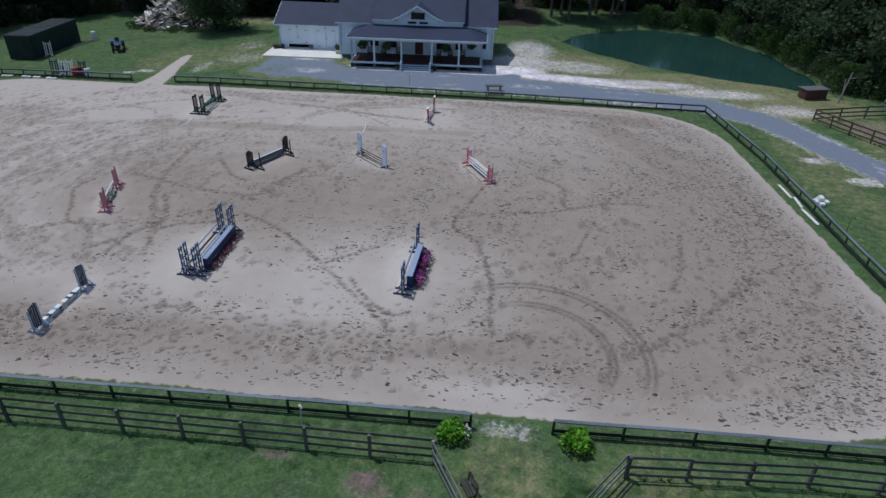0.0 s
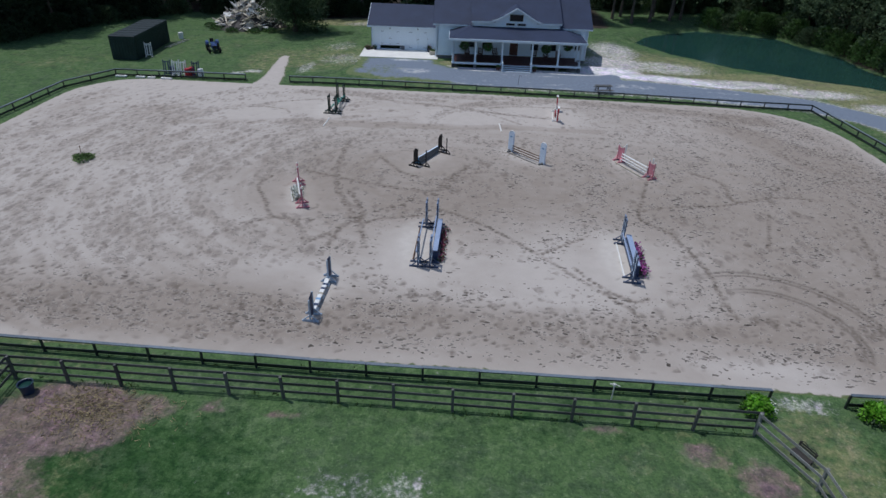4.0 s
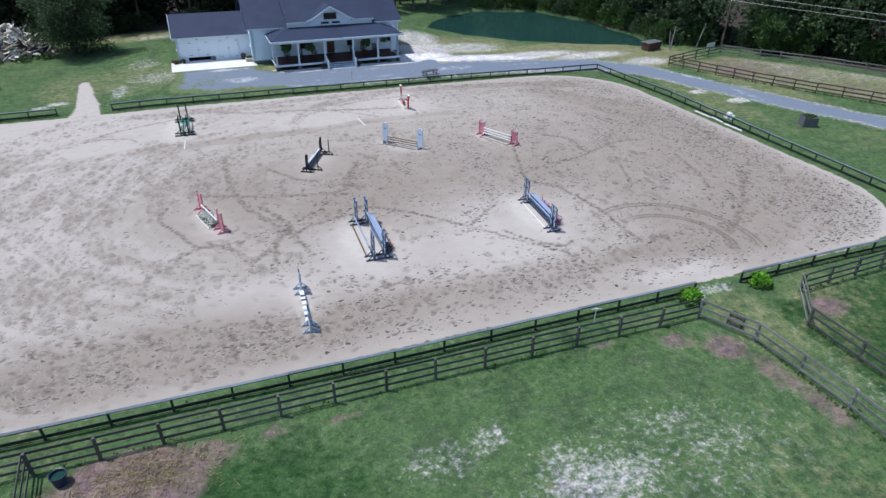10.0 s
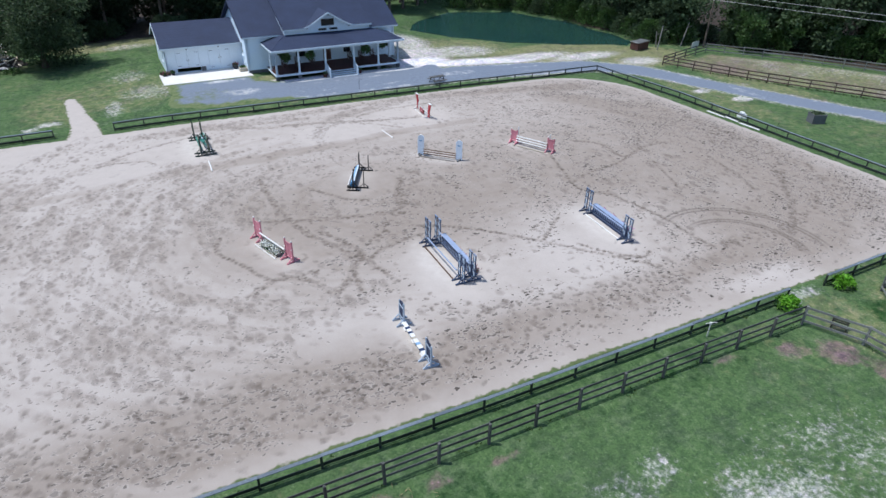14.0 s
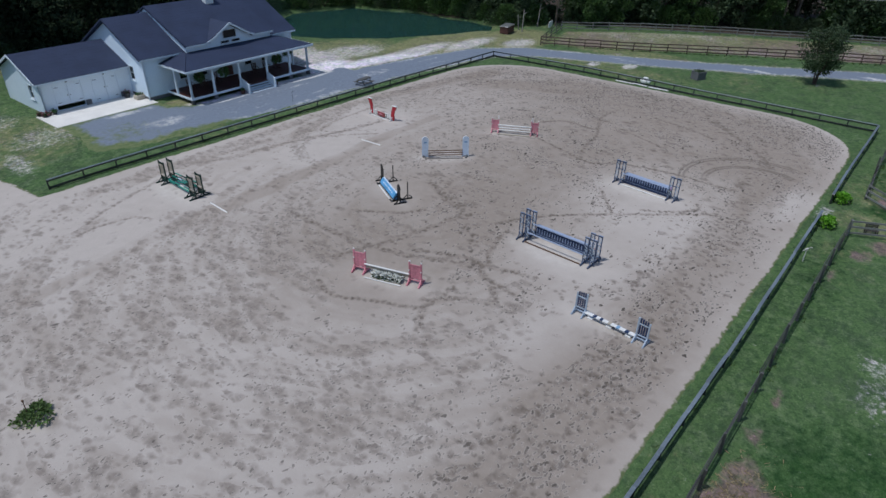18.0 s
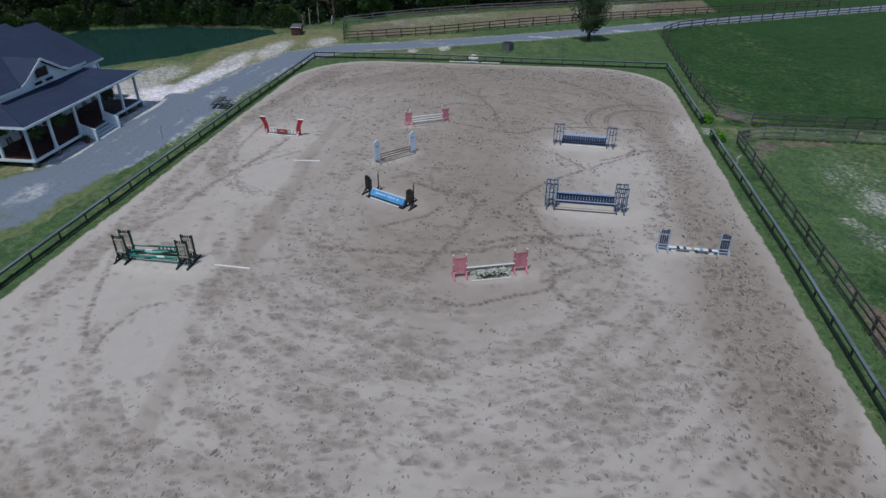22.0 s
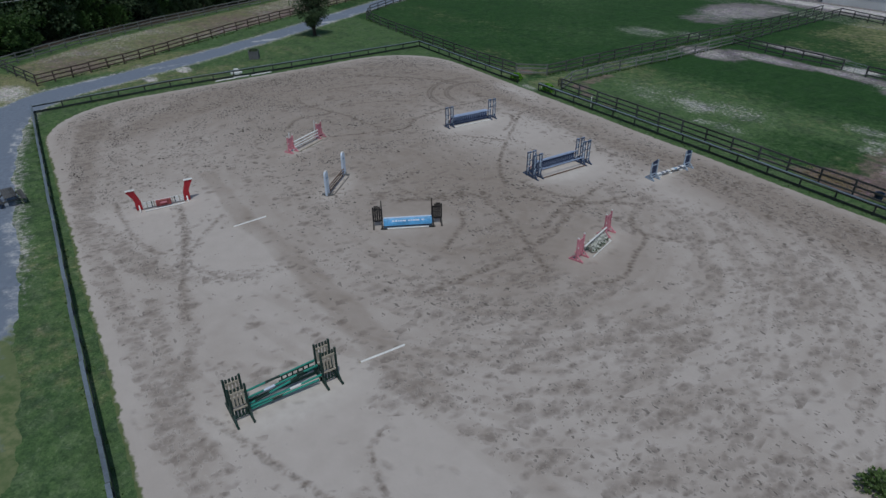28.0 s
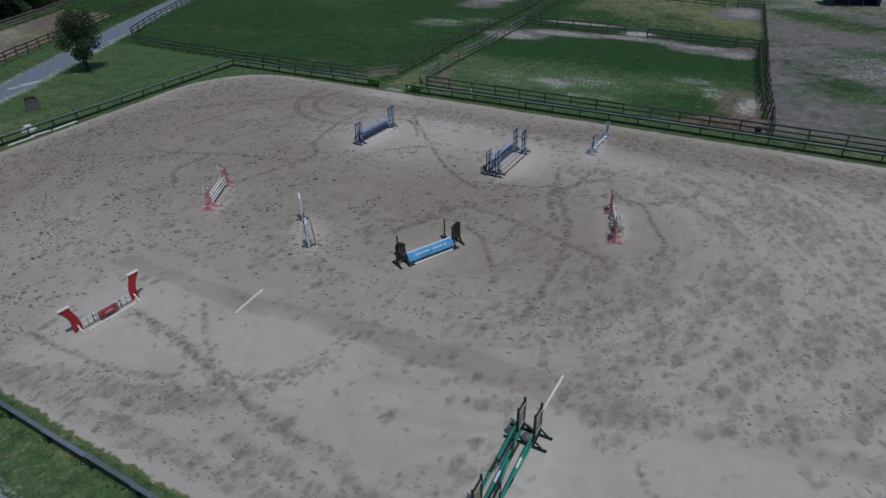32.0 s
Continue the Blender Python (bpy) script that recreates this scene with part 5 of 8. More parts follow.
def box_jump(root, x0, x1, y0, y1, h, body, top, picket=None, side=-1):
    """A hollow-looking box fence: two end boards, long boards, a top plank, and pickets on one face."""
    ym = (y0 + y1) / 2
    for x in (x0, x1):
        part("end_board", Geo().prism([(y0, 0.02), (y1, 0.02), (y1 - 0.06, h), (y0 + 0.06, h)], lambda u, w, x=x: (x - 0.02, u, w), lambda u, w, x=x: (x + 0.02, u, w)), M[body], root)
    for y, s in ((y0, 1), (y1, -1)):
        for i in range(4):
            za, zb = 0.04 + (h - 0.08) * i / 4, 0.04 + (h - 0.08) * (i + 1) / 4 - 0.012
            ya, yb = y + s * 0.06 * za / h, y + s * 0.06 * zb / h
            part("board", Geo().beam((x0 + 0.02, (ya + yb) / 2, (za + zb) / 2), (x1 - 0.02, (ya + yb) / 2, (za + zb) / 2), 0.03, zb - za, 0.006), M[body], root)
    part("ledge", Geo().box(((x0 + x1) / 2, y0 - 0.012, h * 0.30), (x1 - x0, 0.03, 0.05), None, 0.008), M["lattice_blue"], root)
    part("top_plank", Geo().box(((x0 + x1) / 2, ym, h + 0.025), (x1 - x0 + 0.06, y1 - y0 - 0.02, 0.05), None, 0.012), M[top], root, "pale blue top plank")
    if picket:
        n = int((x1 - x0) / 0.19)
        yf = y0 - 0.02 if side < 0 else y1 + 0.02
        g = Geo().box((0, 0, 0), (0.055, 0.025, h * 0.42), None, 0.006).mesh("picket", M[picket])
        for i in range(n):
            o = part("picket", g, None, root)
            o.matrix_basis = pose(x0 + (i + 0.5) * (x1 - x0) / n, yf, h * 0.68)


def jump_oxer():
    root, ln = jump((-15.7, 32.88), (-15.75, 27.38), "box_oxer", "navy and grey-blue box oxer with lattice wings and flower bed")
    e, w = ln / 2, 0.76
    for y in (-0.36, 0.34):
        lattice_wing(root, -e, -e + w, y, 1.78, "wing_blue", "wing_pale")
        lattice_wing(root, e, e - w, y, 1.78, "wing_blue", "wing_pale")
    x = e - w - 0.04
    box_jump(root, -x, x, 0.40, 0.72, 0.74, "navy", "plank_blue", "plank_blue", -1)
    pole(root, -x - 0.1, x + 0.1, -0.53, 0.66, "plank_blue", r=0.045, label="pale blue front pole")
    pole(root, -x - 0.1, x + 0.1, 0.30, 0.90, "plank_blue", r=0.045)
    pole(root, -x - 0.1, x + 0.1, -0.72, 0.05, "brown", r=0.045, name="ground_pole", label="dark brown ground pole")
    flower_strip(root, -x, x, 0.92, "petal_red", 170, 0.3, 0.16, seed=3)
    flower_strip(root, -x, x, 1.0, "petal_white", 40, 0.2, 0.16, name="white_flowers", seed=13)


def jump_purple():
    root, ln = jump((-3.55, 32.22), (-3.82, 27.05), "box_vertical", "navy box jump with lattice wings and purple flowers along one side")
    e, w = ln / 2, 0.76
    lattice_wing(root, -e, -e + w, -0.1, 1.74, "wing_blue", "wing_pale")
    lattice_wing(root, e, e - w, -0.1, 1.74, "wing_blue", "wing_pale")
    x = e - w - 0.04
    box_jump(root, -x, x, 0.0, 0.34, 0.78, "navy", "plank_blue", "plank_blue", -1)
    pole(root, -x - 0.1, x + 0.1, -0.2, 0.84, "plank_blue", r=0.045)
    pole(root, -x - 0.1, x + 0.1, -0.45, 0.05, "white", r=0.045, name="ground_pole")
    flower_strip(root, -x, x, 0.60, "petal_purple", 420, 0.5, 0.26, seed=4)
    flower_strip(root, -x, x, 0.84, "petal_white", 70, 0.3, 0.16, name="white_flowers", seed=14)


def slat_wing(root, x0, x1, y, h, frame, slat, drop=0.0):
    """A small wing with four upright slats, its top sloping by drop."""
    d = (x1 - x0) / abs(x1 - x0)
    hs = {x0: h - drop, x1: h}
    for x in (x0, x1):
        part("upright", Geo().box((x, y, hs[x] / 2), (0.08, 0.08, hs[x]), None, 0.01), M[frame], root)
        foot(root, x, y, frame, 0.85)
    for i in range(4):
        t = (i + 0.9) / 4.8
        hh = hs[x0] + (hs[x1] - hs[x0]) * t + 0.05
        part("slat", Geo().box((x0 + (x1 - x0) * t, y, 0.16 + (hh - 0.16) / 2), (0.095, 0.03, hh - 0.16), None, 0.006), M[slat], root, "navy slat")
    for z in (0.2, 0.40, h * 0.84):
        part("cross_rail", Geo().box(((x0 + x1) / 2, y - 0.03, z), (abs(x1 - x0) - 0.08, 0.03, 0.07), None, 0.006), M[frame], root)


def jump_small():
    root, ln = jump((-20.82, 25.95), (-20.92, 21.78), "pole_jump", "small pale blue and navy jump with a low white plank")
    e = ln / 2
    slat_wing(root, -e + 0.6, -e, 0, 1.3, "wing_pale", "navy", -0.12)
    slat_wing(root, e - 0.6, e, 0, 1.3, "wing_pale", "navy", -0.12)
    x = e - 0.62
    plank = part("plank", Geo().box((0, -0.02, 0.27), (2 * x + 0.06, 0.24, 0.05), None, 0.012), M["white"], root, "broad white plank with dark bands")
    for t0, t1, bm in ((-0.66, -0.54, "navy"), (-0.38, -0.27, "navy"), (-0.06, 0.06, "tan"), (0.28, 0.40, "sky_blue"), (0.62, 0.76, "navy")):
        part("band", Geo().box(((t0 + t1) / 2 * x, -0.02, 0.27), ((t1 - t0) * x, 0.246, 0.056)), M[bm], plank)
    pole(root, -x + 0.1, x - 0.1, 0.02, 0.14, "white", [(0.08, 0.15, "sky_blue"), (0.55, 0.62, "navy")], 0.055)
    for i in range(3):
        part("block", Geo().box((-x + 0.35 + i * (x - 0.35), 0.0, 0.05), (0.32, 0.3, 0.10), None, 0.02), M["white"], root)


def panel_wing(root, x0, x1, y, h, mt, posts, rails="white", feet="white"):
    """A wing with a boarded panel between two posts."""
    for x in (x0, x1):
        part("upright", Geo().box((x, y, h / 2), (0.09, 0.09, h), None, 0.01), M[posts], root)
        foot(root, x, y, feet, 0.9)
        part("stud", Geo().box((x, y - 0.06, h * 0.62), (0.07, 0.04, 0.07), None, 0.01), M[rails], root)
        part("finial", Geo().lathe([(0.0, 0.1), (0.04, 0.08), (0.055, 0.03), (0.03, 0.0)], 8, (x, y, h)), M[rails], root)
    n = 5
    a, b = min(x0, x1) + 0.05, max(x0, x1) - 0.05
    for i in range(n):
        wd = (b - a) / n
        part("panel_board", Geo().box((a + wd * (i + 0.5), y, 0.32 + (h - 0.5) / 2), (wd - 0.006, 0.025, h - 0.5), None, 0.004), M[mt], root)
    for z in (0.24, h - 0.16):
        part("cross_rail", Geo().box(((x0 + x1) / 2, y - 0.025, z), (b - a, 0.03, 0.08), None, 0.006), M[mt], root)
    part("pole_cup", Geo().box((x1, y - 0.07, 0.6), (0.1, 0.06, 0.05), None, 0.01), M["steel"], root)


def jump_red():
    root, ln = jump((-25.95, 38.05), (-24.55, 33.95), "planter_jump", "faded red jump with a white rail over white flower boxes")
    e, w = ln / 2, 0.74
    panel_wing(root, -e, -e + w, 0, 1.42, "pink", "pink", "white", "pink")
    panel_wing(root, e, e - w, 0, 1.42, "pink", "pink", "white", "pink")
    x = e - w
    pole(root, -x, x, -0.1, 0.62, "white", r=0.052)
    part("plank", Geo().box((0, -0.02, 0.42), (2 * x - 0.1, 0.03, 0.16), None, 0.008), M["tan"], root)
    for k in range(2):
        bx = part("planter", Geo().box((-0.26 * x + k * 0.66 * x, -0.2, 0.13), (0.63 * x, 0.3, 0.22), None, 0.02), M["wood"], root, "weathered planter box")
    flower_strip(root, -0.56 * x, 0.70 * x, -0.2, "petal_white", 620, 0.44, 0.28, seed=8)
    pole(root, -x + 0.2, x - 0.3, -0.62, 0.04, "white", r=0.04, name="ground_pole")


def keyhole_wing(root, x0, x1, y, h, mt):
    """Dark wing of upright slats with a stepped top on a splayed foot."""
    n = 5
    for i in range(n):
        t = i / (n - 1)
        hh = h * (0.86 + 0.14 * math.sin(math.pi * (0.2 + 0.8 * t)))
        x = x0 + (x1 - x0) * t
        part("slat", Geo().box((x, y, 0.32 + (hh - 0.32) / 2), (0.11, 0.03, hh - 0.32), None, 0.006), M[mt], root)
    for z in (0.38, h * 0.8):
        part("cross_rail", Geo().box(((x0 + x1) / 2, y + 0.03, z), (abs(x1 - x0) + 0.08, 0.035, 0.08), None, 0.006), M[mt], root)
    for x in (x0, x1):
        part("leg", Geo().box((x, y, 0.2), (0.08, 0.07, 0.4), None, 0.01), M[mt], root)
        foot(root, x, y, mt, 0.95)


def jump_blue():
    root, ln = jump((-16.0, 45.75), (-17.9, 41.95), "panel_jump", "bright blue panel jump between black slatted wings")
    e, w = ln / 2, 0.52
    for s in (-1, 1):
        keyhole_wing(root, s * e, s * (e - w), 0.0, 1.45, "black")
        part("stand", Geo().box((s * (e - w + 0.0), 0.78, 0.70), (0.07, 0.07, 1.36), None, 0.01), M["black"], root, "thin black pole stand")
        foot(root, s * (e - w), 0.78, "black", 0.7)
    x = 1.5
    n = 5
    for i in range(n):
        f = lambda q: (-0.32 + 0.26 * q * q, 0.06 + 0.50 * q)
        (ya, za), (yb, zb) = f(i / n), f((i + 1) / n)
        part("panel_strip", Geo().beam((-x, (ya + yb) / 2, (za + zb) / 2), (x, (ya + yb) / 2, (za + zb) / 2), 0.02, math.hypot(yb - ya, zb - za) + 0.004, 0.004, up=(0, yb - ya, zb - za)), M["panel_blue"], root)
    part("top_strip", Geo().box((0, 0.0, 0.57), (2 * x, 0.12, 0.03), None, 0.006), M["pale_blue"], root, "pale blue top strip")
    for i in range(3):
        part("back_board", Geo().box((0, 0.06 + 0.02 * (2 - i), 0.14 + 0.17 * i), (2 * x - 0.04, 0.025, 0.16), None, 0.006), M["block"], root, "grey back board")
    for s in (-1, 1):
        part("end_board", Geo().prism([(-0.31, 0.04), (-0.25, 0.30), (-0.05, 0.55), (0.05, 0.55), (0.10, 0.04)], lambda u, v, s=s: (s * x - 0.015, u, v), lambda u, v, s=s: (s * x + 0.015, u, v)), M["panel_blue"], root)
    rng = random.Random(6)
    u = -x + 0.5
    while u < x - 0.6:
        w = rng.uniform(0.06, 0.2)
        part("painted_bar", Geo().beam((u, -0.2015, 0.418), (u + w, -0.2015, 0.418), 0.006, 0.085, up=(0, 0.588, 0.808)), M["pale_blue"], root, "pale painted bar")
        u += w + rng.choice((0.04, 0.05, 0.14))
    for i in range(13):
        part("painted_spot", Geo().box((-x + 0.18 + i * 0.22, -0.327, 0.105), (0.09, 0.006, 0.055)), M["navy"], root, "dark painted spot")
    pole(root, -x - 0.2, x + 0.2, -0.48, 0.06, "white", [(0.0, 0.12, "black"), (0.88, 1.0, "black")], 0.05, name="ground_pole")
    pole(root, -x - 0.1, x + 0.1, -0.3, 0.12, "black", r=0.045)


def jump_pillar():
    root, ln = jump((-10.42, 46.47), (-7.65, 43.75), "pillar_jump", "pale blue pillar jump with three brown rails")
    e = ln / 2
    for s in (-1, 1):
        x = s * (e - 0.24)
        pil = part("pillar", Geo().prism([(-0.27, 0.06), (0.27, 0.06), (0.27, 1.62), (0.18, 1.73), (0.07, 1.79), (-0.07, 1.79), (-0.18, 1.73), (-0.27, 1.62)], lambda u, v, x=x: (x + u, -0.06, v), lambda u, v, x=x: (x + u, 0.06, v)), M["pale_blue"], root)
        part("emblem", Geo().prism([(-0.12, 1.26), (0.12, 1.26), (0.12, 1.38), (-0.12, 1.38)], lambda u, v, x=x: (x + u, -0.066, v), lambda u, v, x=x: (x + u, -0.061, v)), M["sky_blue"], pil)
        part("foot", Geo().box((x, 0, 0.06), (0.16, 0.8, 0.12), None, 0.03), M["block"], root)
        part("foot_block", Geo().box((x + s * 0.12, 0, 0.09), (0.16, 0.34, 0.2), None, 0.04), M["block"], root)
        part("cap", Geo().box((x, 0, 1.80), (0.2, 0.14, 0.03), None, 0.008), M["white"], pil, "white cap")
    x = e - 0.47
    for z in (0.2, 0.4, 0.6):
        pole(root, -x, x, -0.07, z, "brown", r=0.04)
    pole(root, -x - 0.1, x, -0.42, 0.05, "wood", r=0.045, name="ground_pole")


def jump_pink():
    root, ln = jump((-1.52, 45.75), (0.52, 42.05), "rail_jump", "faded red jump with three white rails and tall white posts")
    e, w = ln / 2, 0.6
    for s in (-1, 1):
        panel_wing(root, s * e, s * (e - w), 0, 1.3, "pink", "pink", "white", "pink")
        part("tall_post", Geo().box((s * (e - w + 0.06), 0.26, 0.75), (0.08, 0.08, 1.5), None, 0.01), M["white"], root)
        foot(root, s * (e - w + 0.06), 0.26, "white", 0.6)
    x = e - w
    for z, y in ((0.3, -0.1), (0.52, -0.1), (0.76, -0.1)):
        pole(root, -x, x, y, z, "white", r=0.048)
    pole(root, -x, x, 0.2, 0.62, "white", r=0.048)
    pole(root, -x - 0.1, x, -0.55, 0.05, "tan", r=0.045, name="ground_pole")


def jump_scroll():
    root, ln = jump((-5.4, 58.05), (-5.65, 54.1), "scroll_jump", "bright red scroll-winged jump with white and red planks")
    e = ln / 2
    for s in (-1, 1):
        f = lambda u, v, d, s=s: (s * (e - 0.68 + u), d, v)
        outline = [(0.0, 0.05), (0.40, 0.05), (0.42, 0.4), (0.40, 0.62), (0.48, 0.9), (0.64, 1.2), (0.76, 1.36), (0.76, 1.46), (0.28, 1.46), (0.22, 1.22), (0.11, 0.92), (0.03, 0.6)]
        part("wing", Geo().prism(outline, lambda u, v: f(u, v, -0.05), lambda u, v: f(u, v, 0.05)), M["red"], root, "red scroll-shaped wing")
        part("cap", Geo().box((s * (e - 0.18), 0, 1.485), (0.58, 0.2, 0.05), None, 0.012), M["white"], root, "white cap")
        foot(root, s * (e - 0.48), 0, "white", 0.95)
        part("white_trim", Geo().box((s * (e - 0.71), -0.02, 0.42), (0.05, 0.08, 0.74), None, 0.01), M["white"], root)
    x = e - 0.74
    for k, z in enumerate((0.2, 0.43)):
        p = part("plank", Geo().box((0, -0.06, z), (2 * x, 0.035, 0.19), None, 0.008), M["white"], root)
        for i, t in enumerate((-0.82, -0.58, -0.46, 0.46, 0.58, 0.82)):
            part("stripe", Geo().box((t * x, -0.081, z), (0.07, 0.004, 0.18)), M["black" if i in (1, 4) else "tan"], p)
    box = part("centre_box", Geo().box((0, -0.14, 0.3), (0.95, 0.16, 0.40), None, 0.02), M["faded_box"], root, "dull red centre box")
    part("bar_mark", Geo().box((0, -0.224, 0.33), (0.42, 0.006, 0.12)), M["pink"], box)
    pole(root, -x, x, -0.4, 0.05, "white", r=0.04, name="ground_pole")


def board_wing(root, x0, x1, y, h):
    """A tall wing: dark posts, a tan panel of four boards between tan rails, dark slat tips above and dark slats below."""
    for x in (x0, x1):
        part("upright", Geo().box((x, y, h / 2), (0.09, 0.09, h), None, 0.01), M["dark_green"], root)
        foot(root, x, y, "dark_green", 1.05)
    a, b = min(x0, x1) + 0.05, max(x0, x1) - 0.05
    n = 4
    wd = (b - a) / n
    for i in range(n):
        x = a + wd * (i + 0.5)
        part("panel_board", Geo().box((x, y, (0.40 + 0.82) / 2 * h), (wd - 0.055, 0.03, 0.42 * h - 0.06), None, 0.005), M["tan"], root, "tan board")
        part("slat_tip", Geo().box((x, y, 0.91 * h), (wd - 0.05, 0.03, 0.13 * h), None, 0.005), M["dark_green"], root)
        part("lower_slat", Geo().box((x, y, 0.23 * h), (wd - 0.06, 0.03, 0.24 * h), None, 0.005), M["dark_green"], root)
    for z in (0.36 * h, 0.84 * h):
        part("cross_rail", Geo().box(((a + b) / 2, y - 0.035, z), (b - a, 0.035, 0.10), None, 0.006), M["tan"], root, "tan cross rail")
    part("lower_rail", Geo().box(((a + b) / 2, y - 0.035, 0.12 * h), (b - a, 0.035, 0.08), None, 0.006), M["dark_green"], root)


def jump_green():
    root, ln = jump((-26.95, 57.95), (-26.9, 53.4), "spread_jump", "tall dark green spread jump with tan boarded wings and poles")
    e, w = ln / 2, 0.66
    for y in (-0.33, 0.33):
        for s in (-1, 1):
            board_wing(root, s * e, s * (e - w), y, 1.72)
    x = e - w
    pole(root, -x, x, 0.42, 0.62, "green", [(0.3, 0.5, "dark_green")], 0.05, z1=0.80)
    pole(root, -x, x, 0.20, 0.44, "green", [(0.25, 0.40, "pale_blue"), (0.7, 0.8, "dark_green")], 0.05, z1=0.66)
    pole(root, -x, x, -0.1, 0.36, "green", [(0.1, 0.3, "dark_green"), (0.6, 0.85, "dark_green")], 0.05, y1=0.3, z1=0.52)
    pole(root, -x, x, -0.22, 0.34, "green", [(0.55, 0.7, "white")], 0.05, z1=0.44)
    pole(root, -x + 0.1, x - 0.2, -0.2, 0.20, "green", [(0.3, 0.45, "dark_green")], 0.05, y1=-0.3, z1=0.3)
    part("plank", Geo().beam((-x + 0.1, 0.15, 0.32), (x - 0.1, 0.1, 0.40), 0.03, 0.16, 0.008), M["dark_green"], root)
    gate = part("ladder_gate", Geo().beam((-0.1, 0.34, 0.72), (x - 0.1, 0.34, 0.80), 0.03, 0.05, 0.006).beam((-0.1, 0.34, 0.52), (x - 0.1, 0.34, 0.60), 0.03, 0.05, 0.006), M["dark_green"], root)
    for i in range(6):
        part("rung", Geo().box((0.05 + i * (x - 0.4) / 5, 0.34, 0.63 + i * 0.015), (0.07, 0.025, 0.18), None, 0.005), M["dark_green"], gate)


for f in (jump_oxer, jump_purple, jump_small, jump_red, jump_blue, jump_pillar, jump_pink, jump_scroll, jump_green):
    f()


def loose_pole(a, b, mt="white"):
    ang = math.degrees(math.atan2(b[1] - a[1], b[0] - a[0]))
    ln = math.hypot(b[0] - a[0], b[1] - a[1])
    root = empty("ground_pole", spun(a[0], a[1], 0.045, ang), "white wooden jump pole lying on the sand", "pole", "loose ground poles")
    part("shaft", Geo().tube((0, 0, 0), (ln, 0, 0), 0.052, n=10), M[mt], root)
    for x in (0.0, ln):
        part("end_cap", Geo().tube((x - 0.03, 0, 0), (x + 0.03, 0, 0), 0.054, n=10), M["tan"], root)


loose_pole((-26.89, 52.15), (-26.95, 49.85))
loose_pole((-11.12, 53.14), (-10.93, 50.9))


# ---- house ----
HOUSE = spun(-18.75, 75.75, 0.36, 2.0)


def pierced(geo, p0, p1, z0, z1, th, holes):
    """A wall from p0 to p1 (plan points of its outer face, inside to the left), with openings (from, to, sill, head)."""
    p0, p1 = Vector((*p0, 0)), Vector((*p1, 0))
    d = (p1 - p0).normalized()
    nrm = Vector((-d.y, d.x, 0))
    ln = (p1 - p0).length
    cu = sorted({0.0, ln, *(h[0] for h in holes), *(h[1] for h in holes)})
    cz = sorted({z0, z1, *(h[2] for h in holes), *(h[3] for h in holes)})
    rot = Matrix((d, nrm, Vector((0, 0, 1)))).transposed()
    for a, b in zip(cu, cu[1:]):
        for c, e in zip(cz, cz[1:]):
            um, zm = (a + b) / 2, (c + e) / 2
            if any(h[0] < um < h[1] and h[2] < zm < h[3] for h in holes):
                continue
            geo.box(p0 + d * um + nrm * th / 2 + Vector((0, 0, zm)), (b - a, th, e - c), rot)
    return geo


def window(root, p0, d, u0, u1, z0, z1, name="window", bars=1, fw=0.11):
    """Frame, sill, panes and glazing bars in an opening; d is the wall's direction, its outside to the right."""
    p0, d = Vector((*p0, 0)), Vector((*d, 0)).normalized()
    n = Vector((-d.y, d.x, 0))
    rot = Matrix((d, n, Vector((0, 0, 1)))).transposed()
    at = lambda u, v, z: p0 + d * u + n * v + Vector((0, 0, z))
    w, h = u1 - u0, z1 - z0
    g = Geo()
    for u in (u0, u1):
        g.box(at(u, 0.02, (z0 + z1) / 2), (fw, 0.12, h + fw), rot, 0.01)
    for z in (z0, z1):
        g.box(at((u0 + u1) / 2, 0.018, z), (w + fw, 0.11, fw), rot, 0.01)
    fr = part(name, g, M["trim"], root, "white window frame")
    part("sill", Geo().box(at((u0 + u1) / 2, -0.06, z0 - fw * 0.7), (w + 2 * fw, 0.12, fw / 2), rot, 0.01), M["trim"], fr)
    part("pane", Geo().box(at((u0 + u1) / 2, 0.07, (z0 + z1) / 2), (w - fw * 0.7, 0.02, h - fw * 0.7), rot), M["glass"], fr, "dark window glass")
    for i in range(bars):
        z = z0 + h * (i + 1) / (bars + 1)
        part("glazing_bar", Geo().box(at((u0 + u1) / 2, 0.05, z), (w - 0.08, 0.03, 0.04), rot), M["trim"], fr)
    return fr


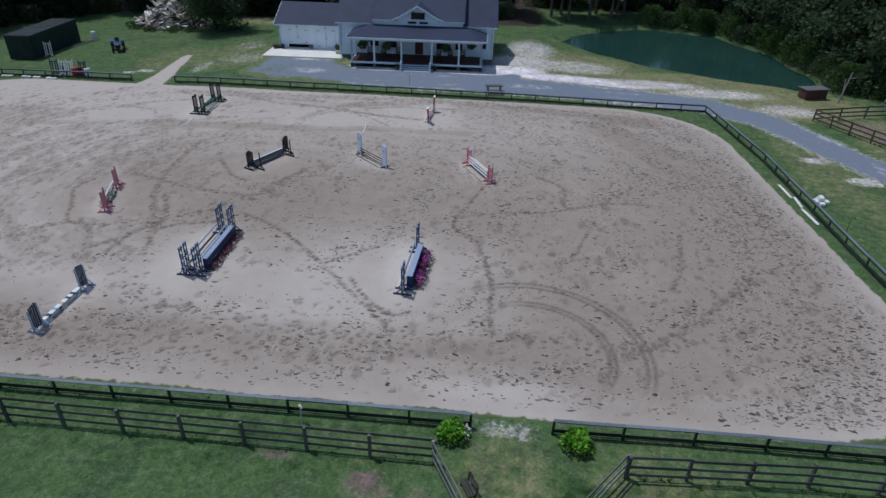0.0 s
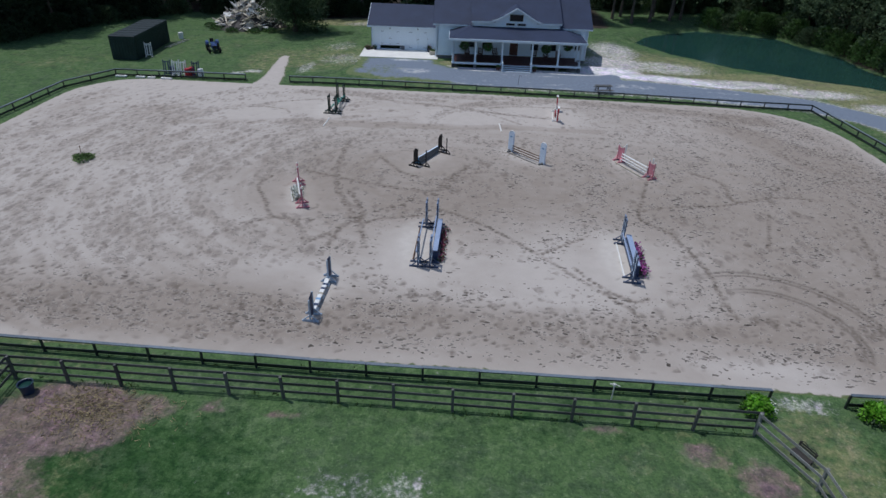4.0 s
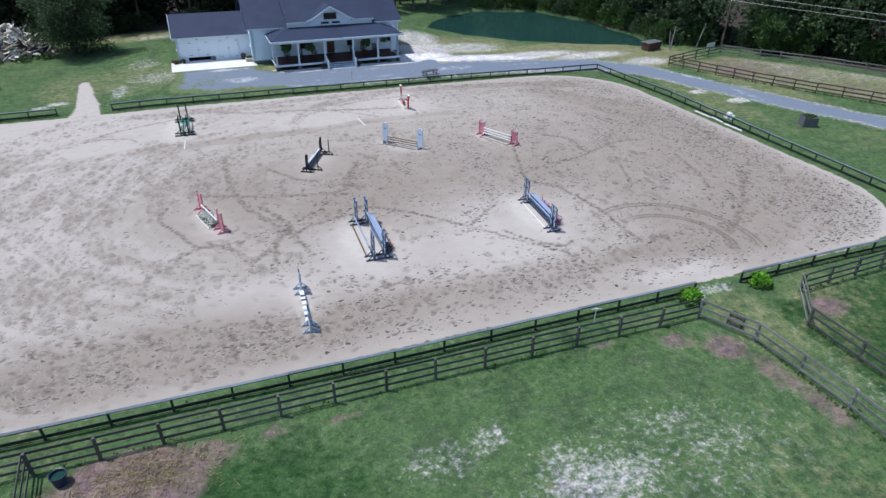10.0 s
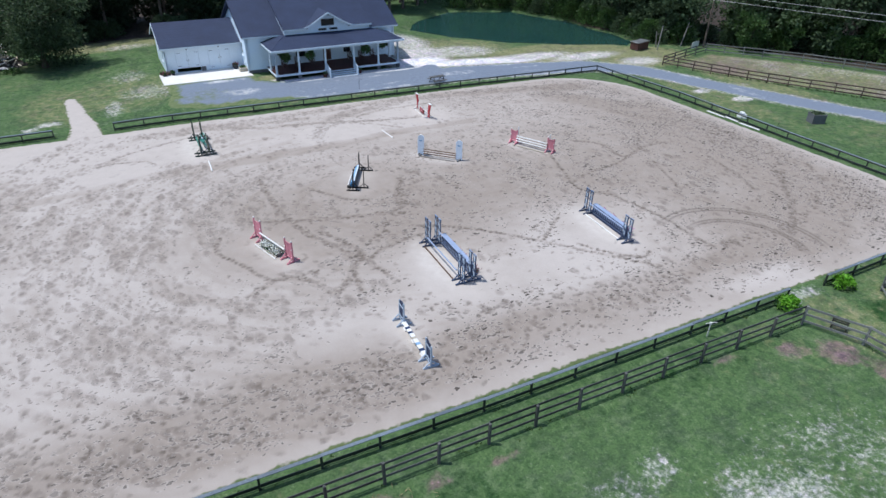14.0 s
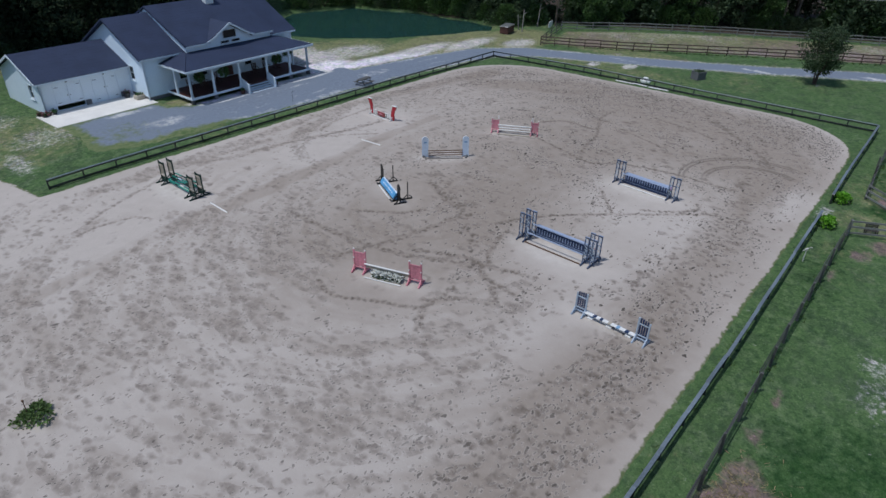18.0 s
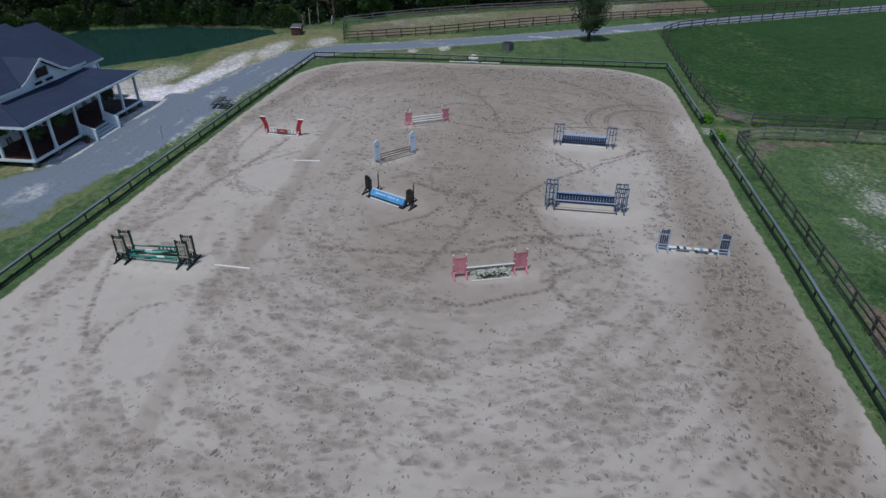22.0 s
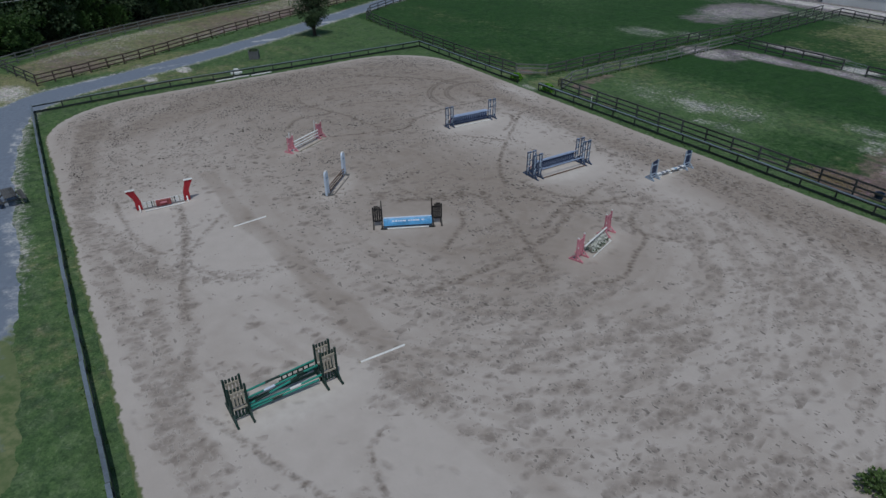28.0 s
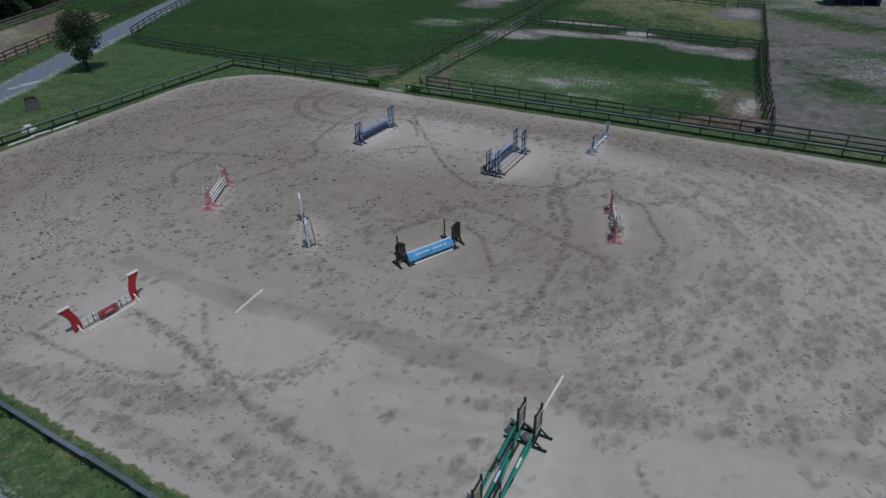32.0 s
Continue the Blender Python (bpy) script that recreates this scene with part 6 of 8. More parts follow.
def roof_slab(root, a, b, c, d, th=0.14, name="roof", mt="roof", n=0):
    """A sloped slab with corners a, b (eave) and c, d (ridge), as strips of shingle courses that overlap a little."""
    a, b, c, d = (Vector(p) for p in (a, b, c, d))
    nrm = (b - a).cross(d - a).normalized()
    if nrm.z < 0:
        nrm = -nrm
    slab = part(name, Geo().prism([(0, 0), (1, 0), (1, 1), (0, 1)], lambda u, v: tuple((a + (b - a) * u) * (1 - v) + (d + (c - d) * u) * v), lambda u, v: tuple((a + (b - a) * u) * (1 - v) + (d + (c - d) * u) * v + nrm * th)), M[mt], root)
    n = n or max(3, int((d - a).length / 0.45))
    for i in range(n):
        t0, t1 = i / n, min(1.0, (i + 1) / n + 0.012)
        f = lambda u, t: (a + (b - a) * u) * (1 - t) + (d + (c - d) * u) * t
        g = Geo().add([f(0, t0) + nrm * (th + 0.010), f(1, t0) + nrm * (th + 0.010), f(1, t1) + nrm * (th + 0.004), f(0, t1) + nrm * (th + 0.004), f(0, t0) + nrm * (th + 0.001), f(1, t0) + nrm * (th + 0.001)], [(0, 1, 2, 3), (4, 5, 1, 0)])
        part("shingle_course", g, M[mt], slab)
    return slab


def trim(root, a, b, w=0.05, h=0.2, name="trim_board", mt="trim"):
    part(name, Geo().beam(a, b, w, h, 0.01), M[mt], root)


def build_house():
    root = empty("house", HOUSE, "white farmhouse with slate-blue roofs, a columned porch and a garage wing", "house")
    W, D = 18.4, 10.8
    eave, ridge, hi = 4.3, 7.15, 7.75
    # main walls with their openings
    front_holes = [(17.0, 17.7, 1.5, 3.3), (3.6, 4.7, 1.4, 2.8), (5.6, 6.9, 1.3, 2.9), (9.05, 10.05, 0.62, 2.75), (11.6, 12.6, 1.3, 2.9), (13.9, 14.8, 1.3, 2.9)]
    part("front_wall", pierced(Geo(), (0, 0), (W, 0), 0.35, eave, 0.2, front_holes), M["siding"], root, "pale horizontal siding")
    for u0, u1, z0, z1 in front_holes:
        if z0 > 1:
            window(root, (0, 0), (1, 0), u0, u1, z0, z1)
    dr = part("front_door", Geo().box((9.55, 0.1, 1.68), (1.0, 0.06, 2.1), None, 0.01), M["rust_wood"], root, "red-brown front door")
    for z in (1.2, 2.2):
        part("door_panel", Geo().box((9.55, 0.062, z), (0.62, 0.03, 0.7), None, 0.01), M["rust_wood"], dr)
    part("door_handle", Geo().box((9.92, 0.04, 1.65), (0.04, 0.08, 0.14), None, 0.01), M["steel"], dr)
    g = pierced(Geo(), (0, D), (0, 0), 0.35, eave, 0.2, [(7.9, 8.8, 1.7, 3.1)])
    g.prism([(0, eave), (D, eave), (D / 2, ridge - 0.1)], lambda u, z: (0.0, u, z), lambda u, z: (0.2, u, z))
    part("gable_wall", g, M["siding"], root)
    window(root, (0, D), (0, -1), 7.9, 8.8, 1.7, 3.1)
    g = pierced(Geo(), (W, 0), (W, D), 0.35, eave, 0.2, [(2.0, 2.9, 1.6, 3.0), (6.5, 7.4, 1.6, 3.0)])
    g.prism([(0, eave), (D, eave), (D / 2, ridge - 0.1)], lambda u, z: (W - 0.2, u, z), lambda u, z: (W, u, z))
    part("gable_wall", g, M["siding"], root)
    for u in (2.0, 6.5):
        window(root, (W, 0), (0, 1), u, u + 0.9, 1.6, 3.0)
    part("back_wall", pierced(Geo(), (W, D), (0, D), 0.35, eave, 0.2, []), M["siding"], root)
    for a, b in (((0.05, 0.1), (W - 0.05, 0.1)), ((0.05, D - 0.1), (W - 0.05, D - 0.1)), ((0.1, 0.2), (0.1, D - 0.2)), ((W - 0.1, 0.2), (W - 0.1, D - 0.2))):
        part("foundation", Geo().beam((*a, 0.1), (*b, 0.1), 0.18, 0.5), M["block"], root, "dark grey block foundation")
    part("attic_floor", Geo().box((W / 2, D / 2, eave - 0.05), (W - 0.4, D - 0.4, 0.1)), M["wood"], root)
    # corner boards
    for x, y in ((0, 0), (W, 0), (0, D), (W, D)):
        part("corner_board", Geo().box((x, y, 2.32), (0.16, 0.16, 3.9), None, 0.01), M["trim"], root)
    # main roof, both sides of the raised middle
    o = 0.45
    sl = (ridge - eave) / (D / 2)
    ze = eave - sl * o
    for u0, u1 in ((-o, 4.35), (14.75, W + o)):
        roof_slab(root, (u0, -o, ze), (u1, -o, ze), (u1, D / 2, ridge), (u0, D / 2, ridge))
    roof_slab(root, (-o, D + o, ze), (W + o, D + o, ze), (W + o, D / 2, ridge), (-o, D / 2, ridge))
    for u0, u1 in ((-o, 4.3), (14.8, W + o)):
        trim(root, (u0, -o - 0.03, ze + 0.02), (u1, -o - 0.03, ze + 0.02), name="fascia")
    for u in (-o, W + o):
        for y in (-o, D + o):
            s = 1 if u > 0 else -1
            trim(root, (u + s * 0.03, y, ze + 0.03), (u + s * 0.03, D / 2, ridge + 0.04), 0.04, 0.16, "rake_board", "roof")
    # the raised middle roof
    u0, u1, vf = 4.4, 14.7, -1.0
    zf = 4.72
    roof_slab(root, (u0 - 0.25, vf - 0.35, zf), (7.0, vf - 0.35, zf), (7.0, D / 2, hi), (u0 - 0.25, D / 2, hi))
    roof_slab(root, (12.0, vf - 0.35, zf), (u1 + 0.25, vf - 0.35, zf), (u1 + 0.25, D / 2, hi), (12.0, D / 2, hi))
    zm = zf + (hi - zf) * 0.5 / 6.75
    roof_slab(root, (7.0, vf + 0.15, zm), (12.0, vf + 0.15, zm), (12.0, D / 2, hi), (7.0, D / 2, hi))
    roof_slab(root, (u0 - 0.25, D + 0.3, 5.0), (u1 + 0.25, D + 0.3, 5.0), (u1 + 0.25, D / 2, hi), (u0 - 0.25, D / 2, hi))
    for u, s in ((u0, -1), (u1, 1)):
        part("raised_gable", Geo().prism([(vf, 4.05), (vf, zf), (D / 2, hi - 0.05), (D, 5.1), (D, 4.6), (D / 2, ridge - 0.1)], lambda v, z, u=u, s=s: (u - 0.08, v, z), lambda v, z, u=u: (u + 0.08, v, z)), M["siding"], root)
        trim(root, (u + s * 0.29, vf - 0.35, zf + 0.03), (u + s * 0.29, D / 2, hi + 0.05), 0.05, 0.18, "rake_board", "roof")
    # frieze wall and the small front gable
    gl, gr, gp, gc = 6.6, 12.4, 6.12, 9.5
    f = Geo().prism([(u0, 4.05), (u1, 4.05), (u1, zf), (gr, zf + 0.02), (gr - 0.7, zf + 0.22), (gc + 0.4, gp - 0.16), (gc, gp), (gc - 0.4, gp - 0.16), (gl + 0.7, zf + 0.22), (gl, zf + 0.02), (u0, zf)], lambda u, z: (u, vf, z), lambda u, z: (u, vf + 0.15, z))
    part("front_gable_wall", f, M["siding"], root)
    for a0, a1, z0, z1 in ((gc - 0.82, gc + 0.82, 4.86, 5.68), (gc - 1.2, gc - 0.15, 4.36, 4.66), (gc + 0.15, gc + 1.2, 4.36, 4.66)):
        window(root, (0, vf - 0.13), (1, 0), a0, a1, z0, z1, bars=0, fw=0.05)
    back = 3.2
    zt = lambda v: zf + (hi - zf) * (v + 1.35) / 6.75
    for s in (-1, 1):
        a, e = gc + s * 2.9, gc
        part("gable_roof", Geo().prism([(0, 0), (1, 0), (1, 1), (0, 1)], lambda p, q, s=s: (gc + s * (2.9 * (1 - q) + 0.0 * q), (vf - 0.4) * (1 - p) + p * (back * q + 0.0 * (1 - q)), zf + 0.02 + (gp - zf + 0.12) * q), lambda p, q, s=s: (gc + s * (2.9 * (1 - q)), (vf - 0.4) * (1 - p) + p * (back * q), zf + 0.16 + (gp - zf + 0.12) * q)), M["roof"], root)
        for (ua, za), (ub, zb) in (((2.95, zf), (2.2, zf + 0.3)), ((2.2, zf + 0.3), (0.0, gp + 0.16))):
            trim(root, (gc + s * ua, vf - 0.42, za + 0.05), (gc + s * ub, vf - 0.42, zb + 0.05), 0.06, 0.2, "rake_board")
    trim(root, (u0 - 0.25, vf - 0.38, zf), (gl, vf - 0.38, zf), name="fascia")
    trim(root, (gr, vf - 0.38, zf), (u1 + 0.25, vf - 0.38, zf), name="fascia")
    # chimney
    ch = part("chimney", Geo().box((11.2, 4.7, 7.95), (1.0, 0.9, 1.7), None, 0.02), M["chimney"], root, "white boarded chimney")
    part("chimney_cap", Geo().box((11.2, 4.7, 8.83), (1.14, 1.04, 0.07), None, 0.01), M["steel"], ch)
    part("flue", Geo().tube((11.2, 4.7, 8.8), (11.2, 4.7, 9.3), 0.11, n=10), M["steel"], ch)
    # porch
    p0, p1, pv = 2.0, 17.25, -4.35
    part("porch_deck", Geo().box(((p0 + p1) / 2, pv / 2, 0.55), (p1 - p0, -pv - 0.02, 0.1), None, 0.01), M["deck"], root, "dark red porch boards")
    for a, b in ((p0, 7.85), (11.35, p1)):
        trim(root, (a, pv - 0.03, 0.56), (b, pv - 0.03, 0.56), 0.05, 0.24, "deck_fascia")
    for u in (p0, p1):
        trim(root, (u, pv, 0.56), (u, 0, 0.56), 0.05, 0.24, "deck_fascia")
    posts = [2.15, 4.75, 7.9, 11.4, 14.5, 17.05]
    for u in posts + [2.15, 17.05]:
        v = pv + 0.12 if posts.count(u) and u in posts else pv
        pst = part("porch_post", Geo().box((u, v, 1.86), (0.2, 0.2, 2.5), None, 0.02), M["trim"], root)
        part("post_base", Geo().box((u, v, 0.7), (0.28, 0.28, 0.2), None, 0.02), M["trim"], pst)
        part("pier", Geo().box((u, v, 0.2), (0.36, 0.36, 0.56), None, 0.02), M["block"], root)
    for u in (2.15, 17.05):
        part("porch_post", Geo().box((u, -1.7, 1.86), (0.2, 0.2, 2.5), None, 0.02), M["trim"], root)
    trim(root, (p0, pv + 0.12, 3.15), (p1, pv + 0.12, 3.15), 0.22, 0.26, "porch_beam")
    for u in (p0 + 0.12, p1 - 0.12):
        trim(root, (u, pv + 0.2, 3.15), (u, 0, 3.15), 0.2, 0.26, "porch_beam")
    part("porch_ceiling", Geo().box(((p0 + p1) / 2, pv / 2, 3.31), (p1 - p0, -pv - 0.1, 0.05)), M["siding"], root)
    e0, e1, ev, ez = p0 - 0.4, p1 + 0.4, pv - 0.45, 3.3
    roof_slab(root, (e0, ev, ez), (e1, ev, ez), (14.9, vf - 0.05, 4.08), (4.2, vf - 0.05, 4.08), 0.1)
    for s, ue, ut in ((1, e0, 4.2), (-1, e1, 14.9)):
        roof_slab(root, (ue, ev, ez), (ue, -0.05, ez), (ut, -0.05, 4.08), (ut, vf - 0.05, 4.08), 0.1)
        trim(root, (ue, ev, ez + 0.02), (ue, -0.05, ez + 0.02), 0.05, 0.2, "gutter")
    part("roof", Geo().box((9.55, -0.5, 4.06), (10.6, 1.1, 0.1)), M["roof"], root)
    trim(root, (e0, ev - 0.02, ez + 0.02), (e1, ev - 0.02, ez + 0.02), 0.06, 0.2, "gutter")
    for i in range(4):
        st = part("step", Geo().box((9.62, pv - 0.16 - 0.3 * i, 0.47 - 0.145 * i), (3.3, 0.34, 0.05), None, 0.01), M["trim"], root, "pale worn step tread")
        part("riser", Geo().box((9.62, pv - 0.03 - 0.3 * i, 0.4 - 0.145 * i), (3.26, 0.03, 0.11)), M["wing_blue"], st)
    for u in (7.95, 11.3):
        part("newel", Geo().box((u, pv - 1.2, 0.5), (0.16, 0.16, 1.1), None, 0.02), M["trim"], root)
        trim(root, (u, pv, 1.45), (u, pv - 1.2, 0.98), 0.07, 0.09, "stair_rail")
        part("stair_side", Geo().prism([(pv, 0.5), (pv, 1.4), (pv - 1.2, 0.92), (pv - 1.2, -0.05)], lambda v, z, u=u: (u - 0.02, v, z), lambda v, z, u=u: (u + 0.02, v, z)), M["trim"], root)
    # garage wing
    G, gv, gd, ge, gz = -8.55, 3.3, 8.2, 3.05, 4.85
    doors = [(1.15, 3.75, 0.12, 2.5), (4.75, 7.25, 0.12, 2.5)]
    front = pierced(Geo(), (G, gv), (0, gv), 0.0, ge, 0.2, doors)
    for k in range(0, len(front.v), 8):
        part("garage_wall", Geo().add(front.v[k:k + 8], [tuple(i - k for i in f) for f in front.f if k <= min(f) and max(f) < k + 8]), M["door_white"], root)
    g = pierced(Geo(), (G, gv + gd), (G, gv), 0.0, ge, 0.2, [(gd - 2.3, gd - 1.5, 1.2, 2.5)])
    g.prism([(gv, ge), (gv + gd, ge), (gv + gd / 2, gz - 0.1)], lambda v, z: (G, v, z), lambda v, z: (G + 0.2, v, z))
    part("gable_wall", g, M["siding"], root)
    window(root, (G, gv + gd), (0, -1), gd - 2.3, gd - 1.5, 1.2, 2.5)
    part("back_wall", pierced(Geo(), (0, gv + gd), (G, gv + gd), 0.0, ge, 0.2, []), M["siding"], root)
    for k, (a, b, z0, z1) in enumerate(doors):
        lift = 0.42 if k == 0 else 0.0
        for i in range(2):
            x0, x1 = G + a + (b - a) * i / 2, G + a + (b - a) * (i + 1) / 2
            lf = part("garage_door", Geo().box(((x0 + x1) / 2, gv + 0.06, (z0 + lift + z1) / 2), (x1 - x0 - 0.02, 0.06, z1 - z0 - lift - 0.02), None, 0.008), M["door_white"], root, "white boarded door leaf")
            for z in (z0 + lift + 0.25, z1 - 0.25):
                xx = x0 + 0.32 if i == 0 else x1 - 0.32
                part("strap_hinge", Geo().box((xx, gv + 0.02, z), (0.36, 0.02, 0.045), None, 0.004), M["wing_blue"], lf)
            for x in (x0 + 0.08, x1 - 0.08):
                part("stile", Geo().box((x, gv + 0.022, (z0 + lift + z1) / 2), (0.12, 0.025, z1 - z0 - lift - 0.06), None, 0.004), M["door_white"], lf)
            part("latch", Geo().box((x1 - 0.12 if i == 0 else x0 + 0.12, gv + 0.005, 1.4), (0.05, 0.05, 0.12), None, 0.01), M["black"], lf)
        part("sill_block", Geo().box((G + b + 0.3, gv - 0.06, 0.28), (0.5, 0.12, 0.56), None, 0.02), M["block"], root)
        lamp = part("wall_lamp", Geo().box((G + (a + b) / 2, gv - 0.12, 2.78), (0.16, 0.2, 0.3), None, 0.03), M["black"], root, "black outdoor lamp")
        part("lamp_shade", Geo().lathe([(0.17, 0.0), (0.05, 0.1), (0.0, 0.12)], 10, (G + (a + b) / 2, gv - 0.2, 2.9)), M["black"], lamp)
    oo = 0.4
    s2 = (gz - ge) / (gd / 2)
    ze2 = ge - s2 * oo
    roof_slab(root, (G - oo, gv - oo, ze2), (0.0, gv - oo, ze2), (0.0, gv + gd / 2, gz), (G - oo, gv + gd / 2, gz))
    roof_slab(root, (G - oo, gv + gd + oo, ze2), (0.0, gv + gd + oo, ze2), (0.0, gv + gd / 2, gz), (G - oo, gv + gd / 2, gz))
    trim(root, (G - oo, gv - oo - 0.03, ze2 + 0.02), (0.0, gv - oo - 0.03, ze2 + 0.02), name="fascia")
    for v in (gv - oo, gv + gd + oo):
        trim(root, (G - oo - 0.03, v, ze2 + 0.03), (G - oo - 0.03, gv + gd / 2, gz + 0.04), 0.05, 0.22, "rake_board")
    part("downspout", Geo().tube((-0.1, -0.08, 0.1), (-0.1, -0.08, 4.1), 0.05, n=6), M["trim"], root)
    # concrete apron
    solo("concrete_apron", Geo().box((-4.65, 1.1, 0.0), (9.7, 4.4, 0.16), None, 0.02), M["concrete"], "pale concrete apron in front of the garage doors", "apron", kind="structure", m=HOUSE)


build_house()


def porch_things():
    rng = random.Random(11)

    def hanging_fern(u, v, z, r):
        root = empty("hanging_fern", HOUSE @ pose(u, v, z), "bushy green fern in a hanging basket under the porch beam", "plant", "porch ferns")
        part("basket", Geo().lathe([(0.0, -0.12), (0.14, -0.1), (0.19, 0.06), (0.17, 0.06)], 12), M["brown"], root)
        for a in range(3):
            q = a * 2.094
            part("chain", Geo().tube((0.17 * math.cos(q), 0.17 * math.sin(q), 0.06), (0, 0, 0.52), 0.008, n=4), M["black"], root)
        g = Geo()
        for _ in range(170):
            d = Vector((rng.gauss(0, 1), rng.gauss(0, 1), rng.gauss(0, 0.8))).normalized()
            g.leaf(d * r * 0.35, d + Vector((0, 0, 0.1)), r * rng.uniform(0.5, 0.85), 0.3, 0.3, rng)
        part("fronds", g, M["leaf_fern"], root)

    for u, v, r in ((3.4, -4.0, 0.62), (6.2, -4.0, 0.62), (13.0, -4.0, 0.62), (15.9, -2.2, 0.66), (3.5, -1.2, 0.5)):
        hanging_fern(u, v, 2.45, r)

    def rocking_chair(u, v, deg, mt="rust_wood"):
        root = empty("rocking_chair", HOUSE @ pose(u, v, 0.6, 0, 0, deg), "dark wooden rocking chair on the porch boards", "chair", "porch chairs")
        for s in (-1, 1):
            part("rocker", Geo().beam((s * 0.26, -0.45, 0.05), (s * 0.26, 0.45, 0.05), 0.05, 0.05, 0.01), M[mt], root)
            part("leg", Geo().beam((s * 0.26, -0.22, 0.06), (s * 0.26, -0.22, 0.62), 0.05, 0.05, 0.01), M[mt], root)
            part("leg", Geo().beam((s * 0.26, 0.22, 0.06), (s * 0.26, 0.34, 1.1), 0.05, 0.05, 0.01), M[mt], root)
            part("armrest", Geo().beam((s * 0.28, -0.3, 0.64), (s * 0.28, 0.28, 0.66), 0.08, 0.03, 0.01), M[mt], root)
        part("seat", Geo().box((0, 0, 0.42), (0.52, 0.52, 0.05), None, 0.015), M[mt], root)
        for i in range(4):
            part("slat", Geo().beam((-0.18 + 0.12 * i, 0.25, 0.46), (-0.18 + 0.12 * i, 0.33, 1.06), 0.07, 0.02, 0.005, up=(0, 1, 0)), M[mt], root)

    for u, v, deg in ((3.8, -1.5, 5), (5.4, -1.4, -8), (7.2, -1.2, 10), (12.0, -1.3, -6), (13.4, -1.5, 8), (14.9, -1.4, 0)):
        rocking_chair(u, v, deg)

    def pot(m, label, petals, r=0.24, h=0.3, pm="brown", n=60):
        root = empty("flower_pot", m, label, "plant pot", "potted plants")
        part("pot", Geo().lathe([(0.0, 0.0), (r * 0.7, 0.0), (r, h), (r * 0.85, h), (r * 0.8, h - 0.05), (0.0, h - 0.05)], 12), M[pm], root)
        g, p = Geo(), Geo()
        for _ in range(n):
            d = Vector((rng.gauss(0, 1), rng.gauss(0, 1), abs(rng.gauss(0.5, 0.6)))).normalized()
            g.leaf((0, 0, h - 0.04), d, rng.uniform(0.2, 0.4), 0.4, 0.25, rng)
            p.leaf(d * rng.uniform(0.16, 0.34) + Vector((0, 0, h)), d, 0.09, 0.9, 0.1, rng)
        part("leaves", g, M["leaf_fern"], root)
        if petals:
            tagged(part("petals", p, M[petals], root), "bright petals", kind="stuff")

    pot(HOUSE @ pose(7.5, -4.9, 0.0), "leafy plant in a brown pot beside the porch steps", "", 0.28, 0.42, "rust_wood")
    pot(HOUSE @ pose(11.8, -4.9, 0.0), "leafy plant in a brown pot beside the porch steps", "", 0.28, 0.42, "rust_wood")
    for x, y in ((-8.9, 2.6), (-8.5, 2.9), (-9.1, 3.2)):
        pot(HOUSE @ pose(x, y, 0.0), "red flowers in a low pot by the garage corner", "petal_red", 0.3, 0.22, "plastic")
    pot(HOUSE @ pose(-1.0, 2.6, 0.08), "red flowers in a dark tub by the garage door", "petal_red", 0.34, 0.5, "plastic")
    pot(HOUSE @ pose(-8.0, 2.7, 0.08), "dark pot with green leaves on the concrete apron", "", 0.22, 0.3, "plastic")
    bx = empty("planter_tub", HOUSE @ pose(-0.45, 1.2, 0.08), "weathered stone tub with a low green plant", "planter")
    part("tub", Geo().box((0, 0, 0.22), (0.9, 0.7, 0.44), None, 0.05), M["tan"], bx)
    g = Geo()
    for _ in range(60):
        g.leaf((rng.uniform(-0.3, 0.3), rng.uniform(-0.2, 0.2), 0.42), (rng.gauss(0, 1), rng.gauss(0, 1), 1), 0.3, 0.4, 0.3, rng)
    part("leaves", g, M["leaf_fern"], bx)


porch_things()


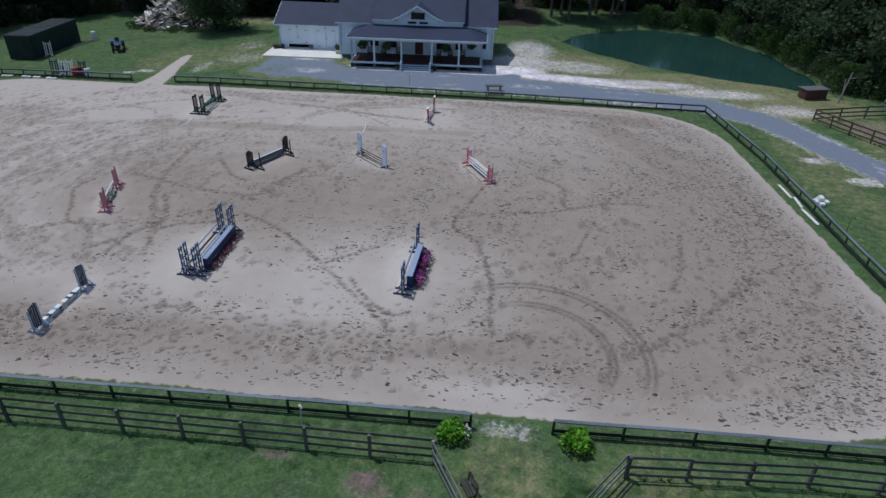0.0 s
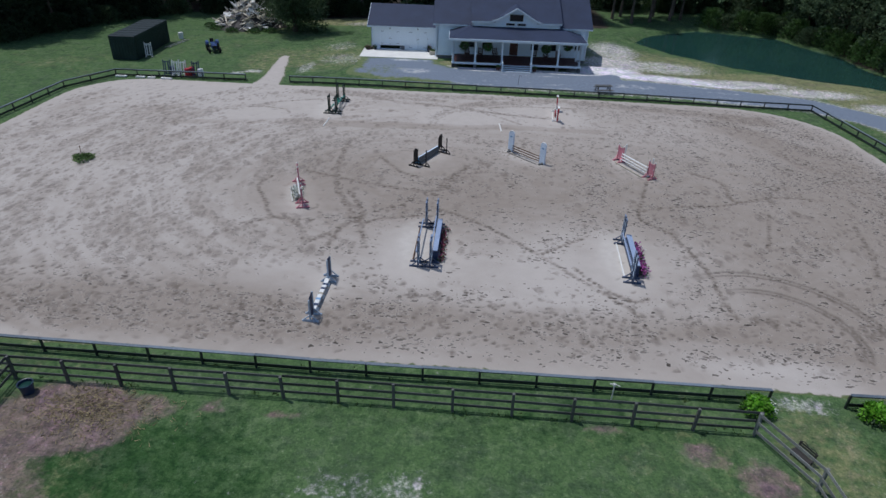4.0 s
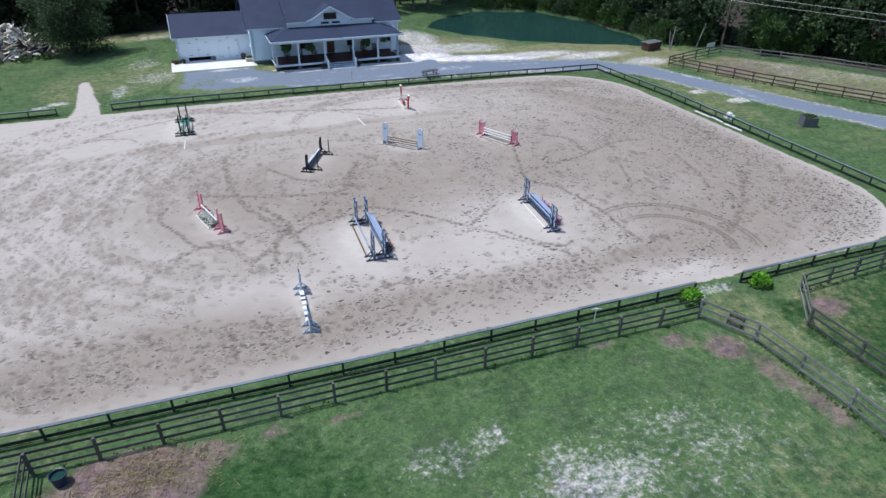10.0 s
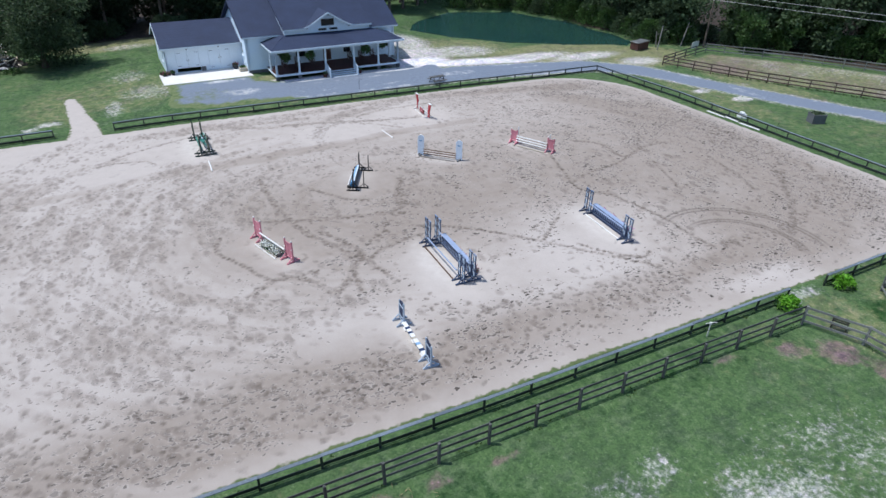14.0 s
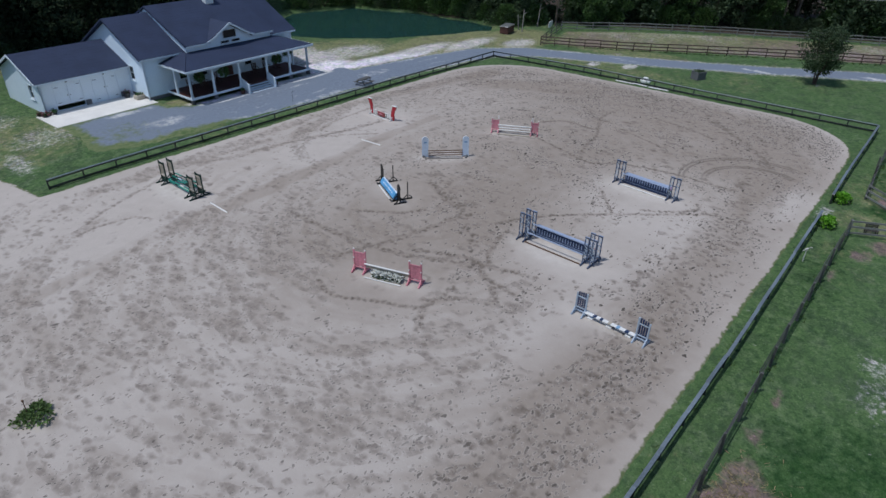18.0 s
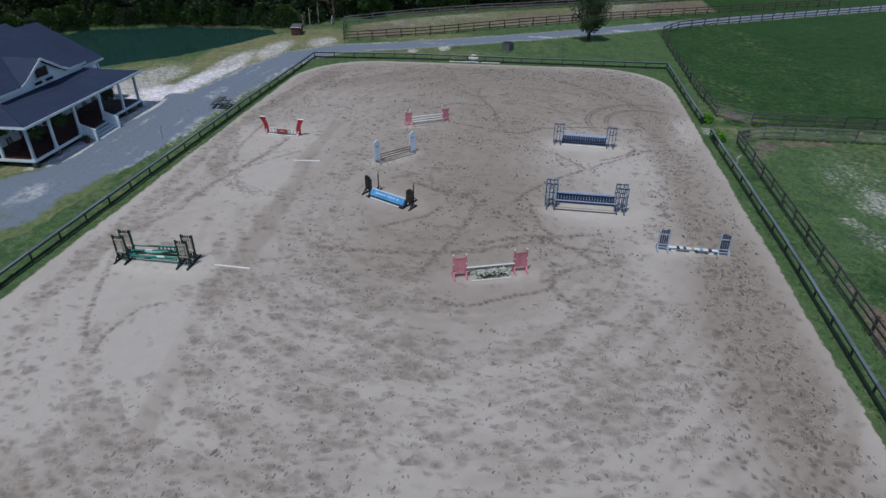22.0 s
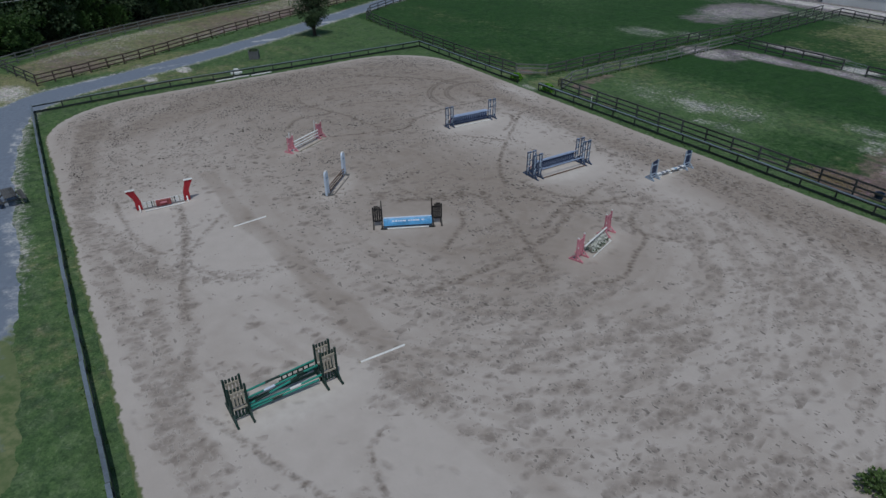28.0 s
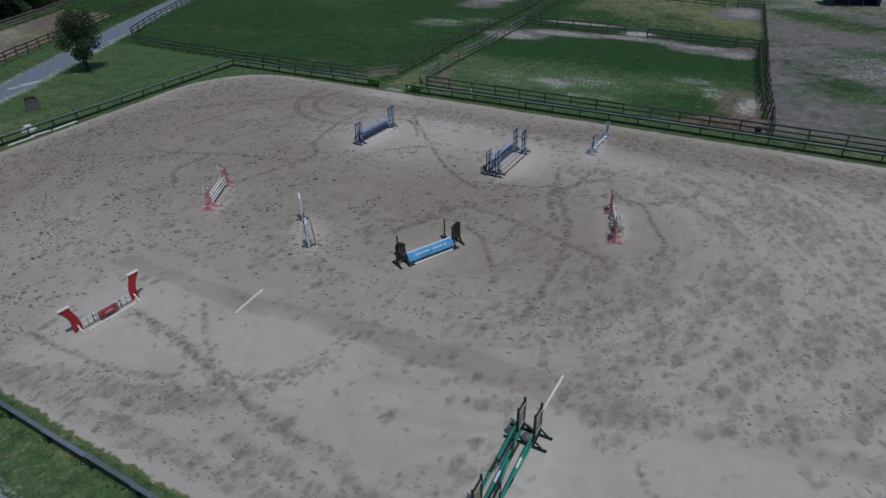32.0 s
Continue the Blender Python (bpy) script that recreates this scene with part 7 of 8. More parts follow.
# ---- trees and plants ----
def tree(name, m, label, group, height, spread, base, mt, bark, leaves, leaf_size, seed, stems=1, r=0.16):
    """Tapered trunk, limbs, and a crown of leaf clumps gathered on the limbs' ends."""
    rng = random.Random(seed)
    root = empty(name, m, label, "tree", group)
    g, crown = Geo(), Geo()
    tips = []
    for s in range(stems):
        q = 6.283 * s / stems + rng.uniform(-0.4, 0.4)
        lean = 0.0 if stems == 1 else 0.16
        pts = [Vector((0.12 * math.cos(q) * (stems > 1), 0.12 * math.sin(q) * (stems > 1), -0.1))]
        n = 6
        for i in range(1, n + 1):
            t = i / n
            pts.append(Vector((math.cos(q) * lean * height * t + rng.gauss(0, 0.05), math.sin(q) * lean * height * t + rng.gauss(0, 0.05), height * 0.86 * t)))
        for i in range(n):
            g.tube(pts[i], pts[i + 1], r * (1 - i / n * 0.85) * (1.25 if i == 0 else 1), r * (1 - (i + 1) / n * 0.85), 7, False)
        count = max(7, int(height * 1.6))
        for i in range(count):
            t = base / height + (0.97 - base / height) * (i + rng.random()) / count
            k = min(n - 1, int(t * n))
            p = pts[k].lerp(pts[k + 1], t * n - k)
            w = spread * 0.5 * math.sin(math.pi * min(1, max(0.08, 0.12 + 0.86 * (t - base / height * 0.8) / (1 - base / height * 0.8)))) ** 0.7
            a = i * 2.4 + rng.uniform(-0.5, 0.5)
            ln = w * rng.uniform(0.6, 1.08)
            tip = p + Vector((math.cos(a) * ln, math.sin(a) * ln, ln * rng.uniform(0.05, 0.45)))
            g.tube(p, tip, r * 0.32 * (1 - t * 0.6), 0.012, 5, False)
            for f in (0.55, 0.8, 1.0):
                tips.append((p.lerp(tip, f), 0.20 * spread * rng.uniform(0.7, 1.1)))
        tips.append((pts[-1], 0.22 * spread))
    for k in range(leaves):
        c, rr = tips[k % len(tips)]
        d = Vector((rng.gauss(0, 1), rng.gauss(0, 1), rng.gauss(0, 0.75)))
        d.normalize()
        p = c + d * rr * rng.uniform(0.25, 1.0) ** 0.6
        crown.flat_leaf(p, d + Vector((rng.gauss(0, 0.5), rng.gauss(0, 0.5), rng.gauss(0.1, 0.4))), leaf_size * rng.uniform(0.6, 1.25), rng)
    part("trunk", g, M[bark], root, smooth=True)
    part("crown", crown, M[mt], root)
    return root


tree("maple_tree", spun(37.5, 27.0), "small leafy maple on the lawn beside the drive", "", 7.0, 3.7, 1.5, "leaf_oak", "bark", 7000, 0.23, 4, 3, 0.10)
tree("oak_tree", spun(-40.2, 88.9), "broad dark oak beside the debris pile", "", 9.5, 10.5, 0.9, "leaf_oak", "bark", 19000, 0.30, 5, 1, 0.36)


def shrub(name, m, label, group, h, w, mt, leaves, leaf_size, seed, category="shrub"):
    rng = random.Random(seed)
    root = empty(name, m, label, category, group)
    st, g = Geo(), Geo()
    for i in range(9):
        a = rng.uniform(0, 6.283)
        st.tube((0, 0, -0.03), (math.cos(a) * w * 0.3, math.sin(a) * w * 0.3, h * rng.uniform(0.4, 0.8)), 0.02 * h, 0.006, 5, False)
    for _ in range(leaves):
        a, t = rng.uniform(0, 6.283), rng.random() ** 0.6
        z = h * rng.random() ** 0.8
        k = w * 0.5 * t * (1 - 0.55 * (z / h) ** 2) * (1 + 0.22 * math.sin(3 * a + seed) + 0.12 * math.sin(7 * a))
        d = Vector((math.cos(a) * t, math.sin(a) * t, rng.uniform(0.1, 0.9)))
        if name == "undergrowth_bush":
            g.flat_leaf((math.cos(a) * k, math.sin(a) * k, z), d, leaf_size * rng.uniform(0.6, 1.3), rng)
        else:
            g.leaf((math.cos(a) * k, math.sin(a) * k, z), d, leaf_size * rng.uniform(0.6, 1.2), 0.65, 0.35, rng)
    part("stem", st, M["bark"], root)
    part("leaves", g, M[mt], root)
    return root


def woods():
    rng = random.Random(21)
    far = spun(0, 0, -400)
    kinds = [tree("woodland_tree", far, "dark green broadleaf tree at the edge of the woods", "woodland edge", 13, 8.0, 1.2, "leaf_dark", "bark", 4600, 0.50, 31, 1, 0.22),
             tree("woodland_tree", far, "dense dark woodland tree with low branches", "woodland edge", 10, 7.0, 0.5, "leaf_dark", "bark", 4400, 0.48, 32, 1, 0.2),
             tree("pine_tree", far, "tall pine with a bare grey-brown trunk", "woodland pines", 18, 6.5, 7.0, "leaf_dark", "pine_bark", 3000, 0.48, 33, 1, 0.24),
             shrub("undergrowth_bush", far, "leafy green undergrowth at the foot of the woods", "undergrowth", 3.0, 4.2, "leaf_mid", 1300, 0.32, 34),
             shrub("undergrowth_bush", far, "dark undergrowth in the shade of the trees", "undergrowth", 2.2, 3.6, "leaf_dark", 1200, 0.32, 35),
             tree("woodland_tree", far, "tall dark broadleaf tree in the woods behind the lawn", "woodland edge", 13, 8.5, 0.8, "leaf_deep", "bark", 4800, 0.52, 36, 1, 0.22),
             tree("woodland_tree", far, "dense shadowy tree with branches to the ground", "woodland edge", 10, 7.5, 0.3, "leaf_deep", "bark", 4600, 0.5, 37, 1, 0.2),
             tree("young_tree", far, "young bright green tree in front of the woods", "young trees at the woods", 5.6, 4.2, 0.4, "leaf_mid", "bark", 2600, 0.34, 38, 2, 0.07)]
    lines = [([(-78, 66), (-70, 84), (-64, 97), (-52, 101), (-44, 101)], 3, 0), ([(-44, 100.5), (-34, 102), (-18, 101), (-2, 104), (5, 107)], 3, 0), ([(30, 112), (37, 104), (40.5, 92), (41.0, 82), (40.5, 74.0)], 3, 0),
             ([(41.5, 70.5), (48, 68.3), (53.5, 60.2), (60, 49.5), (79, 12.5), (93, -13)], 4, 0), ([(10.0, 104.0), (16.0, 109.0), (25.0, 112.0)], 2, 2), ([(4, 118), (16, 121), (30, 120), (42, 112)], 2, 0)]
    first = [True] * 8

    def put(k, x, y, sc):
        mm = Matrix.Translation((x, y, float(land(x, y)) - 0.05)) @ Matrix.Rotation(rng.uniform(0, 6.283), 4, "Z")
        if first[k]:
            kinds[k].matrix_world = mm
            first[k] = False
        else:
            copy_thing(kinds[k], mm)

    for pts, rows, sparse in lines:
        for (ax, ay), (bx, by) in zip(pts, pts[1:]):
            ln = math.hypot(bx - ax, by - ay)
            nx, ny = -(by - ay) / ln, (bx - ax) / ln
            n = max(1, int(ln / (4.4 if not sparse else 3.2)))
            for i in range(n):
                for r in range(rows):
                    t = (i + 0.5 + rng.uniform(-0.35, 0.35)) / n
                    off = 1.6 + r * 4.2 + rng.uniform(-0.9, 0.9)
                    x, y = ax + (bx - ax) * t + nx * off, ay + (by - ay) * t + ny * off
                    k = 2 if sparse else rng.choice(((0, 2, 2) if r else (0, 1, 2, 2)) if ax > 40 else (0, 1, 2) if r else (0, 1, 1, 2))
                    # broadleaf trees west of x 8 take the leaf with painted-in shade
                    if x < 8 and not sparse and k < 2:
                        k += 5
                    put(k, x, y, 1)
                if not sparse:
                    for _ in range(2):
                        t, off = (i + rng.random()) / n, rng.uniform(-0.6, 1.6)
                        put(4 if ax < 8 else rng.choice((3, 4, 4)), ax + (bx - ax) * t + nx * off, ay + (by - ay) * t + ny * off, 1)

    # growth hanging over the far bank of the pond
    bank = [(38.6, 71.2), (39.8, 73.0), (39.8, 80.0), (38.8, 91.0), (34.2, 103.0), (24.0, 107.0)]
    for (ax, ay), (bx, by) in zip(bank, bank[1:]):
        n = max(2, int(math.hypot(bx - ax, by - ay) / 1.9))
        for i in range(n):
            t = (i + rng.random()) / n
            put(rng.choice((3, 3, 4)), ax + (bx - ax) * t + rng.uniform(-0.5, 0.7), ay + (by - ay) * t, 1)
    for x, y in ((48.2, 62.6), (57.2, 57.0), (60.2, 52.4), (50.4, 66.6), (54.0, 60.6), (66.0, 40.5), (71.0, 31.5), (45.0, 71.8)):
        put(7, x, y, 1)
    for x, y in ((42.2, 73.0), (41.6, 77.5), (42.0, 83.0), (41.0, 88.0), (39.5, 94.5), (37.0, 101.0)):
        put(rng.choice((0, 1)), x, y, 1)


woods()


# ---- loose things round the arena ----
def hosta(x, y, seed, tone):
    root = shrub("hosta_clump", spun(x, y), "lime green leafy clump at the foot of the arena fence", "plants at the arena mouth", 0.62, 1.1, "leaf_lime", 430, 0.24, seed, "plant")
    rng = random.Random(seed)
    g = Geo()
    for _ in range(150):
        a, k = rng.uniform(0, 6.283), rng.uniform(0.3, 0.58)
        g.leaf((math.cos(a) * k, math.sin(a) * k, rng.uniform(0.03, 0.28)), (math.cos(a), math.sin(a), 0.5), 0.22, 0.4, 0.3, rng)
    part("outer_leaves", g, M[tone], root, "darker outer leaves")
    if tone == "leaf_fern":
        p = Geo()
        for _ in range(60):
            a, k = rng.uniform(-0.8, 0.6), rng.uniform(0.4, 0.75)
            p.leaf((math.cos(a) * k, math.sin(a) * k, rng.uniform(0.2, 0.5)), (math.cos(a), math.sin(a), 1), 0.08, 0.9, 0.1, rng)
        part("flowers", p, M["petal_white"], root, "small white flowers")


hosta(-0.48, 17.72, 41, "leaf_fern")
hosta(4.5, 17.75, 42, "leaf_oak")
shrub("weed_clump", spun(-43.1, 39.7, 0.02), "green weed clump growing in the arena sand", "", 0.36, 1.5, "grass_tuft", 520, 0.18, 43, "plant")


def marker(x, y, z, h, mt, label, name="stake"):
    root = empty(name, spun(x, y, z), label, "stake")
    part("shaft", Geo().tube((0, 0, -0.1), (0.03, 0, h), 0.025, 0.02, 6), M[mt], root)
    part("head", Geo().box((0.03, 0, h), (0.09, 0.09, 0.12), None, 0.02), M[mt], root)


marker(-43.3, 39.9, 0, 1.0, "brown", "short wooden stake in the weed clump")


def hydrant(x, y):
    root = empty("yard_hydrant", spun(x, y, 0, 35), "pale yard hydrant with a bent spout in the grass strip", "hydrant", "yard hydrants")
    part("standpipe", Geo().tube((0, 0, -0.1), (0, 0, 0.85), 0.03, n=8), M["hydrant"], root)
    part("head", Geo().box((0, 0, 0.9), (0.1, 0.14, 0.14), None, 0.03), M["hydrant"], root)
    part("spout", Geo().tube((0, 0.05, 0.88), (0, 0.22, 0.78), 0.022, n=6), M["hydrant"], root)
    part("handle", Geo().beam((0, -0.02, 0.96), (0, -0.3, 1.05), 0.03, 0.03, 0.005), M["hydrant"], root)


hydrant(-6.65, 17.76)


def garden_hook(x, y, z, h, label):
    root = empty("garden_hook", spun(x, y, z), label, "garden hook")
    part("stem", Geo().tube((0, 0, -0.1), (0, 0, h), 0.014, n=6), M["black"], root)
    g = Geo()
    for i in range(6):
        a0, a1 = math.pi * i / 6, math.pi * (i + 1) / 6
        g.tube((0.13 - 0.13 * math.cos(a0), 0, h + 0.13 * math.sin(a0)), (0.13 - 0.13 * math.cos(a1), 0, h + 0.13 * math.sin(a1)), 0.014, n=6)
    part("crook", g, M["black"], root)


garden_hook(-8.9, 65.6, 0.2, 1.0, "thin black garden hook beside the gravel drive")
garden_hook(23.9, 37.9, 0.0, 1.0, "thin dark garden hook in the lawn by the arena fence")


def picnic_table(x, y, deg):
    root = empty("picnic_table", spun(x, y, float(land(x, y)), deg), "grey weathered wooden picnic table on the grass verge", "table")
    for i in range(5):
        part("table_board", Geo().box((0, -0.3 + 0.15 * i, 0.75), (1.8, 0.14, 0.04), None, 0.008), M["fence_grey"], root)
    for s in (-1, 1):
        for k in range(2):
            part("bench_board", Geo().box((0, s * (0.62 + 0.15 * k), 0.45), (1.8, 0.14, 0.04), None, 0.008), M["fence_grey"], root)
        for q in (-1, 1):
            part("leg", Geo().beam((s * 0.65, q * 0.72, 0.0), (s * 0.65, q * 0.2, 0.73), 0.04, 0.09, 0.008, up=(1, 0, 0)), M["fence_grey"], root)
        part("bearer", Geo().box((s * 0.65, 0, 0.42), (0.04, 1.5, 0.09), None, 0.008), M["fence_grey"], root)
        part("brace", Geo().box((s * 0.65, 0, 0.70), (0.04, 0.7, 0.08), None, 0.008), M["fence_grey"], root)


picnic_table(0.2, 64.6, 8)


def planter_box(x, y, deg):
    root = empty("stock_planter", spun(x, y, 0, deg), "dark grey slatted box with weeds growing from its top", "planter")
    w, d, h = 1.3, 1.1, 0.88
    for i in range(6):
        for s in (-1, 1):
            part("slat", Geo().box((-w / 2 + (i + 0.5) * w / 6, s * d / 2, h / 2), (w / 6 - 0.012, 0.04, h), None, 0.008), M["block"], root)
    for i in range(5):
        for s in (-1, 1):
            part("slat", Geo().box((s * w / 2, -d / 2 + (i + 0.5) * d / 5, h / 2), (0.04, d / 5 - 0.012, h), None, 0.008), M["block"], root)
    for s in (-1, 1):
        part("rim", Geo().box((0, s * d / 2, h + 0.02), (w + 0.1, 0.09, 0.05), None, 0.01), M["block"], root)
        part("rim", Geo().box((s * w / 2, 0, h + 0.024), (0.09, d - 0.1, 0.05), None, 0.01), M["block"], root)
    part("soil", Geo().box((0, 0, h - 0.15), (w - 0.1, d - 0.1, 0.2)), M["earth"], root)
    rng = random.Random(3)
    g = Geo()
    for _ in range(150):
        g.leaf((rng.uniform(-0.55, 0.55), rng.uniform(-0.45, 0.45), h - 0.06), (rng.gauss(0, 0.6), rng.gauss(0, 0.6), 1), rng.uniform(0.15, 0.38), 0.4, 0.3, rng)
    part("weed_growth", g, M["leaf_oak"], root)


planter_box(29.9, 38.1, -24)


def jump_blocks(x, y, deg):
    root = empty("jump_block_stack", spun(x, y, 0, deg), "stack of white plastic jump blocks by the fence", "jump blocks")
    for i, (dx, dy, z, r) in enumerate(((-0.3, 0, 0.16, 5), (0.35, 0.05, 0.16, -8), (0.0, 0.3, 0.16, 12), (0.0, 0.05, 0.46, 3), (0.2, -0.35, 0.14, 30))):
        b = Geo().box((dx, dy, z), (0.58, 0.34, 0.3), Matrix.Rotation(radians(r), 3, "Z"), 0.06)
        o = part("block", b, M["white_plastic"], root)
        part("notch", Geo().box((dx, dy, z + 0.13), (0.1, 0.35, 0.06), Matrix.Rotation(radians(r), 3, "Z"), 0.01), M["white"], o)


jump_blocks(24.0, 42.1, 80)


def flat_boards():
    for x, y, x2, y2 in ((22.16, 45.0, 22.24, 42.75), (22.48, 42.9, 22.38, 41.2), (22.28, 41.0, 22.44, 38.65), (-22.24, 63.1, -24.36, 63.15)):
        ln = math.hypot(x2 - x, y2 - y)
        root = empty("ground_rail", spun(x, y, 0.04, math.degrees(math.atan2(y2 - y, x2 - x))), "white painted board lying along the foot of the fence", "board", "white boards by the fence")
        part("board", Geo().box((ln / 2, 0, 0.03), (ln, 0.16, 0.05), None, 0.01), M["white"], root)
        part("batten", Geo().box((ln / 2, 0.06, 0.075), (ln * 0.9, 0.04, 0.03), None, 0.005), M["white"], root)


flat_boards()


def lidded_bin(x, y, deg):
    root = empty("feed_bin", spun(x, y, float(land(x, y)), deg), "red-brown wooden bin with a sloping lid near the pond", "bin")
    w, d, h = 2.4, 1.3, 0.95
    for i in range(7):
        for s in (-1, 1):
            part("board", Geo().box((-w / 2 + (i + 0.5) * w / 7, s * d / 2, 0.1 + h / 2), (w / 7 - 0.01, 0.035, h), None, 0.006), M["rust_wood"], root)
    for i in range(5):
        for s in (-1, 1):
            part("board", Geo().box((s * w / 2, -d / 2 + (i + 0.5) * d / 5, 0.1 + h / 2), (0.035, d / 5 - 0.01, h), None, 0.006), M["rust_wood"], root)
    for s in (-1, 1):
        part("skid", Geo().box((0, s * 0.45, 0.05), (w, 0.1, 0.1), None, 0.01), M["wood"], root)
    part("lid", Geo().beam((-w / 2 - 0.12, 0, h + 0.14), (w / 2 + 0.12, 0, h + 0.2), d + 0.2, 0.05, 0.01), M["steel"], root, "dull metal lid")


lidded_bin(34.4, 69.2, 12)


def leaning_post(x, y, h, dx, dy, mt="wood", label="old grey post leaning at the wood's edge"):
    root = empty("old_post", spun(x, y, float(land(x, y))), label, "post", "old posts by the woods")
    part("shaft", Geo().tube((0, 0, -0.2), (dx, dy, h), 0.09, 0.06, 7), M[mt], root)
    part("stub", Geo().beam((dx * 0.8, dy * 0.8, h * 0.8), (dx * 0.8 + 0.5, dy * 0.8 - 0.3, h * 0.86), 0.05, 0.05, 0.005), M[mt], root)


leaning_post(36.6, 67.9, 3.2, 0.5, 0.2)
leaning_post(37.6, 69.2, 2.2, -0.3, 0.1)
leaning_post(41.3, 68.2, 3.2, 1.3, 0.4)
sh = empty("white_sheet", spun(42.2, 66.3, 0, 10), "small white panel leaning on posts by the paddock corner", "panel")
part("panel", Geo().beam((-0.8, 0, 0.55), (0.8, 0, 0.6), 0.06, 0.9, 0.01), M["white"], sh)
for s in (-1, 1):
    part("support", Geo().beam((s * 0.7, 0.35, 0), (s * 0.7, 0.02, 0.95), 0.06, 0.06, 0.008), M["wood"], sh)


def utility_poles():
    ends = [(44.3, 66.6), (79.0, 3.0)]
    tops = []
    for i, (x, y) in enumerate(ends):
        root = empty("utility_pole", spun(x, y, float(land(x, y)), -58), "brown wooden utility pole carrying two wires", "utility pole", "utility poles")
        part("pole", Geo().tube((0, 0, -0.3), (0, 0, 7.45), 0.16, 0.11, 10), M["pine_bark"], root)
        for z in (7.1, 6.35):
            part("bracket", Geo().box((0, -0.16, z), (0.08, 0.2, 0.08), None, 0.01), M["steel"], root)
            part("insulator", Geo().lathe([(0.06, 0), (0.07, 0.06), (0.04, 0.12), (0.0, 0.13)], 8, (0, -0.22, z + 0.04)), M["white_plastic"], root)
        tops.append([root.matrix_world @ Vector((0, -0.22, z + 0.16)) for z in (7.1, 6.35)])
    for a, b in zip(*tops):
        pts = [a.lerp(b, i / 24) - Vector((0, 0, 1.6 * i / 24 * (1 - i / 24))) for i in range(25)]
        side = (b - a).cross(Vector((0, 0, 1))).normalized()
        ring = [(0.022 * math.cos(1.2566 * k), 0.022 * math.sin(1.2566 * k)) for k in range(5)]
        g = Geo().add([p + side * c + Vector((0, 0, d)) for p in pts for c, d in ring], [(5 * i + k, 5 * i + (k + 1) % 5, 5 * i + 5 + (k + 1) % 5, 5 * i + 5 + k) for i in range(24) for k in range(5)])
        solo("power_line", g, M["cable"], "sagging pale grey power line between utility poles", "cable", "power lines")


utility_poles()


def mounting_bench(x, y, deg):
    root = empty("wooden_bench", spun(x, y, 0, deg) @ Matrix.Scale(0.68, 4), "dark brown slatted bench standing behind the lane fence", "bench")
    for i in range(3):
        part("seat_slat", Geo().box((0, -0.2 + i * 0.15, 0.44), (1.2, 0.13, 0.035), None, 0.008), M["bench_wood"], root)
    for i in range(3):
        part("back_slat", Geo().box((0, 0.24 + 0.03 * i, 0.58 + 0.15 * i), (1.2, 0.03, 0.12), None, 0.008), M["bench_wood"], root)
    for s in (-1, 1):
        part("leg", Geo().box((s * 0.52, -0.18, 0.22), (0.08, 0.08, 0.44), None, 0.01), M["bench_wood"], root)
        part("leg", Geo().beam((s * 0.52, 0.18, 0.0), (s * 0.52, 0.3, 0.95), 0.08, 0.08, 0.01), M["bench_wood"], root)
        g = Geo()
        for i in range(7):
            a0, a1 = math.pi * i / 7, math.pi * (i + 1) / 7
            g.tube((s * 0.3 - 0.24 * math.cos(a0), 0.31, 0.88 + 0.16 * math.sin(a0)), (s * 0.3 - 0.24 * math.cos(a1), 0.31, 0.88 + 0.16 * math.sin(a1)), 0.022, n=6)
        part("back_arch", g, M["black"], root)


mounting_bench(0.32, 15.15, -63)


def water_tub(x, y):
    root = empty("water_tub", spun(x, y), "blue-black plastic water tub beside the corner post", "water tub")
    part("tub", Geo().lathe([(0.0, 0.0), (0.24, 0.0), (0.29, 0.46), (0.32, 0.48), (0.32, 0.51), (0.28, 0.50), (0.265, 0.45), (0.22, 0.08), (0.0, 0.07)], 20), M["plastic_blue"], root, smooth=False)
    part("water", Geo().lathe([(0.255, 0.38), (0.0, 0.38)], 20), M["water"], root, "still water inside")


water_tub(-31.5, 15.76)


def shed():
    root = empty("storage_shed", spun(-56.4, 68.6, 0, 4.3), "long dark green metal storage container on the grass", "shed")
    w, d, h = 2.9, 10.1, 2.6
    for y, nm in ((0.0, "front_wall"), (d, "back_wall")):
        part(nm, Geo().box((w / 2, y, h / 2 + 0.05), (w, 0.06, h)), M["shed_green"], root)
    for x in (0.0, w):
        part("side_wall", Geo().box((x, d / 2, h / 2 + 0.05), (0.06, d - 0.08, h)), M["shed_green"], root)
    for i in range(34):
        part("rib", Geo().box((w + 0.045, 0.25 + i * (d - 0.5) / 33, h / 2), (0.04, 0.14, h - 0.2), None, 0.012), M["shed_green"], root)
    for i in range(8):
        part("rib", Geo().box((0.25 + i * (w - 0.5) / 7, -0.045, h / 2), (0.14, 0.04, h - 0.2), None, 0.012), M["shed_green"], root)
    part("roof", Geo().box((w / 2, d / 2, h + 0.09), (w + 0.1, d + 0.1, 0.08), None, 0.02), M["shed_roof"], root, "dull weathered metal roof")
    for i in range(8):
        part("roof_rib", Geo().box((w / 2, 0.5 + i * 1.3, h + 0.145), (w, 0.08, 0.03)), M["shed_roof"], root)


shed()


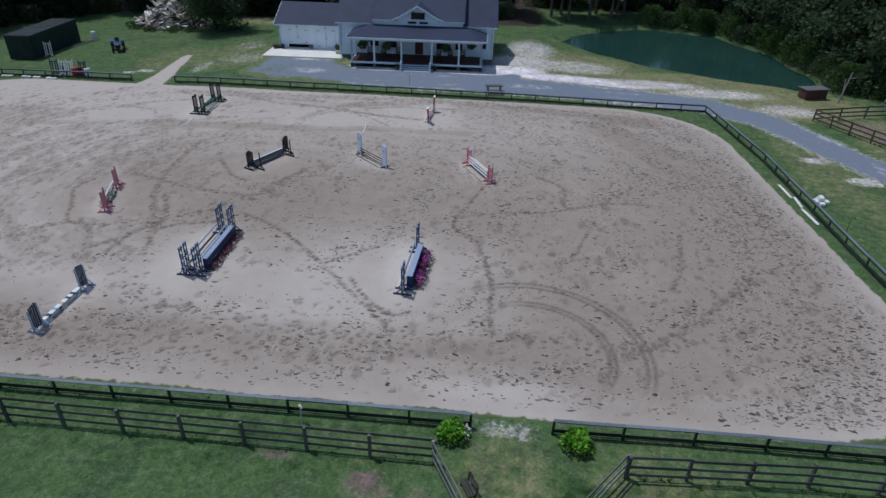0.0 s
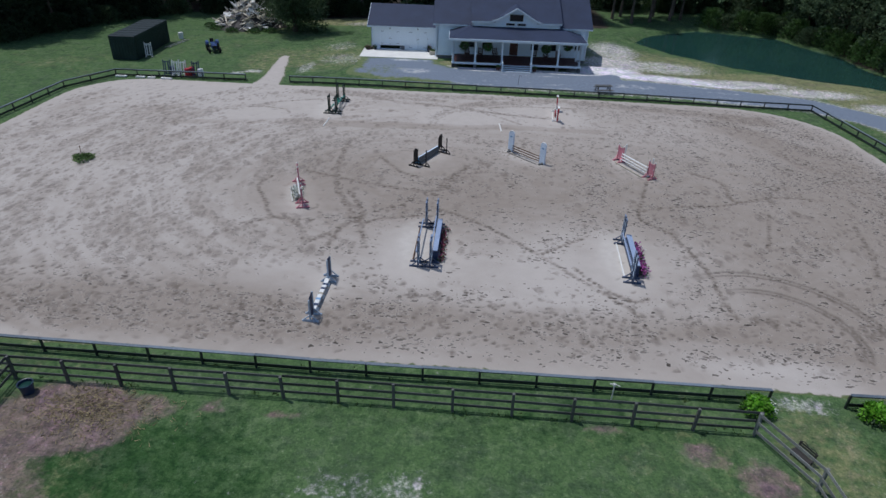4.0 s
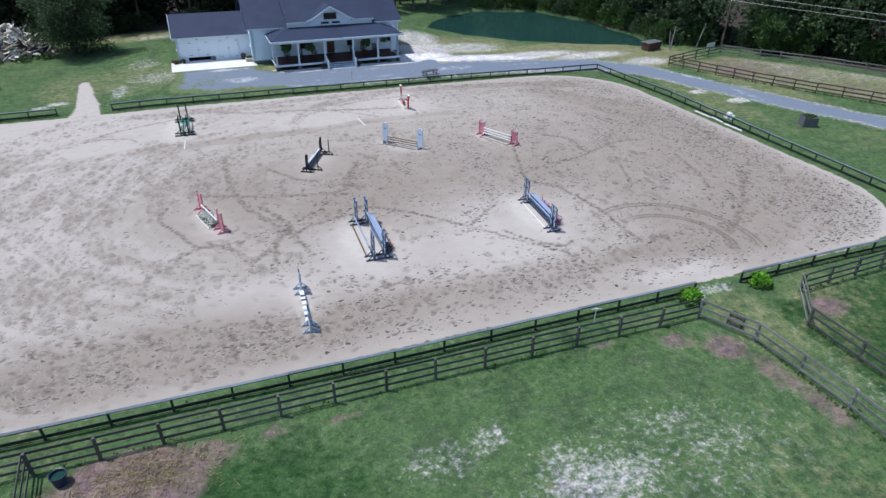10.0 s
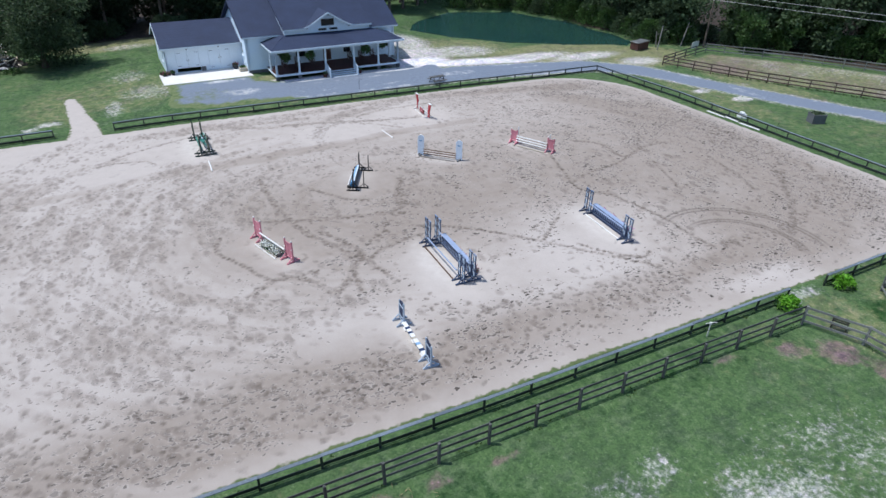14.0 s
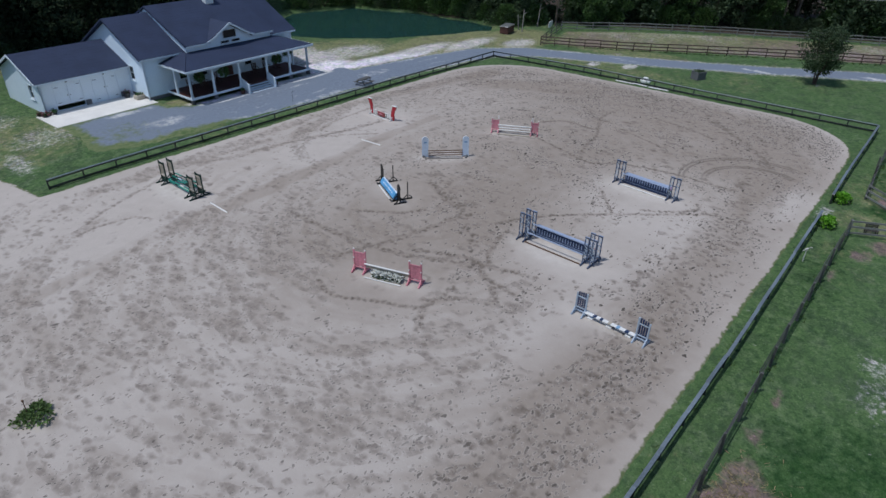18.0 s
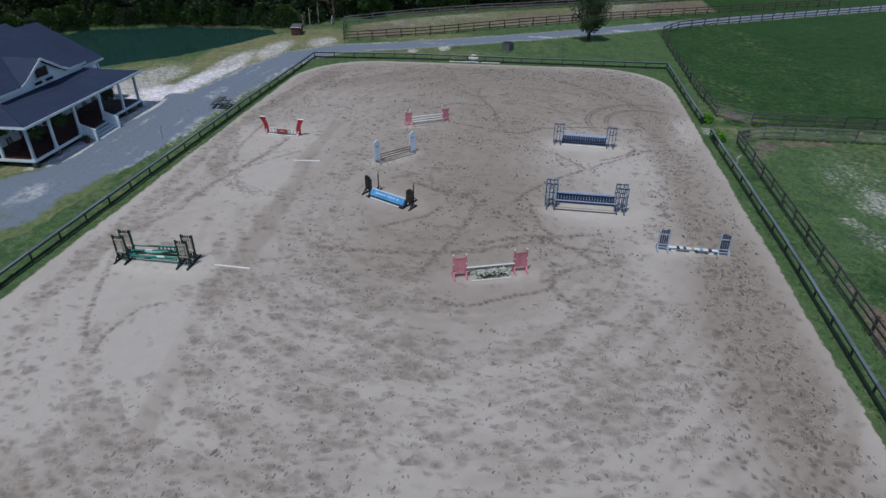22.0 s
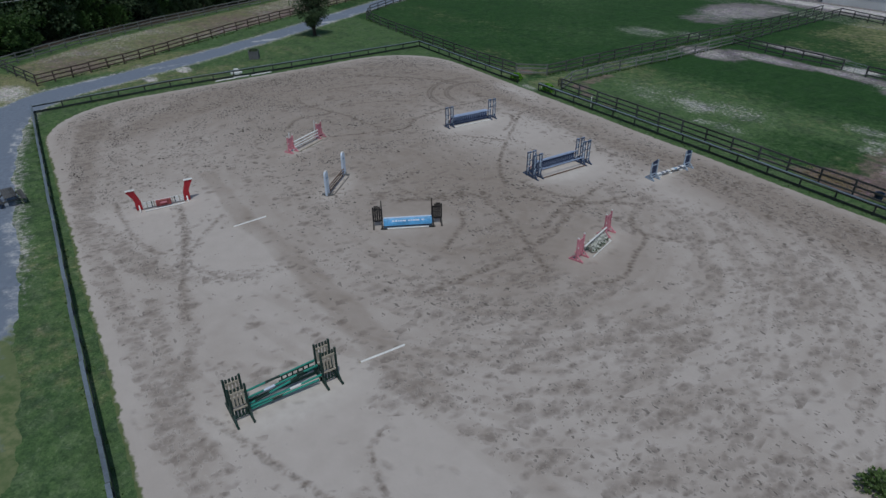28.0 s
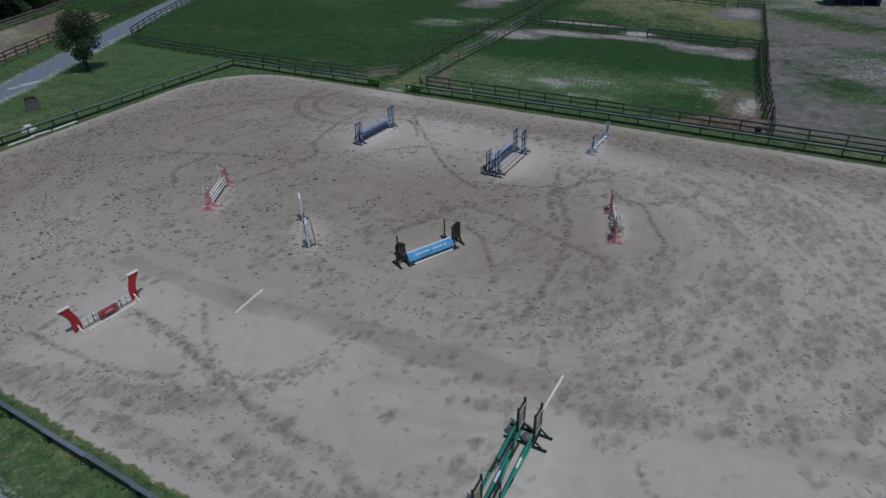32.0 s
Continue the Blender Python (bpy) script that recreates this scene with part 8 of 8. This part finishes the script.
def stored_wing(x, y, deg, mt, tilt, label):
    root = empty("stored_jump_wing", pose(x, y, float(land(x, y)), tilt, 0, deg), label, "jump wing", "stored jump wings")
    for u in (-0.35, 0.35):
        part("upright", Geo().box((u, 0, 0.85), (0.09, 0.09, 1.7), None, 0.01), M[mt], root)
    for u in (-0.15, 0.15):
        part("slat", Geo().box((u, 0, 0.85), (0.12, 0.03, 1.4), None, 0.006), M[mt], root)
    for z in (0.25, 1.45):
        part("cross_rail", Geo().box((0, 0.03, z), (0.7, 0.03, 0.09), None, 0.006), M[mt], root)
    part("foot", Geo().box((-0.35, 0, 0.05), (0.09, 0.9, 0.1), None, 0.01), M[mt], root)
    part("foot", Geo().box((0.35, 0, 0.05), (0.09, 0.9, 0.1), None, 0.01), M[mt], root)


stored_wing(-53.0, 70.6, 20, "white", -12, "white slatted jump wing leaning by the green container")
stored_wing(-46.4, 63.25, 10, "white", -16, "white slatted jump wing leaning against the arena fence")
stored_wing(-45.7, 63.30, 6, "white", -16, "white slatted jump wing leaning against the arena fence")
stored_wing(-47.3, 63.20, 12, "navy", -10, "navy jump wing leaning against the arena fence")
stored_wing(-44.15, 63.25, 4, "navy", -8, "navy jump wing beside red barrels")


def drum(x, y, mt, label, h=0.9, r=0.3):
    root = empty("barrel", spun(x, y, float(land(x, y))), label, "barrel", "barrels by the fence")
    part("body", Geo().lathe([(0.0, 0.0), (r * 0.95, 0.0), (r, 0.05), (r, h * 0.33), (r * 1.04, h * 0.36), (r, h * 0.39), (r, h * 0.66), (r * 1.04, h * 0.69), (r, h * 0.72), (r, h - 0.04), (r * 0.95, h), (0.0, h - 0.02)], 16), M[mt], root)
    part("bung", Geo().lathe([(0.05, 0.0), (0.05, 0.03), (0.0, 0.03)], 8, (r * 0.5, 0, h - 0.02)), M["black"], root)


drum(-45.0, 63.15, "red", "red plastic barrel standing by the arena fence")
drum(-44.75, 63.75, "red", "red plastic barrel standing by the arena fence")
drum(-43.6, 63.25, "white_plastic", "white plastic barrel standing by the arena fence")
drum(-47.0, 63.85, "plastic_blue", "dark blue plastic barrel by the arena fence")
drum(-53.6, 80.8, "white_plastic", "white plastic barrel behind the container", 0.8, 0.32)

rng_w = random.Random(17)
for x0, ln in ((-52.4, 1.2), (-50.2, 1.0), (-48.9, 0.8), (-47.4, 1.2)):
    b = empty("white_ground_block", spun(x0, 61.75 + rng_w.uniform(-0.15, 0.15), 0.02, rng_w.uniform(-6, 6)), "white board lying on sand along the fence", "board", "white boards on the sand")
    part("board", Geo().box((ln / 2, 0, 0.09), (ln, 0.28, 0.18), None, 0.02), M["white"], b)
    part("strap", Geo().box((ln / 2, 0, 0.185), (ln * 0.4, 0.06, 0.012)), M["tan"], b)

lad = empty("ladder", spun(-53.05, 75.3, 0.03, 83), "grey metal ladder lying in the grass beside the container", "ladder")
for y in (-0.28, 0.28):
    part("rail", Geo().box((2.4, y, 0.06), (4.8, 0.05, 0.1), None, 0.008), M["steel"], lad)
for i in range(14):
    part("rung", Geo().tube((0.25 + i * 0.33, -0.27, 0.06), (0.25 + i * 0.33, 0.27, 0.06), 0.018, n=6), M["steel"], lad)


def tractor(x, y, deg):
    root = empty("tractor", spun(x, y, 0, deg), "small blue compact tractor parked on the grass", "tractor")
    part("hood", Geo().prism([(0.1, 0.55), (1.35, 0.55), (1.4, 0.95), (1.2, 1.12), (0.1, 1.18)], lambda u, z: (u, -0.3, z), lambda u, z: (u, 0.3, z)), M["tractor_blue"], root)
    part("grille", Geo().box((1.4, 0, 0.78), (0.03, 0.5, 0.34), None, 0.01), M["black"], root)
    part("chassis", Geo().box((0.4, 0, 0.5), (1.9, 0.34, 0.22), None, 0.03), M["black"], root)
    part("floor", Geo().box((-0.35, 0, 0.6), (0.8, 1.0, 0.06), None, 0.02), M["black"], root)
    part("seat", Geo().box((-0.6, 0, 0.95), (0.45, 0.48, 0.12), None, 0.04), M["black"], root)
    part("seat_back", Geo().box((-0.83, 0, 1.2), (0.1, 0.46, 0.45), None, 0.04), M["black"], root)
    for s in (-1, 1):
        part("fender", Geo().prism([(-1.15, 0.75), (-1.05, 1.1), (-0.7, 1.25), (-0.3, 1.12), (-0.12, 0.8)], lambda u, z, s=s: (u, s * 0.42, z), lambda u, z, s=s: (u, s * 0.78, z)), M["tractor_blue"], root)
        for xx, r, w in ((-0.65, 0.58, 0.32), (1.0, 0.36, 0.2)):
            g = Geo()
            rot = Matrix.Rotation(math.pi / 2, 3, "X")
            tmp = Geo().lathe([(r * 0.55, -w / 2), (r * 0.92, -w / 2), (r, -w / 3), (r, w / 3), (r * 0.92, w / 2), (r * 0.55, w / 2)], 20)
            g.add([rot @ Vector(p) + Vector((xx, s * 0.62, r)) for p in tmp.v], tmp.f)
            wh = part("wheel", g, M["tyre"], root, "black rubber tyre")
            tmp = Geo().lathe([(0.0, -0.04), (r * 0.56, -w * 0.3), (r * 0.56, w * 0.3), (0.0, 0.04)], 16)
            part("rim", Geo().add([rot @ Vector(p) + Vector((xx, s * 0.62, r)) for p in tmp.v], tmp.f), M["block"], wh)
    part("steering_wheel", Geo().lathe([(0.15, 0.0), (0.17, 0.02), (0.19, 0.0), (0.17, -0.02), (0.15, 0.0)], 14, (-0.05, 0, 1.32)), M["black"], root)
    part("column", Geo().tube((0.1, 0, 1.0), (-0.05, 0, 1.32), 0.025, n=6), M["black"], root)
    part("exhaust", Geo().tube((0.9, 0.2, 1.1), (0.9, 0.2, 1.7), 0.03, n=6), M["black"], root)


tractor(-46.8, 74.9, -60)


def debris():
    rng = random.Random(77)
    root = empty("debris_pile", spun(-47.6, 90.8), "heap of broken boards, planks and split wood", "debris pile")
    n, rings = 26, 7
    v = [(0, 0, 3.2)]
    for k in range(1, rings + 1):
        t = k / rings
        for i in range(n):
            a = 6.283 * i / n
            r = 4.7 * t * (1 + 0.18 * math.sin(3 * a + 1) + 0.1 * rng.uniform(-1, 1))
            v.append((r * math.cos(a), 0.8 * r * math.sin(a), max(-0.1, 3.1 * (1 - t) ** 0.85 + rng.uniform(-0.25, 0.25) * (1 - t * 0.8)) - (0.15 if k == rings else 0)))
    f = [(0, 1 + i, 1 + (i + 1) % n) for i in range(n)]
    for k in range(rings - 1):
        for i in range(n):
            f.append((1 + k * n + i, 1 + (k + 1) * n + i, 1 + (k + 1) * n + (i + 1) % n, 1 + k * n + (i + 1) % n))
    part("mound", Geo().add(v, f), M["debris_dark"], root, "dark rubble")
    meshes = []
    for mt in ("debris_pale", "debris_pale", "debris_grey", "debris_dark", "white"):
        for ln, w, th in ((1.5, 0.3, 0.06), (2.6, 0.2, 0.06), (1.1, 0.7, 0.05), (1.2, 0.45, 0.2)):
            meshes.append((mt, Geo().box((0, 0, 0), (ln, w, th), None, 0.01).mesh("plank", M[mt])))
    for i in range(299):
        a, t = rng.uniform(0, 6.283), rng.random() ** 0.6
        r = 4.5 * t
        x, y = r * math.cos(a), 0.8 * r * math.sin(a)
        z = 3.3 * max(0.0, 1 - t) ** 0.85 + rng.uniform(0.1, 0.4)
        pick = [q for q in meshes if q[0] == "debris_pale"] if (y < -0.8 and z < 1.5 and abs(x) < 3 and rng.random() < 0.75) else meshes
        mt, me = rng.choice(pick)
        o = part("plank", me, None, root)
        o.matrix_basis = pose(x, y, z, rng.gauss(0, 24), rng.gauss(0, 26), rng.uniform(0, 360))
    for i in range(7):
        a = rng.uniform(0, 6.283)
        part("pole", Geo().tube((math.cos(a) * 1.5, math.sin(a) * 1.2, 2.2), (math.cos(a) * 2.5, math.sin(a) * 2.0, 3.5), 0.05, 0.04, 6), M["debris_grey"], root)


debris()
for i, (x, y) in enumerate(((-51.4, 87.3), (-48.6, 86.2), (-45.5, 86.3), (-43.4, 87.1), (-52.8, 89.1))):
    shrub("weed_bush", spun(x, y), "green weeds growing at the foot of the debris pile", "weeds by the debris", 0.5, 2.0, "leaf_mid", 220, 0.26, 90 + i, "plant")


# ---- grass tufts, one joined cover ----
def tufts():
    rng = np.random.RandomState(8)
    V, F = [], []
    k = 0

    def add(x, y, z, h, w, n):
        nonlocal k
        for _ in range(n):
            a, b = rng.uniform(0, 6.283), rng.uniform(0, 6.283)
            px, py = x + rng.normal(0, w), y + rng.normal(0, w)
            hh = h * rng.uniform(0.6, 1.3)
            dx, dy = math.cos(a) * 0.05, math.sin(a) * 0.05
            V.extend([(px - dx, py - dy, z - 0.02), (px + dx, py + dy, z - 0.02), (px + math.cos(b) * hh * 0.5, py + math.sin(b) * hh * 0.5, z + hh)])
            F.append((k, k + 1, k + 2))
            k += 3

    for (ax, ay), (bx, by), cnt, h in [((-1.0, 16.3), (-58, 16.9), 330, 0.11), ((0.2, 18.3), (-54, 18.5), 260, 0.10), ((3.6, 18.3), (23.4, 18.4), 110, 0.10), ((6.2, 16.5), (43.6, 16.0), 500, 0.16), ((0.4, 13.7), (1.3, -15.4), 500, 0.18), ((4.0, 13.8), (5.4, -30), 500, 0.18),
                                       ((-33.5, 62.7), (20.9, 62.3), 500, 0.11), ((21.4, 62.1), (22.7, 48.0), 120, 0.11), ((22.7, 48.0), (23.5, 18.5), 230, 0.11), ((-38.4, 62.9), (-52.6, 62.4), 300, 0.15), ((-31.8, 12), (-29.4, -12.6), 900, 0.42), ((33, 57.6), (58, 14.2), 500, 0.2)]:
        for _ in range(cnt // 3):
            t = rng.rand()
            add(ax + (bx - ax) * t, ay + (by - ay) * t + rng.normal(0, 0.16), float(land(ax + (bx - ax) * t, ay + (by - ay) * t)), h, 0.07, 5)
    me = bpy.data.meshes.new("grass_tufts")
    me.from_pydata(V, [], F)
    me.materials.append(M["grass_tuft"])
    tagged(new("grass_tufts", me), "tufts of green grass along the feet of the fences", "grass", kind="stuff")
    V2, F2 = [], []
    for i in range(1300):
        x, y = -28.4 + rng.normal(0, 1.4), 15.1 + rng.normal(0, 0.75)
        if y > 16.4 or x < -32:
            continue
        a = rng.uniform(0, 6.283)
        ln = rng.uniform(0.12, 0.35)
        dx, dy = math.cos(a) * ln, math.sin(a) * ln
        z = 0.02 + rng.uniform(0, 0.06)
        j = len(V2)
        V2.extend([(x, y, z), (x + dx, y + dy, z + rng.uniform(0, 0.05)), (x + dx - dy * 0.1, y + dy + dx * 0.1, z)])
        F2.append((j, j + 1, j + 2))
    me = bpy.data.meshes.new("scattered_hay")
    me.from_pydata(V2, [], F2)
    me.materials.append(M["leaf_straw"])
    tagged(new("scattered_hay", me), "pale hay scattered on the bare paddock soil", "hay", kind="stuff")


tufts()


# ---- low buildings beyond the far paddocks ----
def far_shed(x, y, deg, ln, d, h, wall, label, roof="shed_roof", front=""):
    root = empty("paddock_shed", spun(x, y, 0, deg), label, "shed", "sheds beyond the paddocks")
    for s in (-1, 1):
        part("end_wall", Geo().box((s * (ln / 2 - 0.05), 0, h / 2), (0.1, d, h)), M[wall], root)
        part("roof_slope", Geo().prism([(-ln / 2 - 0.3, 0), (ln / 2 + 0.3, 0), (ln / 2 + 0.3, 1), (-ln / 2 - 0.3, 1)], lambda u, q, s=s: (u, s * (d / 2 + 0.3) * (1 - q), h - 0.1 + q * 0.9), lambda u, q, s=s: (u, s * (d / 2 + 0.3) * (1 - q), h + 0.0 + q * 0.9)), M[roof], root)
    part("back_wall", Geo().box((0, -d / 2 + 0.05, h / 2), (ln - 0.22, 0.1, h)), M[wall], root)
    if front:
        part("front_wall", Geo().box((0, d / 2 - 0.05, h / 2), (ln - 0.22, 0.1, h)), M[front], root, "white boarded front wall")
        for i in range(6):
            part("window", Geo().box((-ln / 2 + 2.5 + i * (ln - 5) / 5, d / 2 + 0.01, h * 0.6), (1.0, 0.05, 0.8), None, 0.01), M["glass"], root, "dark stall window")
        return
    for i in range(4):
        part("post", Geo().box((-ln / 2 + 0.4 + i * (ln - 0.8) / 3, d / 2 - 0.1, h / 2), (0.14, 0.14, h)), M[wall], root)


far_shed(-2.0, -60.2, 0, 28.0, 9.0, 2.9, "white", "long low barn with white walls and a blue-grey roof", "barn_roof", "white")
far_shed(-38.9, -49.2, 19, 6.8, 3.6, 2.4, "navy", "low dark blue run-in shed behind the bare paddock")
